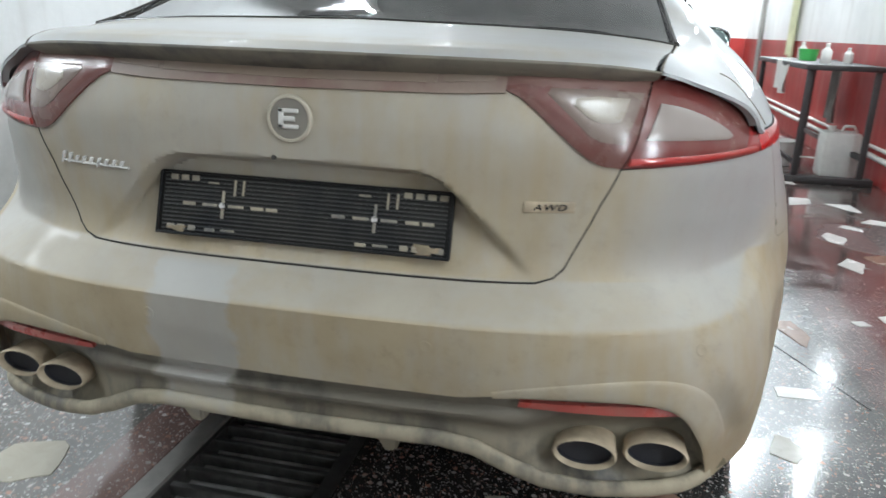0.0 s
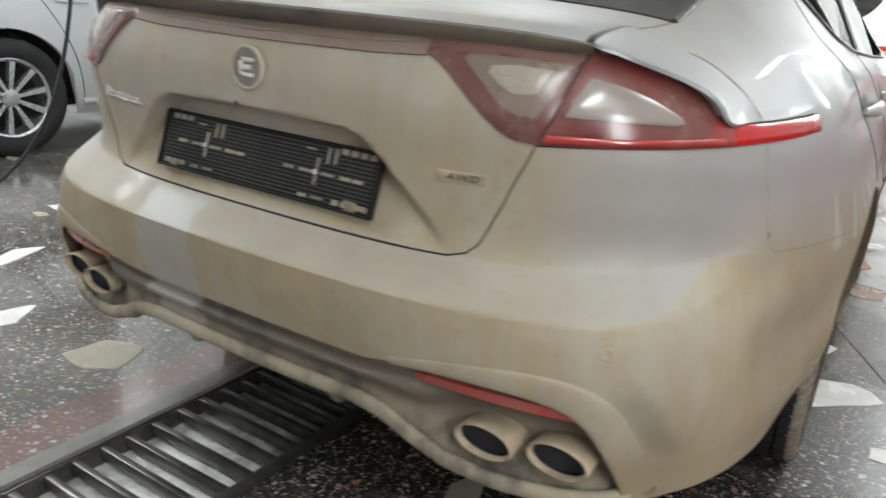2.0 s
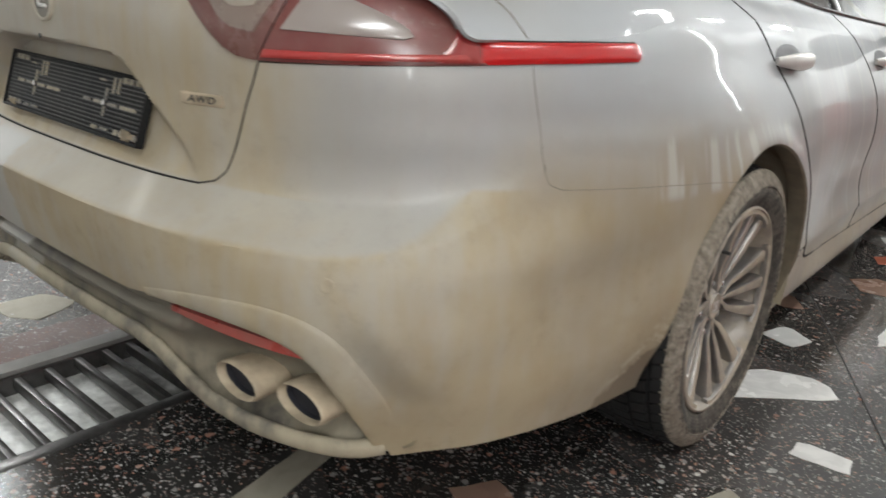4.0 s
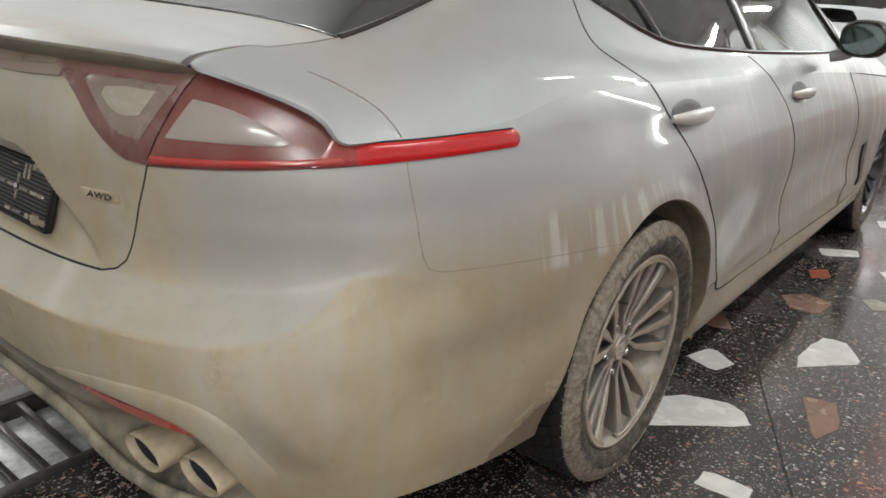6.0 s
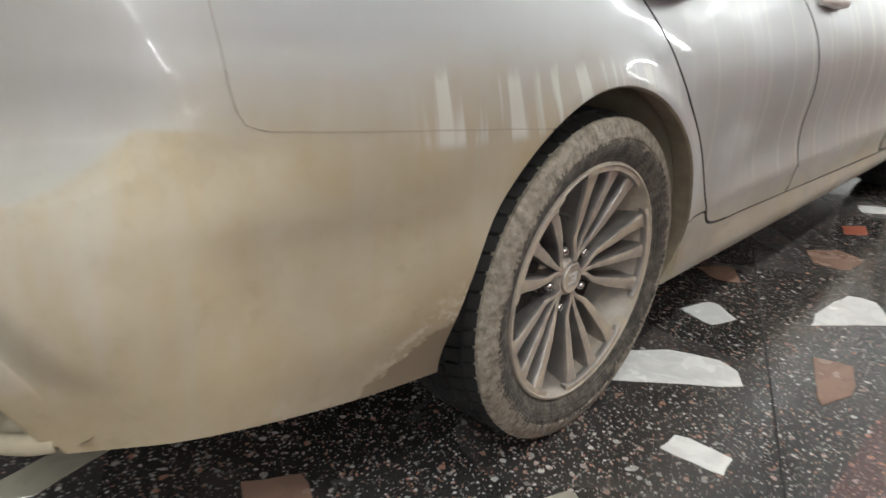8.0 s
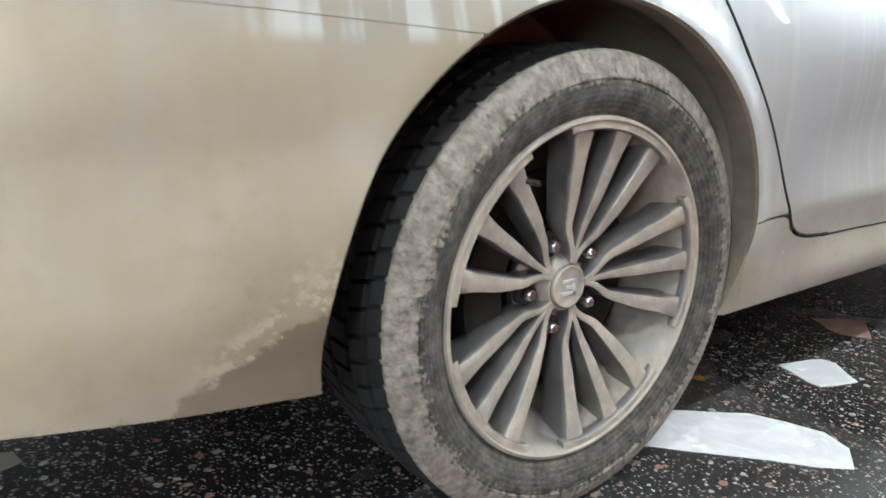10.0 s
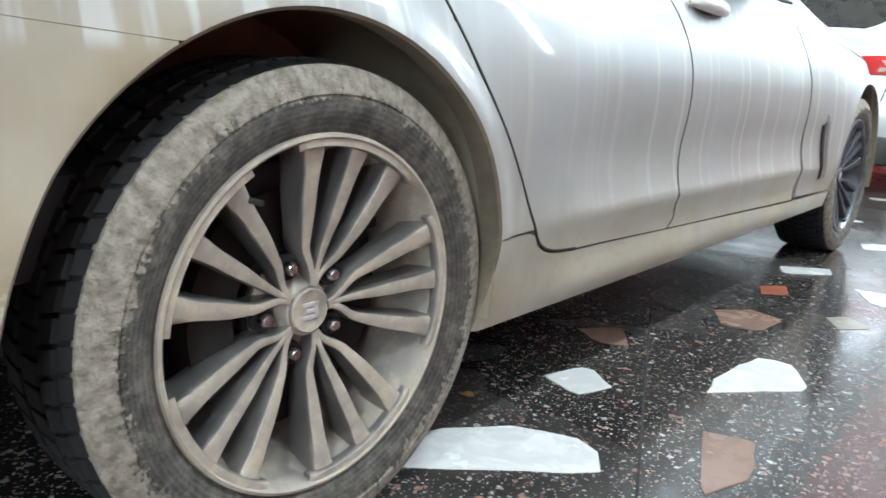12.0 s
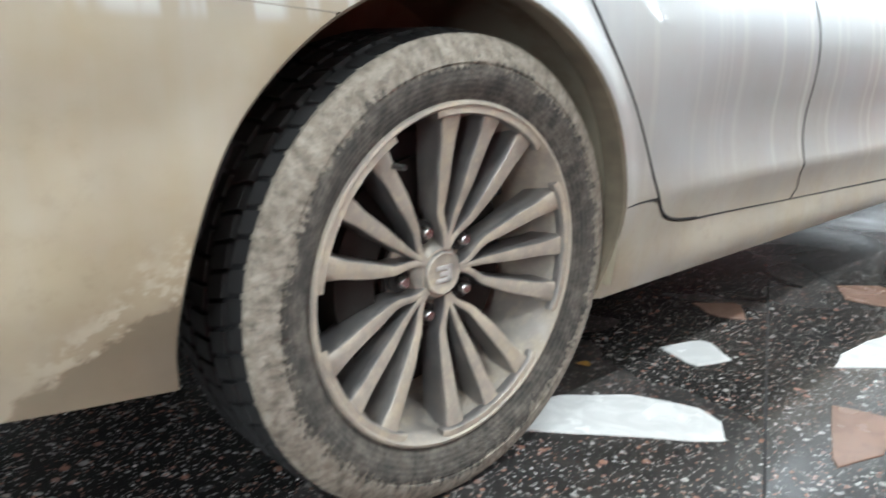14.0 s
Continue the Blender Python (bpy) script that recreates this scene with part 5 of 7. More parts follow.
box("dashboard", -0.72, 0.72, 3.0, 3.4, 0.72, 0.93, interior_dark, car, "dark dashboard", 0.06)


def mirror_arm(mi):
    mr = new("door_mirror")
    mr.parent = car
    mr["label"] = "black door mirror on a silver foot"
    f = -1 if mi else 1
    bm = bmesh.new()
    bmesh.ops.create_icosphere(bm, subdivisions=4, radius=1.0)
    for v in bm.verts:
        c = v.co
        c.x = math.copysign(abs(c.x) ** 0.7, c.x) * 0.086
        c.z = math.copysign(abs(c.z) ** 0.75, c.z) * 0.069
        c.y = max(c.y, -0.55) * 0.075
        c.x, c.y, c.z = (c.x + 0.925) * f, c.y + 2.80, c.z + 1.018
    part("mirror_shell", bm, plastic_trim, mr, "black mirror shell")
    bm = bmesh.new()
    bmesh.ops.create_icosphere(bm, subdivisions=3, radius=1.0)
    for v in bm.verts:
        v.co = Vector(((v.co.x * 0.074 + 0.925) * f, v.co.y * 0.002 + 2.757, v.co.z * 0.056 + 1.018))
    part("mirror_glass", bm, mirror_teal, mr, "dark tinted mirror glass")
    tube("mirror_foot", [(0.82 * f, 2.80, 0.945), (0.86 * f, 2.80, 0.955), (0.90 * f, 2.80, 0.975)], 0.022, paint, mr, up=(0, 1, 0), n=10)


mirror_arm(False)
mirror_arm(True)

# --- badges, plate
badge_dusty = plain("dust_coated_chrome", (0.40, 0.36, 0.285), 0.5, 0.1)
badge_field_dust = plain("dust_on_badge", (0.17, 0.155, 0.13), 0.6)
pad_mat = make_plastic("dusty_grey_pad", (0.10, 0.10, 0.10), 0.8)
bd = Vector(on_tail(0.0, 0.898))
m_bd = Matrix.Translation(bd) @ Matrix.Rotation(radians(90), 4, "X")
lathe("badge", [(0.0, 0.038), (0.004, 0.038), (0.006, 0.036), (0.006, 0.0325), (0.004, 0.032), (0.004, 0.0)], badge_dusty, lid, "round dusty badge", axis="z", n=48, m=m_bd)
lathe("badge_field", [(0.0, 0.033), (0.0046, 0.033), (0.0046, 0.0)], badge_field_dust, lid, "dusty badge field", axis="z", n=40, m=m_bd)
for k, (x0, x1, z0, z1) in enumerate(((-0.018, 0.016, 0.009, 0.016), (-0.018, 0.016, -0.016, -0.009), (-0.010, 0.010, -0.004, 0.004), (-0.018, -0.009, -0.016, 0.016))):
    box("badge_bar", bd.x + x0, bd.x + x1, bd.y - 0.0065, bd.y, bd.z + z0, bd.z + z1, chrome_pale, lid, bevel=0.0015)
# script badge drawn as plain slanted bars
script = new("script_badge")
script.parent = car
script["label"] = "chrome script badge drawn as bars"
for k in range(9):
    x = -0.455 + 0.017 * k
    h = (0.023, 0.020, 0.012, 0.013, 0.012, 0.017, 0.012, 0.012, 0.011)[k]
    p = on_tail(x, 0.800 - 0.002 * (k == 5))
    o = out_tail(-x, 0.80) * (-1, 1, 1)
    mm = Matrix.Translation(Vector(p)) @ Vector(o).to_track_quat("Z", "Y").to_matrix().to_4x4()
    bm = box_into(bmesh.new(), -0.0035, 0.0035, -h / 2, h / 2, -0.001, 0.004, 0.0015)
    for v in bm.verts:
        v.co.x += 0.6 * v.co.y
    bmesh.ops.transform(bm, matrix=mm, verts=bm.verts[:])
    part("badge_bar", bm, chrome_lit, script)
tube("badge_bar", [on_tail(x, 0.794) + np.array([0, -0.002, 0]) for x in np.linspace(-0.458, -0.305, 12)], 0.0022, chrome_lit, script, up=(0, -1, 0), n=6)


def lettering(name, text, size, m, material, parent, label):
    cu = bpy.data.curves.new(name, "FONT")
    cu.body, cu.size, cu.extrude, cu.align_x, cu.align_y, cu.shear, cu.space_character = text, size, 0.0012, "CENTER", "CENTER", 0.25, 1.15
    tmp = bpy.data.objects.new(name, cu)
    me = bpy.data.meshes.new_from_object(tmp)
    bpy.data.objects.remove(tmp)
    me.materials.append(material)
    ob = new(name, me)
    ob.parent, ob.matrix_local = parent, m
    ob["label"] = label
    return ob


pa, pb = Vector(on_tail(0.374, 0.781)), Vector(on_tail(0.452, 0.782))
ax = (pb - pa).normalized()
oz = Vector(out_tail(0.413, 0.781))
ay = oz.cross(ax).normalized()
m_aw = Matrix(((ax.x, ay.x, oz.x, 0), (ax.y, ay.y, oz.y, 0), (ax.z, ay.z, oz.z, 0), (0, 0, 0, 1)))
m_aw.translation = (pa + pb) / 2
part("drive_badge", box_into(bmesh.new(), -0.040, 0.040, -0.009, 0.009, -0.006, 0.003, 0.002, m_aw), pipe_mud, lid, "small chrome drive badge")
m_tx = m_aw.copy()
m_tx.translation += oz * 0.0032
lettering("badge_letters", "AWD", 0.0185, m_tx @ Matrix.Diagonal((1.08, 0.8, 1, 1)), plastic_black, lid, "dark AWD letters")
p_t, p_b = Vector((0, 0.118, 0.790)), Vector((0, 0.086, 0.685))
up_p = (p_t - p_b).normalized()
no_p = Vector((1, 0, 0)).cross(up_p).normalized()
m_pl = Matrix(((1, up_p.x, no_p.x, 0), (0, up_p.y, no_p.y, 0), (0, up_p.z, no_p.z, 0), (0, 0, 0, 1)))
m_pl.translation = (p_t + p_b) / 2
holder = new("plate_holder")
holder.parent = car
holder["label"] = "empty black plastic plate holder with mud in its cells"
HW, HH = 0.262, 0.0555
part("holder_base", box_into(bmesh.new(), -HW, HW, -HH, HH, -0.010, 0.0, 0.004, m_pl), holder_black, holder)
bm = bmesh.new()
for x0, x1, y0, y1 in ((-HW, HW, HH - 0.004, HH), (-HW, HW, -HH, -HH + 0.005), (-HW, -HW + 0.004, -HH, HH), (HW - 0.004, HW, -HH, HH)):
    box_into(bm, x0, x1, y0, y1, -0.001, 0.0045, 0.0012)
bmesh.ops.transform(bm, matrix=m_pl, verts=bm.verts[:])
part("holder_rim", bm, holder_black, holder)
bm = bmesh.new()
for k in range(14):
    yk = -HH + 0.010 + k * (2 * HH - 0.02) / 13
    box_into(bm, -HW + 0.01, HW - 0.01, yk - 0.0011, yk + 0.0014, -0.001, 0.0024)
bmesh.ops.transform(bm, matrix=m_pl, verts=bm.verts[:])
part("holder_ribs", bm, plastic_black, holder)
for cx in (-0.140, 0.132):
    for x0, x1, y0, y1 in ((cx - 0.038, cx - 0.010, -0.0025, 0.0025), (cx + 0.010, cx + 0.038, -0.0025, 0.0025), (cx - 0.0025, cx + 0.0025, -0.022, 0.026), (cx - 0.075, cx - 0.052, -0.003, 0.003), (cx + 0.052, cx + 0.075, -0.003, 0.003), (cx + 0.08, cx + 0.10, -0.003, 0.003),
                           (cx + 0.018, cx + 0.022, 0.018, 0.046), (cx + 0.034, cx + 0.038, 0.02, 0.046), (cx - 0.03, cx - 0.010, 0.036, 0.040), (cx + 0.0, cx + 0.025, -0.044, -0.040), (cx - 0.03, cx - 0.012, -0.046, -0.040)):
        part("holder_slot", box_into(bmesh.new(), x0, x1, y0, y1, -0.001, 0.0035, 0.001, m_pl), pad_mat, holder)
    lathe("holder_screw", [(0.0, 0.006), (0.005, 0.006), (0.006, 0.004), (0.006, 0.0)], chrome_dusty, holder, axis="z", n=14, m=m_pl @ Matrix.Translation((cx, 0, 0)))
for cx in (-0.235, -0.215, -0.195, 0.185, 0.205, 0.225, 0.245):
    for cy in (-0.042, 0.044):
        part("holder_cell", box_into(bmesh.new(), cx - 0.007, cx + 0.007, cy - 0.005, cy + 0.005, -0.001, 0.003, 0.0015, m_pl), pad_mat, holder)
for cx, cy, rx, ry in ((-0.222, -0.044, 0.018, 0.006), (0.222, -0.042, 0.024, 0.009)):
    a = np.arange(22) / 22 * 2 * np.pi
    wob = 1 + 0.25 * np.sin(3 * a + cx * 90) + 0.15 * np.sin(7 * a + cy * 200)
    vv = [m_pl @ Vector((cx + rx * f * w_ * math.cos(t), cy + ry * f * w_ * math.sin(t), hgt)) for f, hgt in ((1.0, 0.0002), (0.8, 0.0035), (0.01, 0.0042)) for t, w_ in zip(a, wob)]
    link_mesh("mud_clot", vv, [(i * 22 + k, i * 22 + (k + 1) % 22, (i + 1) * 22 + (k + 1) % 22, (i + 1) * 22 + k) for i in range(2) for k in range(22)], mud_clot, holder, "dried tan mud")
# lid button above the plate
lathe("lid_button", [(0.0, 0.0042), (0.002, 0.0040), (0.002, 0.0)], plastic_black, lid, "small dark camera eye", axis="z", n=16, m=Matrix.Translation(Vector(on_tail(-0.03, 0.834))) @ Matrix.Rotation(radians(90), 4, "X"))

# --- wheels


def ring_part(name, prof, material, parent, label="", n=96):
    return lathe(name, prof, material, parent, label, "x", n, closed=True)


def spoke_mesh(d_rim, wide=1.0):
    """One spoke: it leaves the hub beside its neighbours, bends aside at once and runs straight to the rim, wider there."""
    k = np.linspace(0, 1, 22)
    r = 0.034 + (0.233 - 0.034) * k
    ang = radians(d_rim) * (0.20 + 0.86 * step(r, 0.030, 0.092) - 0.06 * step(r, 0.12, 0.23))
    out = 0.064 - 0.003 * np.sin(np.pi * np.clip(k * 2.2, 0, 1)) + 0.034 * k ** 1.25
    path = np.stack([out, r * np.cos(ang), r * np.sin(ang)], 1)
    half = (0.0046 + 0.0074 * step(k, 0.0, 0.7) + 0.0058 * step(k, 0.70, 1.0)) * wide
    deep = 0.030 + 0.024 * k
    base = np.array([(-1.10, -1.0), (-1.02, -0.25), (-0.97, -0.05), (-0.86, 0.0), (-0.3, 0.05), (0.3, 0.05), (0.86, 0.0), (0.97, -0.05), (1.02, -0.25), (1.10, -1.0)])
    prof = np.stack([base[None, :, 0] * half[:, None], np.where(base[None, :, 1] < 0, base[None, :, 1] * deep[:, None], base[None, :, 1] * 0.02)], 2)
    return sweep(path, prof, (1, 0, 0))


def rim_segment_mesh():
    """The flat raised part of the rim's face that carries three spokes."""
    a = np.radians(np.linspace(-27, 27, 30))
    path = np.stack([0 * a + 0.0995, 0.2285 * np.cos(a), 0.2285 * np.sin(a)], 1)
    fade = 0.25 + 0.75 * np.clip((27 - np.abs(np.linspace(-27, 27, 30))) / 2.5, 0, 1)
    prof = np.array([(-0.0085, -0.012), (-0.008, 0.0), (-0.006, 0.0035), (0.006, 0.0035), (0.008, 0.0), (0.0085, -0.012)])
    return sweep(path, np.stack([prof[None, :, 0] + 0 * fade[:, None], np.where(prof[None, :, 1] > 0, prof[None, :, 1] * fade[:, None], prof[None, :, 1])], 2), (1, 0, 0))


def tread_mesh(rows=62):
    """Winter tread: blocks in five ribs, slanted, cut by cross grooves."""
    verts, faces = [], []
    for i in range(rows):
        for j, (x0, x1) in enumerate(((-0.103, -0.070), (-0.064, -0.026), (-0.021, 0.021), (0.026, 0.064), (0.070, 0.099))):
            skew = (0.3, 0.5, 0.0, -0.5, -0.3)[j] * 0.06
            a0 = (i + 0.5 * (j % 2)) * 2 * math.pi / rows
            a1 = a0 + 2 * math.pi / rows * 0.87
            b = len(verts)
            for r, sh in ((0.316, 0.0), (0.3275, 0.0025)):
                for x, a in ((x0 + sh, a0 + 0.004), (x1 - sh, a0 + 0.004 + skew), (x1 - sh, a1 - 0.004 + skew), (x0 + sh, a1 - 0.004)):
                    rr = r - 0.010 * max(0, abs(x) - 0.066) / 0.04
                    verts.append((x, rr * math.cos(a), rr * math.sin(a)))
            faces += [(b + 4, b + 5, b + 6, b + 7), (b, b + 1, b + 5, b + 4), (b + 1, b + 2, b + 6, b + 5), (b + 2, b + 3, b + 7, b + 6), (b + 3, b, b + 4, b + 7)]
    return verts, faces


SPOKES = {}


def road_wheel(y, side, turn):
    w = new("road_wheel")
    w.parent = car
    w.matrix_local = pose(0.798 * side, y, HUB_Z, 0, 0, 0 if side > 0 else 180) @ Matrix.Rotation(radians(turn), 4, "X")
    w["label"] = "muddy alloy road wheel with fifteen spokes"
    if SPOKES:
        for key, (nm, me, lab) in list(SPOKES.items()):
            ob = new(nm, me)
            ob.parent = w
            if lab:
                ob["label"] = lab
            ob.matrix_local = Matrix.Rotation(radians(key[1]), 4, "X")
            if y == AXLE_F and nm in ("spoke", "rim_barrel", "rim_segment", "hub", "hub_cap"):
                ob.material_slots[0].link = "OBJECT"
                ob.material_slots[0].material = rim_dark
        return w

    def keep(ob, a=0.0):
        SPOKES[(len(SPOKES), a)] = (ob.name.split(".")[0], ob.data, ob.get("label", ""))

    keep(ring_part("tyre", [(0.090, 0.236), (0.099, 0.238), (0.104, 0.246), (0.112, 0.262), (0.117, 0.280), (0.115, 0.2845), (0.1175, 0.286), (0.114, 0.300), (0.108, 0.314), (0.100, 0.3205), (0.06, 0.3195), (0.0, 0.3215), (-0.06, 0.3195), (-0.100, 0.318), (-0.112, 0.300), (-0.117, 0.275), (-0.104, 0.246), (-0.09, 0.236)], tyre_rubber, w, "winter tyre caked with dried mud", 128))
    v, f = tread_mesh()
    keep(link_mesh("tread", v, f, tread_rubber, w, "blocky winter tread", smooth=False))
    keep(ring_part("rim_barrel", [(0.100, 0.239), (0.105, 0.2375), (0.106, 0.2335), (0.101, 0.2295), (0.080, 0.224), (0.030, 0.208), (-0.08, 0.200), (-0.10, 0.232), (-0.105, 0.239), (-0.098, 0.240), (-0.06, 0.212), (0.03, 0.212), (0.085, 0.230)], barrel_metal, w, "grimy alloy rim"))
    for wide, dr in ((1.0, -19.5), (0.92, 0), (1.0, 19.5)):
        v, f = spoke_mesh(dr, wide)
        me = None
        for q in range(5):
            a = 75 + 72 * q
            if me is None:
                ob = link_mesh("spoke", v, f, rim_metal, w, angle=50)
                me = ob.data
            else:
                ob = new("spoke", me)
                ob.parent = w
            ob.matrix_local = Matrix.Rotation(radians(a), 4, "X")
            keep(ob, a)
    v, f = rim_segment_mesh()
    me = None
    for q in range(5):
        a = 75 + 72 * q
        if me is None:
            ob = link_mesh("rim_segment", v, f, rim_metal, w, "raised face of the rim", angle=50)
            me = ob.data
        else:
            ob = new("rim_segment", me)
            ob.parent = w
        ob.matrix_local = Matrix.Rotation(radians(a), 4, "X")
        keep(ob, a)
    keep(lathe("hub", [(0.012, 0.076), (0.034, 0.074), (0.038, 0.068), (0.041, 0.046), (0.056, 0.038), (0.062, 0.035), (0.063, 0.0)], rim_metal, w, "", "x", 48))
    keep(lathe("hub_cap", [(0.052, 0.032), (0.066, 0.0315), (0.069, 0.029), (0.068, 0.027), (0.0685, 0.0)], rim_metal, w, "dusty centre cap", "x", 40))
    for y0, y1, z0, z1 in ((-0.014, 0.014, 0.006, 0.012), (-0.014, 0.014, -0.012, -0.006), (-0.007, 0.007, -0.003, 0.003), (0.006, 0.013, -0.012, 0.012)):
        keep(box("cap_mark", 0.0675, 0.0695, y0, y1, z0, z1, chrome_pale, w, bevel=0.0006))
    nut = None
    for q in range(5):
        a = 111 + 72 * q
        prof = [(0.040, 0.0175), (0.0485, 0.0172), (0.0490, 0.015), (0.0475, 0.0135), (0.0475, 0.0)]
        if nut is None:
            cup = lathe("nut_well", prof, seam_and_shade_dark, w, "ring coloured black as the shade in a nut well", "x", 20, Matrix.Translation((0.0, 0.063, 0)))
            nut = lathe("wheel_nut", [(0.03, 0.0095), (0.058, 0.0095), (0.062, 0.0065), (0.0625, 0.0)], chrome_dusty, w, "steel wheel nut", "x", 12, Matrix.Translation((0, 0.063, 0)))
        else:
            c2, n2 = new("nut_well", cup.data), new("wheel_nut", nut.data)
            c2.parent, n2.parent = w, w
            c2.matrix_local = n2.matrix_local = Matrix.Rotation(radians(a), 4, "X")
        keep(cup, a)
        keep(nut, a)
    cup.matrix_local = nut.matrix_local = Matrix.Rotation(radians(111), 4, "X")
    keep(lathe("brake_disc", [(0.012, 0.160), (0.022, 0.160), (0.022, 0.085), (0.030, 0.080), (0.030, 0.0)], shaded_steel, w, "brake disc blackened with the shade inside the wheel", "x", 64))
    aa = np.radians(np.linspace(150, 215, 16))
    v, f = sweep(np.stack([0 * aa + 0.018, 0.137 * np.cos(aa), 0.137 * np.sin(aa)], 1), [(-0.03, -0.030), (0.026, -0.034), (0.034, 0.0), (0.026, 0.032), (-0.03, 0.032)], np.stack([0 * aa, np.cos(aa), np.sin(aa)], 1))
    keep(link_mesh("brake_caliper", v, f, shaded_steel, w, "grimy brake caliper blackened with the shade inside the wheel"))
    keep(lathe("valve", [(0.088, 0.004), (0.112, 0.0035), (0.112, 0.0)], plastic_black, w, "", "x", 10, Matrix.Translation((0, -0.195 * math.cos(radians(56)), 0.195 * math.sin(radians(56))))))
    # black plate paints the shade behind the spokes
    keep(lathe("brake_backing", [(-0.03, 0.198), (-0.02, 0.198), (-0.02, 0.0)], seam_and_shade_dark, w, "black plate for the shade behind the spokes", "x", 48))
    return w


road_wheel(AXLE_R, 1, 0)
road_wheel(AXLE_F, 1, 31)
road_wheel(AXLE_R, -1, 12)
road_wheel(AXLE_F, -1, 50)

# ---------------------------------------------------------------- other parked cars


def plain_wheel(parent, x, y, side, r, spokes=10):
    w = new("road_wheel")
    w.parent = parent
    w.matrix_local = pose(x, y, r, 0, 0, 0 if side > 0 else 180)
    w["label"] = "bright alloy wheel with black tyre"
    f = r / 0.33
    ring_part("tyre", [(0.085, 0.222 * f), (0.10, 0.235 * f), (0.108, 0.275 * f), (0.10, 0.315 * f), (0.085, 0.330 * f), (-0.085, 0.330 * f), (-0.10, 0.31 * f), (-0.10, 0.235 * f)], tyre_plain, w, "", 72)
    ring_part("rim_barrel", [(0.092, 0.226 * f), (0.096, 0.220 * f), (0.088, 0.208 * f), (0.0, 0.196 * f), (0.0, 0.215 * f)], rim_bright, w, "", 60)
    # black disc paints the shade behind these spokes
    lathe("wheel_back", [(-0.01, 0.21 * f), (0.0, 0.21 * f), (0.0, 0.0)], seam_and_shade_dark, w, "black disc for the shade inside the wheel", "x", 40)
    me = None
    for q in range(spokes):
        if me is None:
            k = np.linspace(0, 1, 8)
            path = np.stack([0.075 + 0.012 * k, (0.035 + (0.205 * f - 0.035) * k), 0 * k], 1)
            prof = np.array([(-1, -1), (-0.8, 0), (0.8, 0), (1, -1)])[None] * np.stack([0.012 + 0.008 * k, 0.03 + 0 * k], 1)[:, None]
            v, fc = sweep(path, prof, (1, 0, 0))
            ob = link_mesh("spoke", v, fc, rim_bright, w)
            me = ob.data
        else:
            ob = new("spoke", me)
            ob.parent = w
        ob.matrix_local = Matrix.Rotation(2 * math.pi * q / spokes + 0.2, 4, "X")
    lathe("hub_cap", [(0.05, 0.055 * f), (0.08, 0.05 * f), (0.086, 0.03 * f), (0.086, 0.0)], rim_bright, w, "", "x", 32)


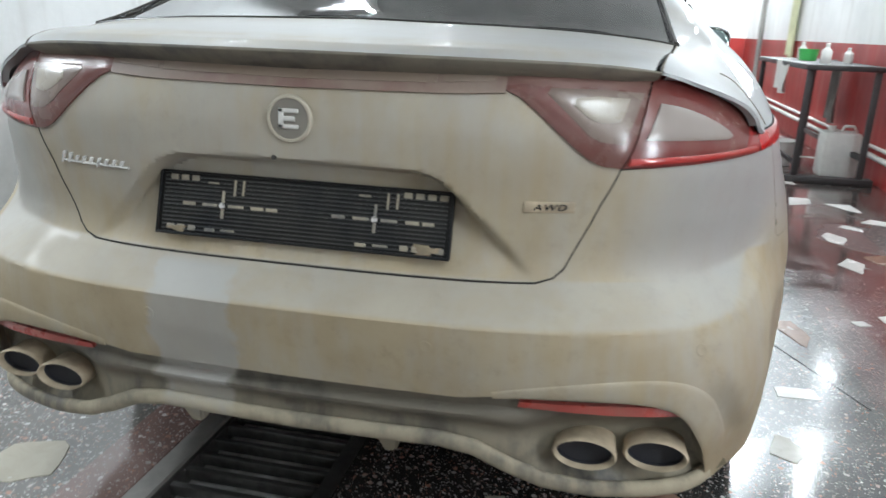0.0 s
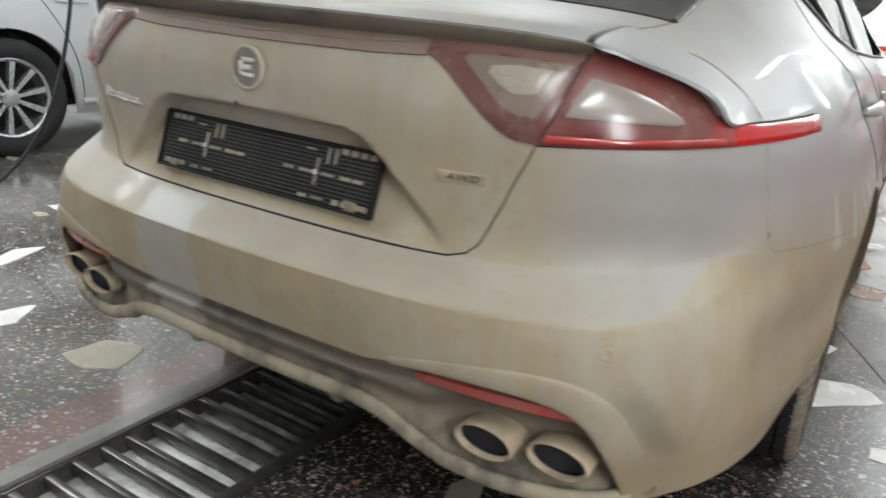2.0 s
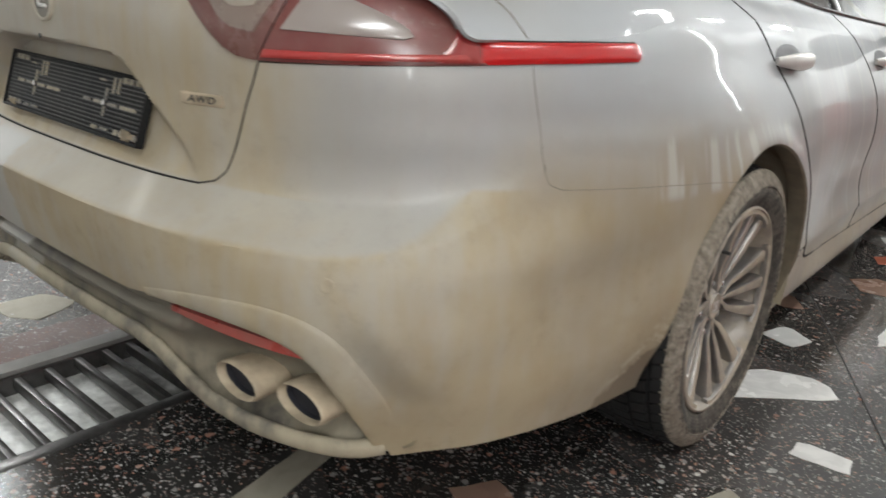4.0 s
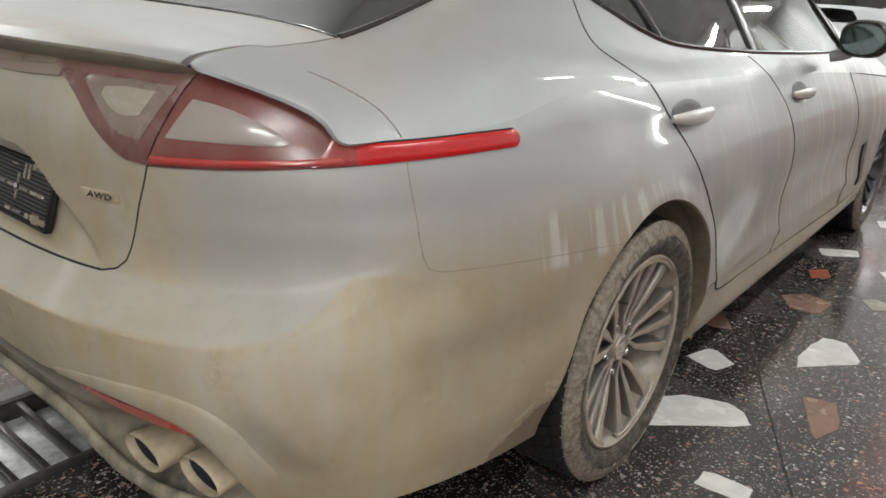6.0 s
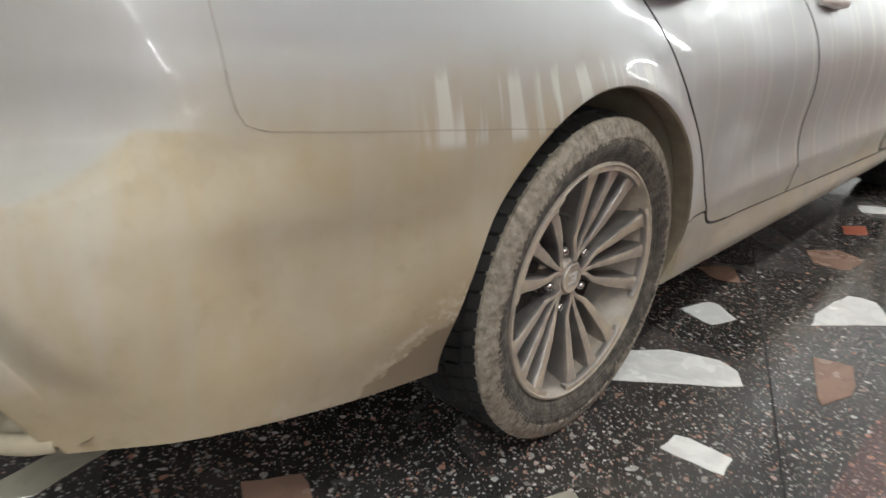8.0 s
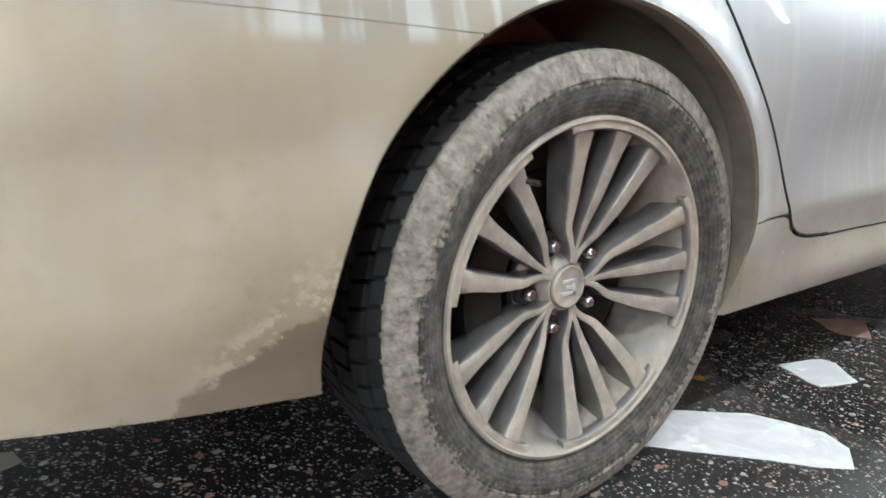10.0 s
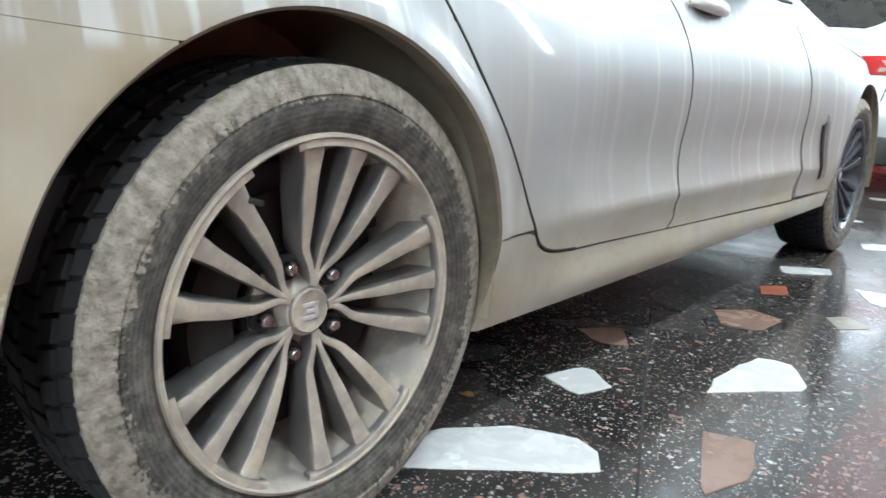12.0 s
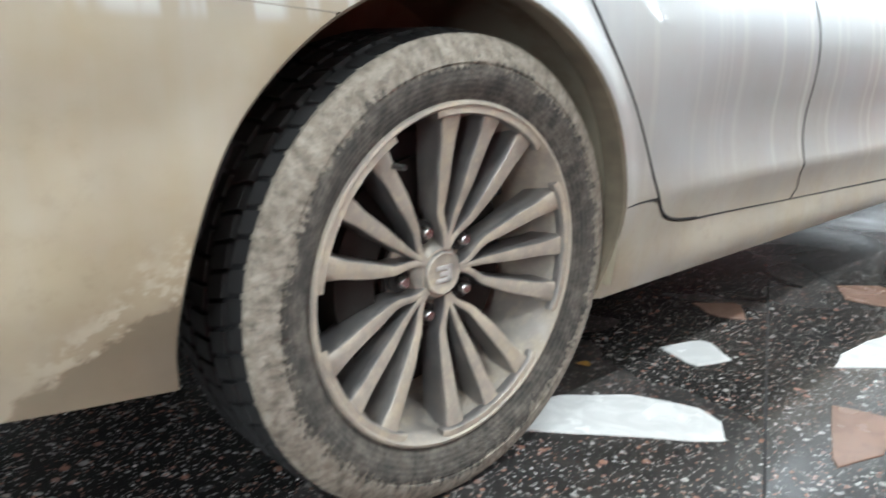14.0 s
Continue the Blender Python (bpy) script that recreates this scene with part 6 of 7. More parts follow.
def plain_car(name, label, m, length, half, height, belt, axles, r, tail_slope, lamp_z, hatch):
    """A closed car: flank and tail in one skin with wheel arches, cabin, glass, lamps, handles, wheels."""
    c = thing(name, label, "car", m=m)
    ff = np.linspace(0, np.pi / 2, 400)
    arc = np.r_[0, np.cumsum(np.hypot(np.diff(np.sin(ff) ** 0.6), np.diff(np.cos(ff) ** 0.6)))]
    arc /= arc[-1]
    wz = spline([0.15, 0.3, 0.55, 0.8, belt], [half - 0.05, half - 0.012, half, half - 0.02, half - 0.06])
    ty = spline([0.15, 0.35, 0.55, 0.62, belt], [0.12, 0.02, 0.0, 0.03, 0.03 + tail_slope])

    def sk(s, z):
        s, z = np.broadcast_arrays(np.asarray(s, float), np.asarray(z, float))
        w, y0 = wz(z), ty(z)
        f = np.interp(np.clip(s, 0, 1), arc, ff)
        g = np.interp(np.clip(3 - s, 0, 1), arc, ff)
        x = np.where(s > 2, w * np.sin(g) ** 0.7, np.where(s > 1, w, w * np.sin(f) ** 0.6))
        y = np.where(s > 2, length - 0.9 + 0.88 * np.cos(g) ** 0.7, np.where(s > 1, 0.75 + (s - 1) * (length - 1.65), 0.75 - (0.75 - y0) * np.cos(f) ** 0.6))
        return np.stack([x, y, z], -1)

    s = np.concatenate([np.linspace(0, 0.55, 18), np.linspace(0.56, 2.5, 220), np.linspace(2.52, 3, 14)])
    y = sk(s, 0.4)[:, 1]
    x_ = sk(s, 0.4)[:, 0]
    zl = np.where(s < 0.8, 0.26, 0.21)
    for ya in axles:
        d = np.clip((r + 0.055) ** 2 - (y - ya) ** 2, 0, None)
        zl = np.where((d > 0) & (x_ > half * 0.8), np.maximum(zl, r + np.sqrt(d)), zl)
    rows = [sk(s, zl + (belt - zl) * k) for k in np.linspace(0, 1, 26)]
    for mi in (False, True):
        sheet("body_side", np.stack(rows, 1), silver_other, c, "silver body side", mirror=mi, outward=(0, length / 2, 0.5), rim=0.03)
    hz = spline([0.0, 0.12, 0.5, 1.1, 1.8, 2.3, 3.0, length - 1.1, length - 0.1], hatch)

    def cab(yv, a):
        yv, a = np.broadcast_arrays(np.asarray(yv, float), np.asarray(a, float))
        bx = np.interp(yv, sk(s, belt)[:, 1], sk(s, belt)[:, 0])
        h = hz(yv) - belt
        tall = np.clip(h / 0.35, 0, 1)
        cx = (1 - tall) * spline(K, [1, 0.97, 0.90, 0.75, 0.42, 0])(a) + tall * spline(K, [1, 0.97, 0.94, 0.73, 0.5, 0])(a)
        ch = (1 - tall) * spline(K, [0, 0.5, 0.75, 0.9, 0.97, 1])(a) + tall * spline(K, [0, 0.03, 0.07, 0.86, 0.965, 1])(a)
        return np.stack([bx * cx, yv, belt + h * ch], -1)

    y0 = sk(0, belt)[1] + 0.002
    yy = np.concatenate([np.linspace(y0, 0.8, 30), np.linspace(0.82, length - 0.1, 60)])
    top = np.stack([cab(yy, a) for a in np.linspace(0, 1, 24)], 1)
    for mi in (False, True):
        sheet("body_top", top, silver_other, c, "silver roof and deck", mirror=mi, outward=(0, length / 2, 0.4), rim=0)
    yg = np.linspace(0.75, 3.0, 40)
    for mi in (False, True):
        sheet("side_glass", np.stack([cab(yg, a) for a in np.linspace(0.44, 0.575, 6)], 1), plastic_trim, c, "dark side glass", mirror=mi, outward=(0, length / 2, 0.4), lift=0.004, rim=0.004)
        for yh in (1.30, 2.25):
            p = sk(1 + (yh + np.linspace(0, 0.2, 12) - 0.75) / (length - 1.65), belt - 0.12) + np.array([0.022, 0, 0]) * np.sin(np.linspace(0.1, 3.04, 12))[:, None]
            tube("door_handle", p, 0.011, silver_other, c, "silver pull handle", up=(1, 0, 0), n=8, mirror=mi)
        for ys in ((axles[0] + r + 0.10, axles[0] + 0.12), (axles[0] + 1.15, axles[0] + 1.10)):
            k = np.linspace(0, 1, 20)
            yk = ys[0] + (ys[1] - ys[0]) * k ** 2
            p = sk(1 + (yk - 0.75) / (length - 1.65), 0.30 + (belt - 0.30) * k)
            tube("shut_line", p, 0.003, seam_and_shade_dark, c, up=(1, 0, 0), n=6, mirror=mi)
        p = sk(1 + (np.linspace(axles[0] + r + 0.09, axles[1] - r - 0.09, 40) - 0.75) / (length - 1.65), 0.285)
        tube("sill_strip", p, 0.022, silver_other, c, "", up=(1, 0, 0), n=8, mirror=mi)
        lw = coons(*[np.array(q) for q in (
            np.stack([np.linspace(0.30, 0.62, 20), np.full(20, lamp_z - 0.075)], 1), np.stack([np.linspace(0.23, 0.64, 20), np.linspace(lamp_z + 0.05, lamp_z + 0.075, 20)], 1),
            np.stack([np.linspace(0.30, 0.23, 8), np.linspace(lamp_z - 0.075, lamp_z + 0.05, 8)], 1), np.stack([np.linspace(0.62, 0.64, 8), np.linspace(lamp_z - 0.075, lamp_z + 0.075, 8)], 1))])
        tl = sheet("tail_lamp", sk(lw[..., 0], lw[..., 1]), lens_red_clean, c, "red tail lamp with pale band", mirror=mi, outward=(0, length / 2, 0.5), lift=0.008, crown=0.008)
        bw = coons(*[np.array(q) for q in (
            np.stack([np.linspace(0.36, 0.58, 12), np.full(12, lamp_z - 0.012)], 1), np.stack([np.linspace(0.34, 0.58, 12), np.full(12, lamp_z + 0.022)], 1),
            np.stack([np.linspace(0.36, 0.34, 4), np.linspace(lamp_z - 0.012, lamp_z + 0.022, 4)], 1), np.stack([np.full(4, 0.58), np.linspace(lamp_z - 0.012, lamp_z + 0.022, 4)], 1))])
        sheet("lamp_band", sk(bw[..., 0], bw[..., 1]), lens_bulb, c, "pale band of the lamp", mirror=mi, outward=(0, length / 2, 0.5), lift=0.018, crown=0.003)
        for q in range(5):
            s0 = 0.33 + 0.05 * q
            cw = coons(*[np.array(e) for e in (
                np.stack([np.linspace(s0, s0 + 0.028, 4), np.full(4, lamp_z - 0.056)], 1), np.stack([np.linspace(s0 + 0.006, s0 + 0.034, 4), np.full(4, lamp_z - 0.028)], 1),
                np.stack([np.linspace(s0, s0 + 0.006, 3), np.linspace(lamp_z - 0.056, lamp_z - 0.028, 3)], 1), np.stack([np.linspace(s0 + 0.028, s0 + 0.034, 3), np.linspace(lamp_z - 0.056, lamp_z - 0.028, 3)], 1))])
            sheet("lamp_cell", sk(cw[..., 0], cw[..., 1]), lens_bulb, c, "", mirror=mi, outward=(0, length / 2, 0.5), lift=0.018, crown=0.002)
        k = np.linspace(0, 1, 16)
        p = sk(0.42 - 0.06 * k, belt - 0.02 - 0.36 * k) * ((-1, 1, 1) if mi else (1, 1, 1))
        tube("shut_line", p, 0.004, seam_and_shade_dark, c, up=(0, -1, 0), n=6)
        for ya in axles:
            side = -1 if mi else 1
            plain_wheel(c, (half - 0.115) * side, ya, side, r)
            a = np.radians(np.linspace(-5, 185, 24))
            pts = np.stack([np.stack([np.full(24, xx * side), ya + (r + 0.06) * np.cos(a), r + (r + 0.06) * np.sin(a)], 1) for xx in (half - 0.02, half - 0.3)], 1)
            link_mesh("wheel_well", pts.reshape(-1, 3), grid_faces(24, 2), seam_and_shade_dark, c, "black wheel well")
    yg = np.linspace(y0 + 0.03, 0.62, 20)
    sheet("rear_window", np.stack([cab(yg, a) * (sg, 1, 1) for sg, a in [(-1, q) for q in np.linspace(0.62, 0.98, 12)] + [(1, q) for q in np.linspace(0.98, 0.62, 12)]], 1), plastic_trim, c, "dark rear window", outward=(0, length / 2, 0.4), lift=0.005, rim=0.004)
    box("rear_valance", -half + 0.2, half - 0.2, 0.02, 0.25, 0.20, 0.40, plastic_black, c, "black rear valance", 0.03)
    box("floor_pan", -half + 0.28, half - 0.28, 0.2, length - 0.4, 0.22, 0.4, plastic_black, c, "dark underbody", 0.02)
    return c


plain_car("parked_saloon", "silver saloon with bright alloy wheels beside a whitewashed wall", pose(-4.15, 0.42, 0), 4.6, 0.89, 1.47, 0.98, (1.0, 3.65), 0.325, 0.12, 0.86, [0.985, 1.02, 1.08, 1.30, 1.45, 1.47, 1.40, 1.0, 0.85])
plain_car("parked_suv", "silver hatchback with red tail lamps parked ahead on wet floor", pose(-0.05, 6.45, 0), 4.5, 0.92, 1.62, 1.02, (0.85, 3.5), 0.35, 0.10, 0.90, [1.03, 1.12, 1.45, 1.58, 1.62, 1.62, 1.50, 1.12, 0.95])

# ---------------------------------------------------------------- the hall
TR_X0, TR_X1, TR_Y0, TR_Y1 = -0.445, -0.052, -3.2, 4.4


def slab(name, x0, x1, y0, y1, material, label, z1=0.0, z0=-0.25):
    ob = box(name, x0, x1, y0, y1, z0, z1, material)
    return tagged(ob, label, "floor", kind="structure")


floor = slab("floor", TR_X1, 1.358, ROOM_Y0, ROOM_Y1, terrazzo, "dark wet terrazzo floor with marble pieces")
slab("floor_red_band", 1.358, 1.95, ROOM_Y0, ROOM_Y1, terrazzo_red, "dark red wet terrazzo band")
slab("floor_wall_side", 1.95, ROOM_X1, ROOM_Y0, ROOM_Y1, terrazzo, "dark wet terrazzo along the wall")
slab("floor_border", -0.497, TR_X0, ROOM_Y0, ROOM_Y1, kerb_grey, "raised grey cement strip beside the drain", 0.008)
slab("floor_red_line", -0.509, -0.497, ROOM_Y0, ROOM_Y1, terrazzo_red, "thin dark red line beside the drain")
slab("floor_cement", -0.66, -0.509, ROOM_Y0, ROOM_Y1, cement_pink, "wet pinkish terrazzo band")
floor_left = slab("floor_left", ROOM_X0, -0.66, ROOM_Y0, ROOM_Y1, terrazzo_sheen, "dark terrazzo floor with marble pieces")
slab("floor_trench_end", TR_X0, TR_X1, TR_Y1, ROOM_Y1, terrazzo, "dark terrazzo past the drain")
slab("floor_trench_start", TR_X0, TR_X1, ROOM_Y0, TR_Y0, terrazzo, "dark terrazzo before the drain")
slab("trench_bed", TR_X0, TR_X1, TR_Y0, TR_Y1, trench_wet, "wet silt in the drain bed", -0.050)


def drain_grate():
    g = thing("drain_grate", "dark iron drain grate with wet flat bars", "grate")
    n = 108
    me = None
    for k in range(n):
        y = TR_Y0 + 0.035 + k * 0.0695
        if y > TR_Y1 - 0.03:
            break
        if me is None:
            ob = box("bar", TR_X0 + 0.012, TR_X1 - 0.022, -0.009, 0.009, -0.034, -0.004, iron, g, bevel=0.003)
            me = ob.data
        else:
            ob = new("bar", me)
            ob.parent = g
        ob.location = (0, y, random.uniform(-0.002, 0.002))
        ob.rotation_euler = (random.uniform(-0.05, 0.05), 0, random.uniform(-0.012, 0.012))
    box("side_rail", TR_X0, TR_X0 + 0.014, TR_Y0, TR_Y1, -0.06, -0.002, iron, g, bevel=0.004)
    box("side_rail", TR_X1 - 0.042, TR_X1, TR_Y0, TR_Y1, -0.06, 0.001, iron, g, bevel=0.004)


drain_grate()


def stone(kind, pts, parent=floor, proud=0.0022):
    """A flat piece of stone let into the floor, with worn edges."""
    ms = {"white": marble_white, "brown": marble_brown, "beige": marble_beige, "red": marble_red}
    pts = np.array(pts, float)
    k = poly(np.concatenate([pts, pts[:1]]), len(pts) * 3 + 1)[:-1]
    mid = k.mean(0)
    if ((k - mid)[0, 0] * (k - mid)[1, 1] - (k - mid)[0, 1] * (k - mid)[1, 0]) < 0:
        k = k[::-1]
    k = k + np.random.uniform(-0.003, 0.003, k.shape)
    n = len(k)
    rings_ = [np.c_[k, np.full(n, -0.01)], np.c_[k, np.full(n, proud - 0.0014)], np.c_[mid + (k - mid) * 0.985, np.full(n, proud)]]
    faces = [(i * n + j, i * n + (j + 1) % n, (i + 1) * n + (j + 1) % n, (i + 1) * n + j) for i in range(2) for j in range(n)] + [tuple(2 * n + j for j in range(n))]
    return link_mesh("stone_piece", np.concatenate(rings_), faces, ms[kind], parent, smooth=False)


stone("white", [(0.80, 1.28), (0.78, 1.45), (0.885, 1.582), (1.031, 1.645), (1.093, 1.549)])
stone("white", [(1.093, 2.029), (1.075, 2.12), (1.082, 2.24), (1.101, 2.349), (1.173, 2.366), (1.253, 2.22)])
stone("brown", [(1.157, 1.835), (1.244, 1.877), (1.291, 1.729), (1.242, 1.599)])
stone("white", [(0.79, 1.838), (0.822, 1.945), (0.86, 1.95), (0.932, 1.894), (0.896, 1.805)])
stone("brown", [(0.866, 2.658), (0.95, 2.76), (1.049, 2.73), (1.036, 2.567), (0.933, 2.545)])
stone("brown", [(0.681, 2.188), (0.756, 2.287), (0.836, 2.169), (0.763, 2.131)])
stone("red", [(0.871, 3.079), (0.936, 3.158), (0.973, 3.042), (0.905, 2.982)])
stone("white", [(0.825, 3.456), (0.975, 3.575), (1.007, 3.481), (0.871, 3.353)])
stone("beige", [(1.13, 2.863), (1.173, 2.929), (1.263, 2.858), (1.185, 2.771)])
stone("white", [(1.12, 3.322), (1.219, 3.334), (1.244, 3.14), (1.192, 3.154)])
stone("white", [(0.941, 4.267), (1.054, 4.377), (1.094, 4.243), (0.983, 4.135)])
stone("white", [(1.07, 1.185), (1.073, 1.262), (1.190, 1.265), (1.196, 1.190)])
stone("beige", [(0.325, 0.19), (0.275, 0.44), (0.335, 0.48), (0.405, 0.224)])
stone("beige", [(-0.905, 0.221), (-0.895, 0.357), (-0.762, 0.40), (-0.71, 0.267), (-0.793, 0.203)], floor_left)
stone("white", [(-1.704, 0.387), (-1.811, 0.588), (-1.761, 0.684), (-1.666, 0.456)], floor_left)
stone("white", [(-1.243, 0.125), (-1.297, 0.235), (-1.274, 0.372), (-1.176, 0.233)], floor_left)
stone("white", [(-2.268, 0.991), (-2.233, 1.155), (-2.179, 0.974)], floor_left)
stone("beige", [(0.985, 0.84), (1.02, 0.95), (1.05, 0.93), (1.085, 0.86), (1.04, 0.80)])
stone("brown", [(0.60, 0.52), (0.66, 0.62), (0.74, 0.58), (0.70, 0.47)])
stone("brown", [(0.10, -0.20), (0.16, -0.05), (0.26, -0.08), (0.22, -0.24)])


def scatter(parent, x0, x1, y0, y1, count, seed):
    """More pieces of broken marble, laid at random over the rest of the floor."""
    rng = random.Random(seed)
    placed = []
    while len(placed) < count:
        x, y = rng.uniform(x0, x1), rng.uniform(y0, y1)
        if any((x - a) ** 2 + (y - b) ** 2 < 0.11 for a, b in placed):
            continue
        placed.append((x, y))
        n, r, a0, st = rng.choice((4, 4, 5)), rng.uniform(0.06, 0.12), rng.uniform(0, 6.3), rng.uniform(0.5, 1.0)
        pts = [(x + r * math.cos(a0 + k * 6.28 / n + rng.uniform(-0.3, 0.3)), y + st * r * math.sin(a0 + k * 6.28 / n + rng.uniform(-0.3, 0.3))) for k in range(n)]
        stone(rng.choice(("white", "white", "white", "brown", "red", "beige")), pts, parent)


scatter(floor, 0.2, 1.25, 4.6, 11.0, 26, 3)
stone("white", [(1.70, 4.09), (1.74, 4.34), (1.88, 4.35), (1.85, 4.17)])
stone("white", [(1.94, 4.21), (2.10, 4.23), (2.11, 4.0), (2.06, 4.02)])
stone("white", [(1.85, 3.55), (1.90, 3.62), (1.98, 3.54), (1.965, 3.47)])
stone("white", [(2.02, 3.72), (2.10, 3.82), (2.20, 3.78), (2.14, 3.66)])
stone("white", [(1.70, 3.30), (1.75, 3.40), (1.83, 3.28), (1.77, 3.13), (1.715, 3.18)])
stone("white", [(1.64, 2.74), (1.72, 2.87), (1.775, 2.78), (1.715, 2.60)])
stone("brown", [(1.80, 2.92), (1.95, 3.0), (2.02, 2.86), (1.86, 2.78)])
stone("white", [(1.48, 1.93), (1.53, 1.955), (1.545, 1.905), (1.49, 1.885)])
stone("white", [(1.60, 2.02), (1.68, 2.06), (1.70, 1.97), (1.61, 1.95)])
scatter(floor, 1.45, 1.9, 4.9, 8.0, 7, 4)
scatter(floor, 2.0, 2.45, 4.5, 9.0, 6, 5)
scatter(floor_left, -5.5, -1.9, -0.6, 4.5, 34, 6)
scatter(floor_left, -1.6, -0.8, 0.8, 5.0, 9, 7)
# thin diagonal joint
link_mesh("floor_joint", [(0.712, 2.56, 0.0008), (0.716, 2.563, 0.0008), (1.330, 1.172, 0.0008), (1.326, 1.169, 0.0008)], [(0, 1, 2, 3)], seam_and_shade_dark, floor, smooth=False)


def wall(name, x0, x1, y0, y1, material, label, z0=0.0, z1=ROOM_H):
    return tagged(box(name, x0, x1, y0, y1, z0, z1, material), label, "wall", kind="structure")


wall("wall_east", ROOM_X1, ROOM_X1 + 0.2, ROOM_Y0, ROOM_Y1, wall_paint, "plaster wall painted red below and white above")
wall("wall_north", ROOM_X0, ROOM_X1 + 0.2, ROOM_Y1, ROOM_Y1 + 0.2, wall_paint, "far plaster wall painted red below and white above")
wall("wall_west", ROOM_X0 - 0.2, ROOM_X0, ROOM_Y0, ROOM_Y1, wall_white, "whitewashed plaster wall")
wall("wall_south", ROOM_X0, ROOM_X1 + 0.2, ROOM_Y0 - 0.2, ROOM_Y0, wall_white, "whitewashed plaster wall behind")
wall("wall_partition", -2.62, -2.32, 1.53, 4.9, wall_white, "whitewashed partition wall with grey foot")
tagged(box("ceiling", ROOM_X0, ROOM_X1 + 0.2, ROOM_Y0, ROOM_Y1, ROOM_H, ROOM_H + 0.2, ceiling_mat), "white ceiling", "ceiling", kind="structure")


def tube_lamp(x, y):
    f = thing("tube_lamp", "white ceiling lamp with a bright tube", "lamp", "tube lamps under the ceiling", m=pose(x, y, ROOM_H))
    box("lamp_tray", -0.09, 0.09, -0.65, 0.65, -0.06, 0.0, plastic_white, f, bevel=0.01)
    tube("tube", [(0, -0.6, -0.085), (0, 0.6, -0.085)], 0.016, lamp_glow, f, "glowing tube")


for lx, ly, lp in TUBES:
    tube_lamp(lx, ly)
# fixtures added around the unseen wall lights
for ly, lz, lp in ADDED_WALL_TUBES:
    f = thing("wall_lamp", "unseen upright wall lamp with a bright tube, added for flank light", "lamp", "tube lamps on the wall", m=pose(ROOM_X1, ly, lz, 90, 0, 0) @ pose(0, 0, 0, 0, 90, 0))
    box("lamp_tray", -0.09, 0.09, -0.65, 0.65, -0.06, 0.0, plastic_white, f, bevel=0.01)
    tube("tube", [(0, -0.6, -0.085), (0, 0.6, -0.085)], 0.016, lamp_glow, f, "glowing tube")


def wash_table():
    """The steel bench by the red wall, with bottles, tubs and cloths on it."""
    t = thing("work_table", "dark steel bench with a narrow top by the red wall", "table")
    box("table_top", 1.86, 2.40, 4.95, 6.9, 0.83, 0.87, steel_dark, t, "dark steel top", 0.006)
    for x, y in ((1.90, 5.0), (2.36, 5.0), (1.90, 6.85), (2.36, 6.85)):
        box("leg", x - 0.02, x + 0.02, y - 0.02, y + 0.02, 0.0, 0.84, steel_dark, t, bevel=0.003)
    box("foot_rail", 1.78, 2.45, 4.95, 5.05, 0.0, 0.05, steel_dark, t, bevel=0.005)
    box("stretcher", 2.34, 2.38, 5.0, 6.85, 0.18, 0.22, steel_dark, t, bevel=0.004)
    box("stretcher", 1.89, 1.92, 5.0, 6.85, 0.12, 0.15, steel_dark, t, bevel=0.004)


wash_table()


def bottle(name, label, x, y, z, r, h, material, cap):
    b = thing(name, label, "bottle", m=pose(x, y, z))
    lathe("bottle_body", [(0, r * 0.92), (0.006, r), (h * 0.62, r), (h * 0.76, r * 0.55), (h * 0.82, r * 0.35), (h * 0.84, r * 0.35), (h * 0.84, 0)], material, b, "", "z", 24)
    lathe("cap", [(h * 0.835, r * 0.42), (h * 0.98, r * 0.40), (h, r * 0.3), (h, 0)], cap, b, "", "z", 18)


bottle("spray_bottle", "white plastic spray bottle on a dark steel bench", 2.05, 5.25, 0.87, 0.038, 0.15, plastic_white, plastic_white)
bottle("spray_bottle", "white plastic spray bottle on a dark steel bench", 2.12, 6.35, 0.87, 0.038, 0.15, plastic_white, plastic_white)
bottle("spray_bottle", "small white plastic bottle on a bench", 2.30, 5.6, 0.87, 0.034, 0.12, plastic_white, plastic_white)
b = lathe("green_tub", [(0, 0.06), (0.004, 0.065), (0.09, 0.08), (0.095, 0.082), (0.095, 0.074), (0.01, 0.06), (0.008, 0.0)], plastic_green, None, "", "z", 28, Matrix.Translation((2.08, 5.95, 0.87)))
tagged(b, "green plastic tub standing on a steel bench", "tub")


def canister(x, y):
    c = thing("canister", "white plastic canister with a screw cap on the floor", "canister", m=pose(x, y, 0))
    box("canister_body", -0.14, 0.14, -0.11, 0.11, 0.0, 0.36, plastic_white, c, bevel=0.035)
    lathe("neck", [(0.35, 0.03), (0.40, 0.03), (0.40, 0.0)], plastic_white, c, "", "z", 18, Matrix.Translation((-0.07, 0, 0)))
    tube("carry_grip", [(0.0, 0, 0.355), (0.02, 0, 0.40), (0.09, 0, 0.40), (0.11, 0, 0.355)], 0.012, plastic_white, c, up=(0, 1, 0))


canister(2.28, 5.35)


def tub(x, y):
    c = thing("storage_tub", "translucent white plastic tub on wet floor", "tub", m=pose(x, y, 0))
    lathe("tub_shell", [(0.0, 0.11), (0.005, 0.125), (0.20, 0.15), (0.205, 0.158), (0.212, 0.158), (0.212, 0.146), (0.01, 0.118), (0.008, 0.0)], plastic_white, c, "", "z", 36)


tub(1.92, 5.80)


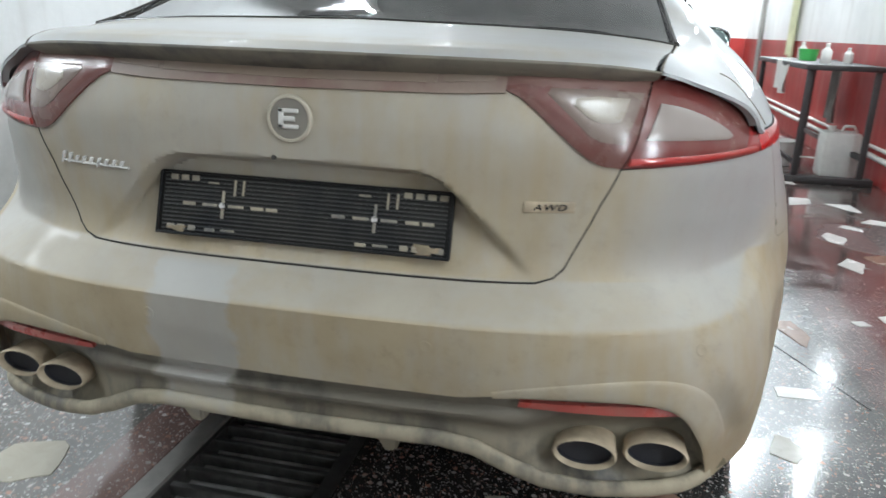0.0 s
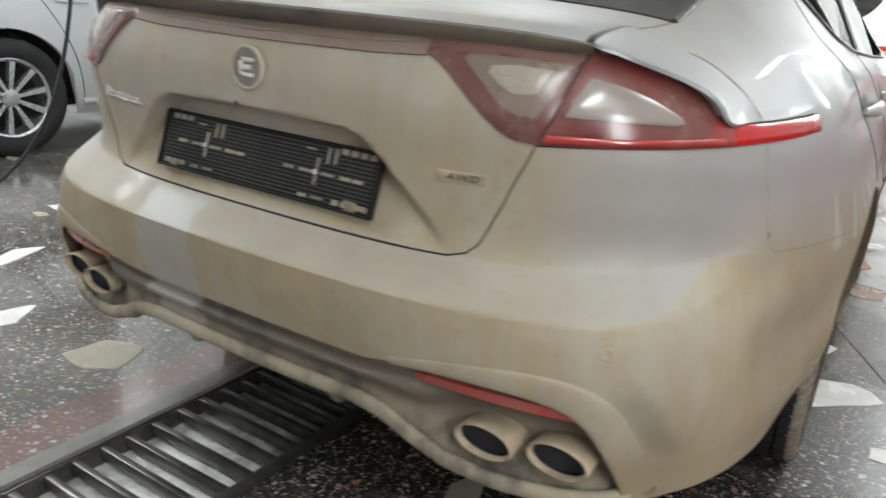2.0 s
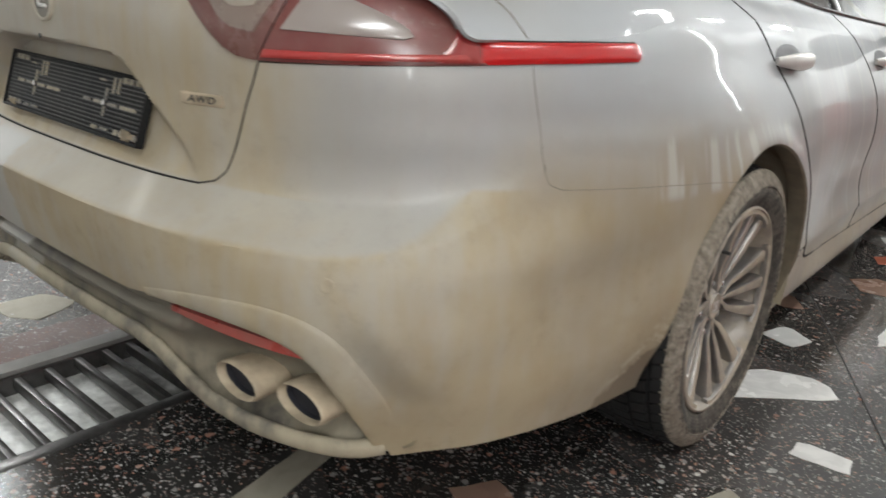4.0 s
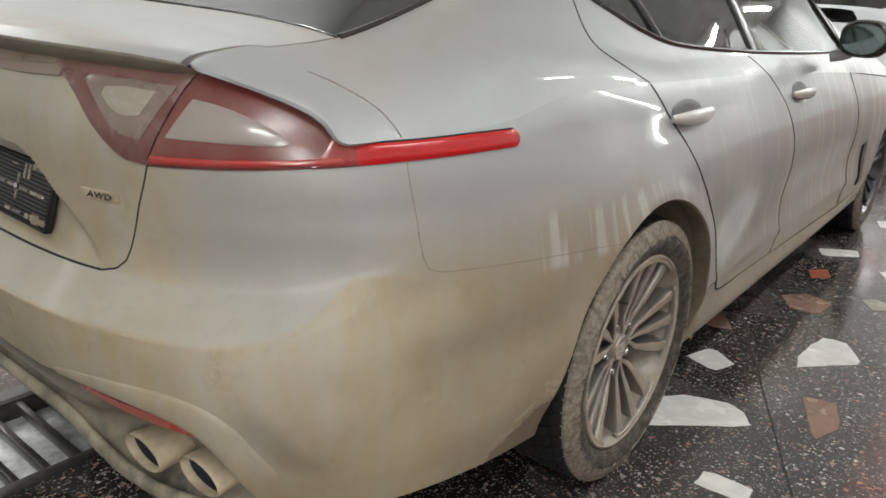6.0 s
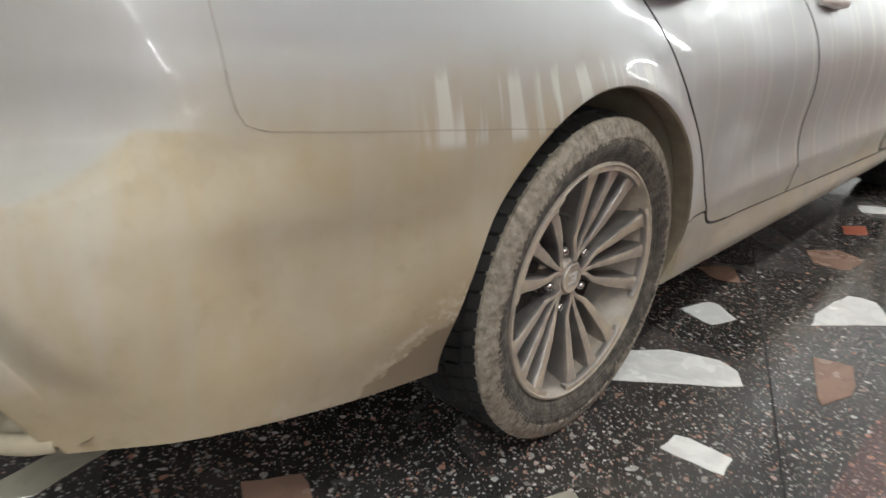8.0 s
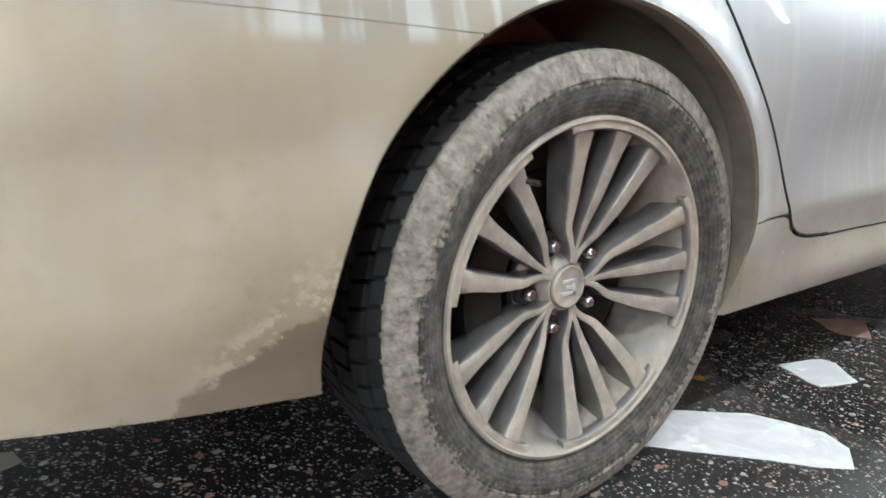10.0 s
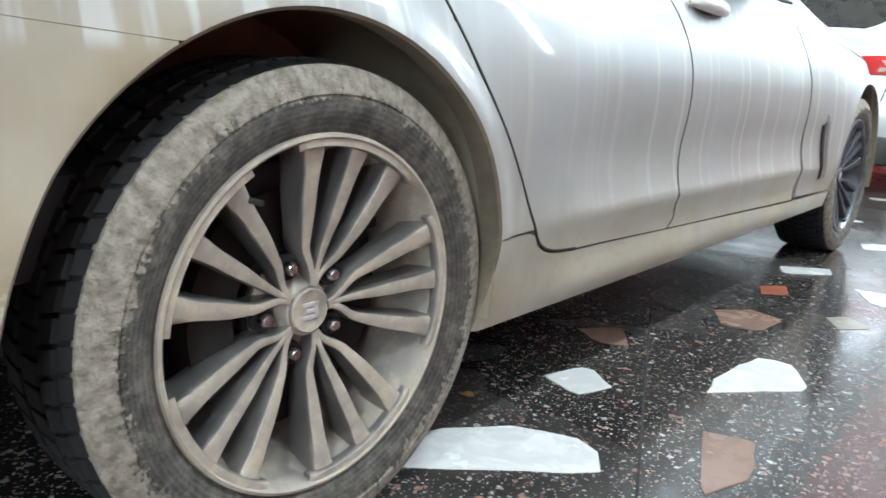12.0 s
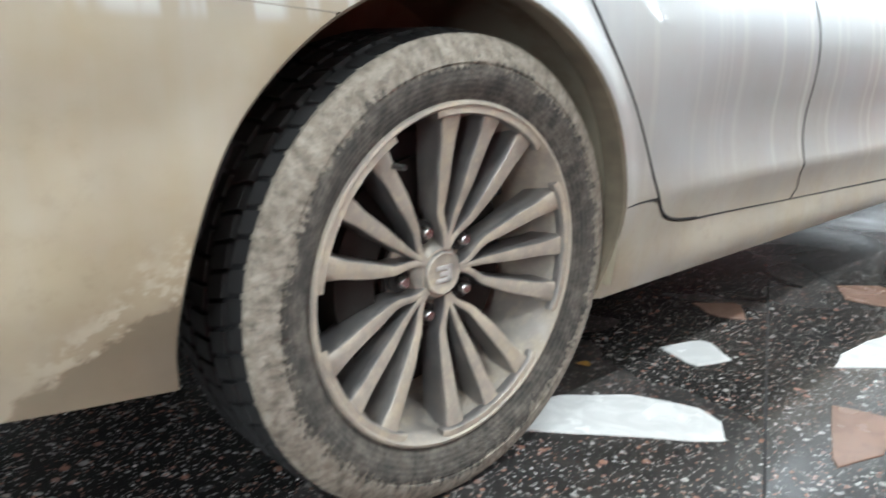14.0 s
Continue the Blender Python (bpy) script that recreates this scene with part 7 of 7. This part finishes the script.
def hung_cloth(name, label, x, y, z, w, h, material, m=None):
    """A cloth that hangs in soft folds."""
    u, v = np.meshgrid(np.linspace(0, 1, 24), np.linspace(0, 1, 16), indexing="ij")
    pts = np.stack([x - 0.012 - 0.018 * np.sin(u * 17 + 2 * v) * (0.3 + v), y + (u - 0.5) * w * (1 - 0.12 * v), z - v * h - 0.02 * np.sin(u * 6)], -1)
    ob = sheet(name, pts, material, None, "", outward=(10, y, z), rim=0.004)
    return tagged(ob, label, "cloth")


hung_cloth("hanging_cloth", "long yellowed cloth hanging on the wall", 2.48, 8.6, 1.75, 0.45, 0.9, cloth_yellow)
hung_cloth("hanging_cloth", "white rag hanging from the bench", 1.86, 5.75, 0.85, 0.5, 0.22, plastic_white)
hung_cloth("hanging_cloth", "grey towel hanging from the bench", 2.40, 6.2, 0.86, 0.35, 0.50, concrete)
for z, r in ((0.20, 0.022), (0.27, 0.014)):
    tagged(tube("wall_pipe", [(2.455, 0.5, z), (2.455, 11.9, z + 0.03)], r, pipe_white), "white painted pipe along the red wall", "pipe", kind="structure")
tagged(tube("riser_pipe", [(2.44, 10.4, 0.0), (2.44, 10.4, 3.28)], 0.035, concrete, up=(1, 0, 0)), "grey riser pipe in the corner of the hall", "pipe", kind="structure")


def radiator(x, y, z):
    r = thing("radiator", "white ribbed radiator on the red far wall", "radiator")
    for k in range(8):
        box("radiator_rib", x + k * 0.075, x + k * 0.075 + 0.06, y - 0.12, y - 0.03, z, z + 0.5, pipe_white, r, bevel=0.015)
    tube("radiator_pipe", [(x - 0.2, y - 0.06, z + 0.05), (x + 0.75, y - 0.06, z + 0.05)], 0.014, pipe_white, r)


radiator(1.55, ROOM_Y1, 0.32)


def hose():
    """The black hose that hangs from above and trails over the floor."""
    k = poly([(-2.05, 1.15, 3.25), (-2.02, 1.10, 2.0), (-2.0, 1.05, 1.1), (-2.02, 0.95, 0.55), (-2.12, 0.80, 0.22), (-2.30, 0.62, 0.05), (-2.6, 0.45, 0.014), (-3.2, 0.30, 0.013), (-3.9, 0.1, 0.013)], 90, 3)
    tagged(tube("wash_hose", k, 0.008, hose_rubber, up=(0.3, 1, 0.1)), "black rubber wash hose trailing onto wet floor", "hose")


hose()


def fallen_leaf(x, y):
    """A small curled dry leaf."""
    u, v = np.meshgrid(np.linspace(-1, 1, 12), np.linspace(-1, 1, 7), indexing="ij")
    wide = 0.011 * (1 - u ** 2) ** 0.6 + 0.0006
    pts = np.stack([x + 0.016 * u + 0.2 * wide * v, y + wide * v, 0.0012 + 0.006 * v ** 2 * (1 - u ** 2) + 0.003 * (u > 0) * u ** 2], -1)
    ob = sheet("fallen_leaf", pts, plain("dry_leaf", (0.42, 0.24, 0.05), 0.7, 0.0, 0.3, 90), None, "", outward=(x, y, -1), rim=0.0006)
    return tagged(ob, "small curled yellow leaf lying on wet terrazzo", "leaf")


fallen_leaf(0.742, 1.627)
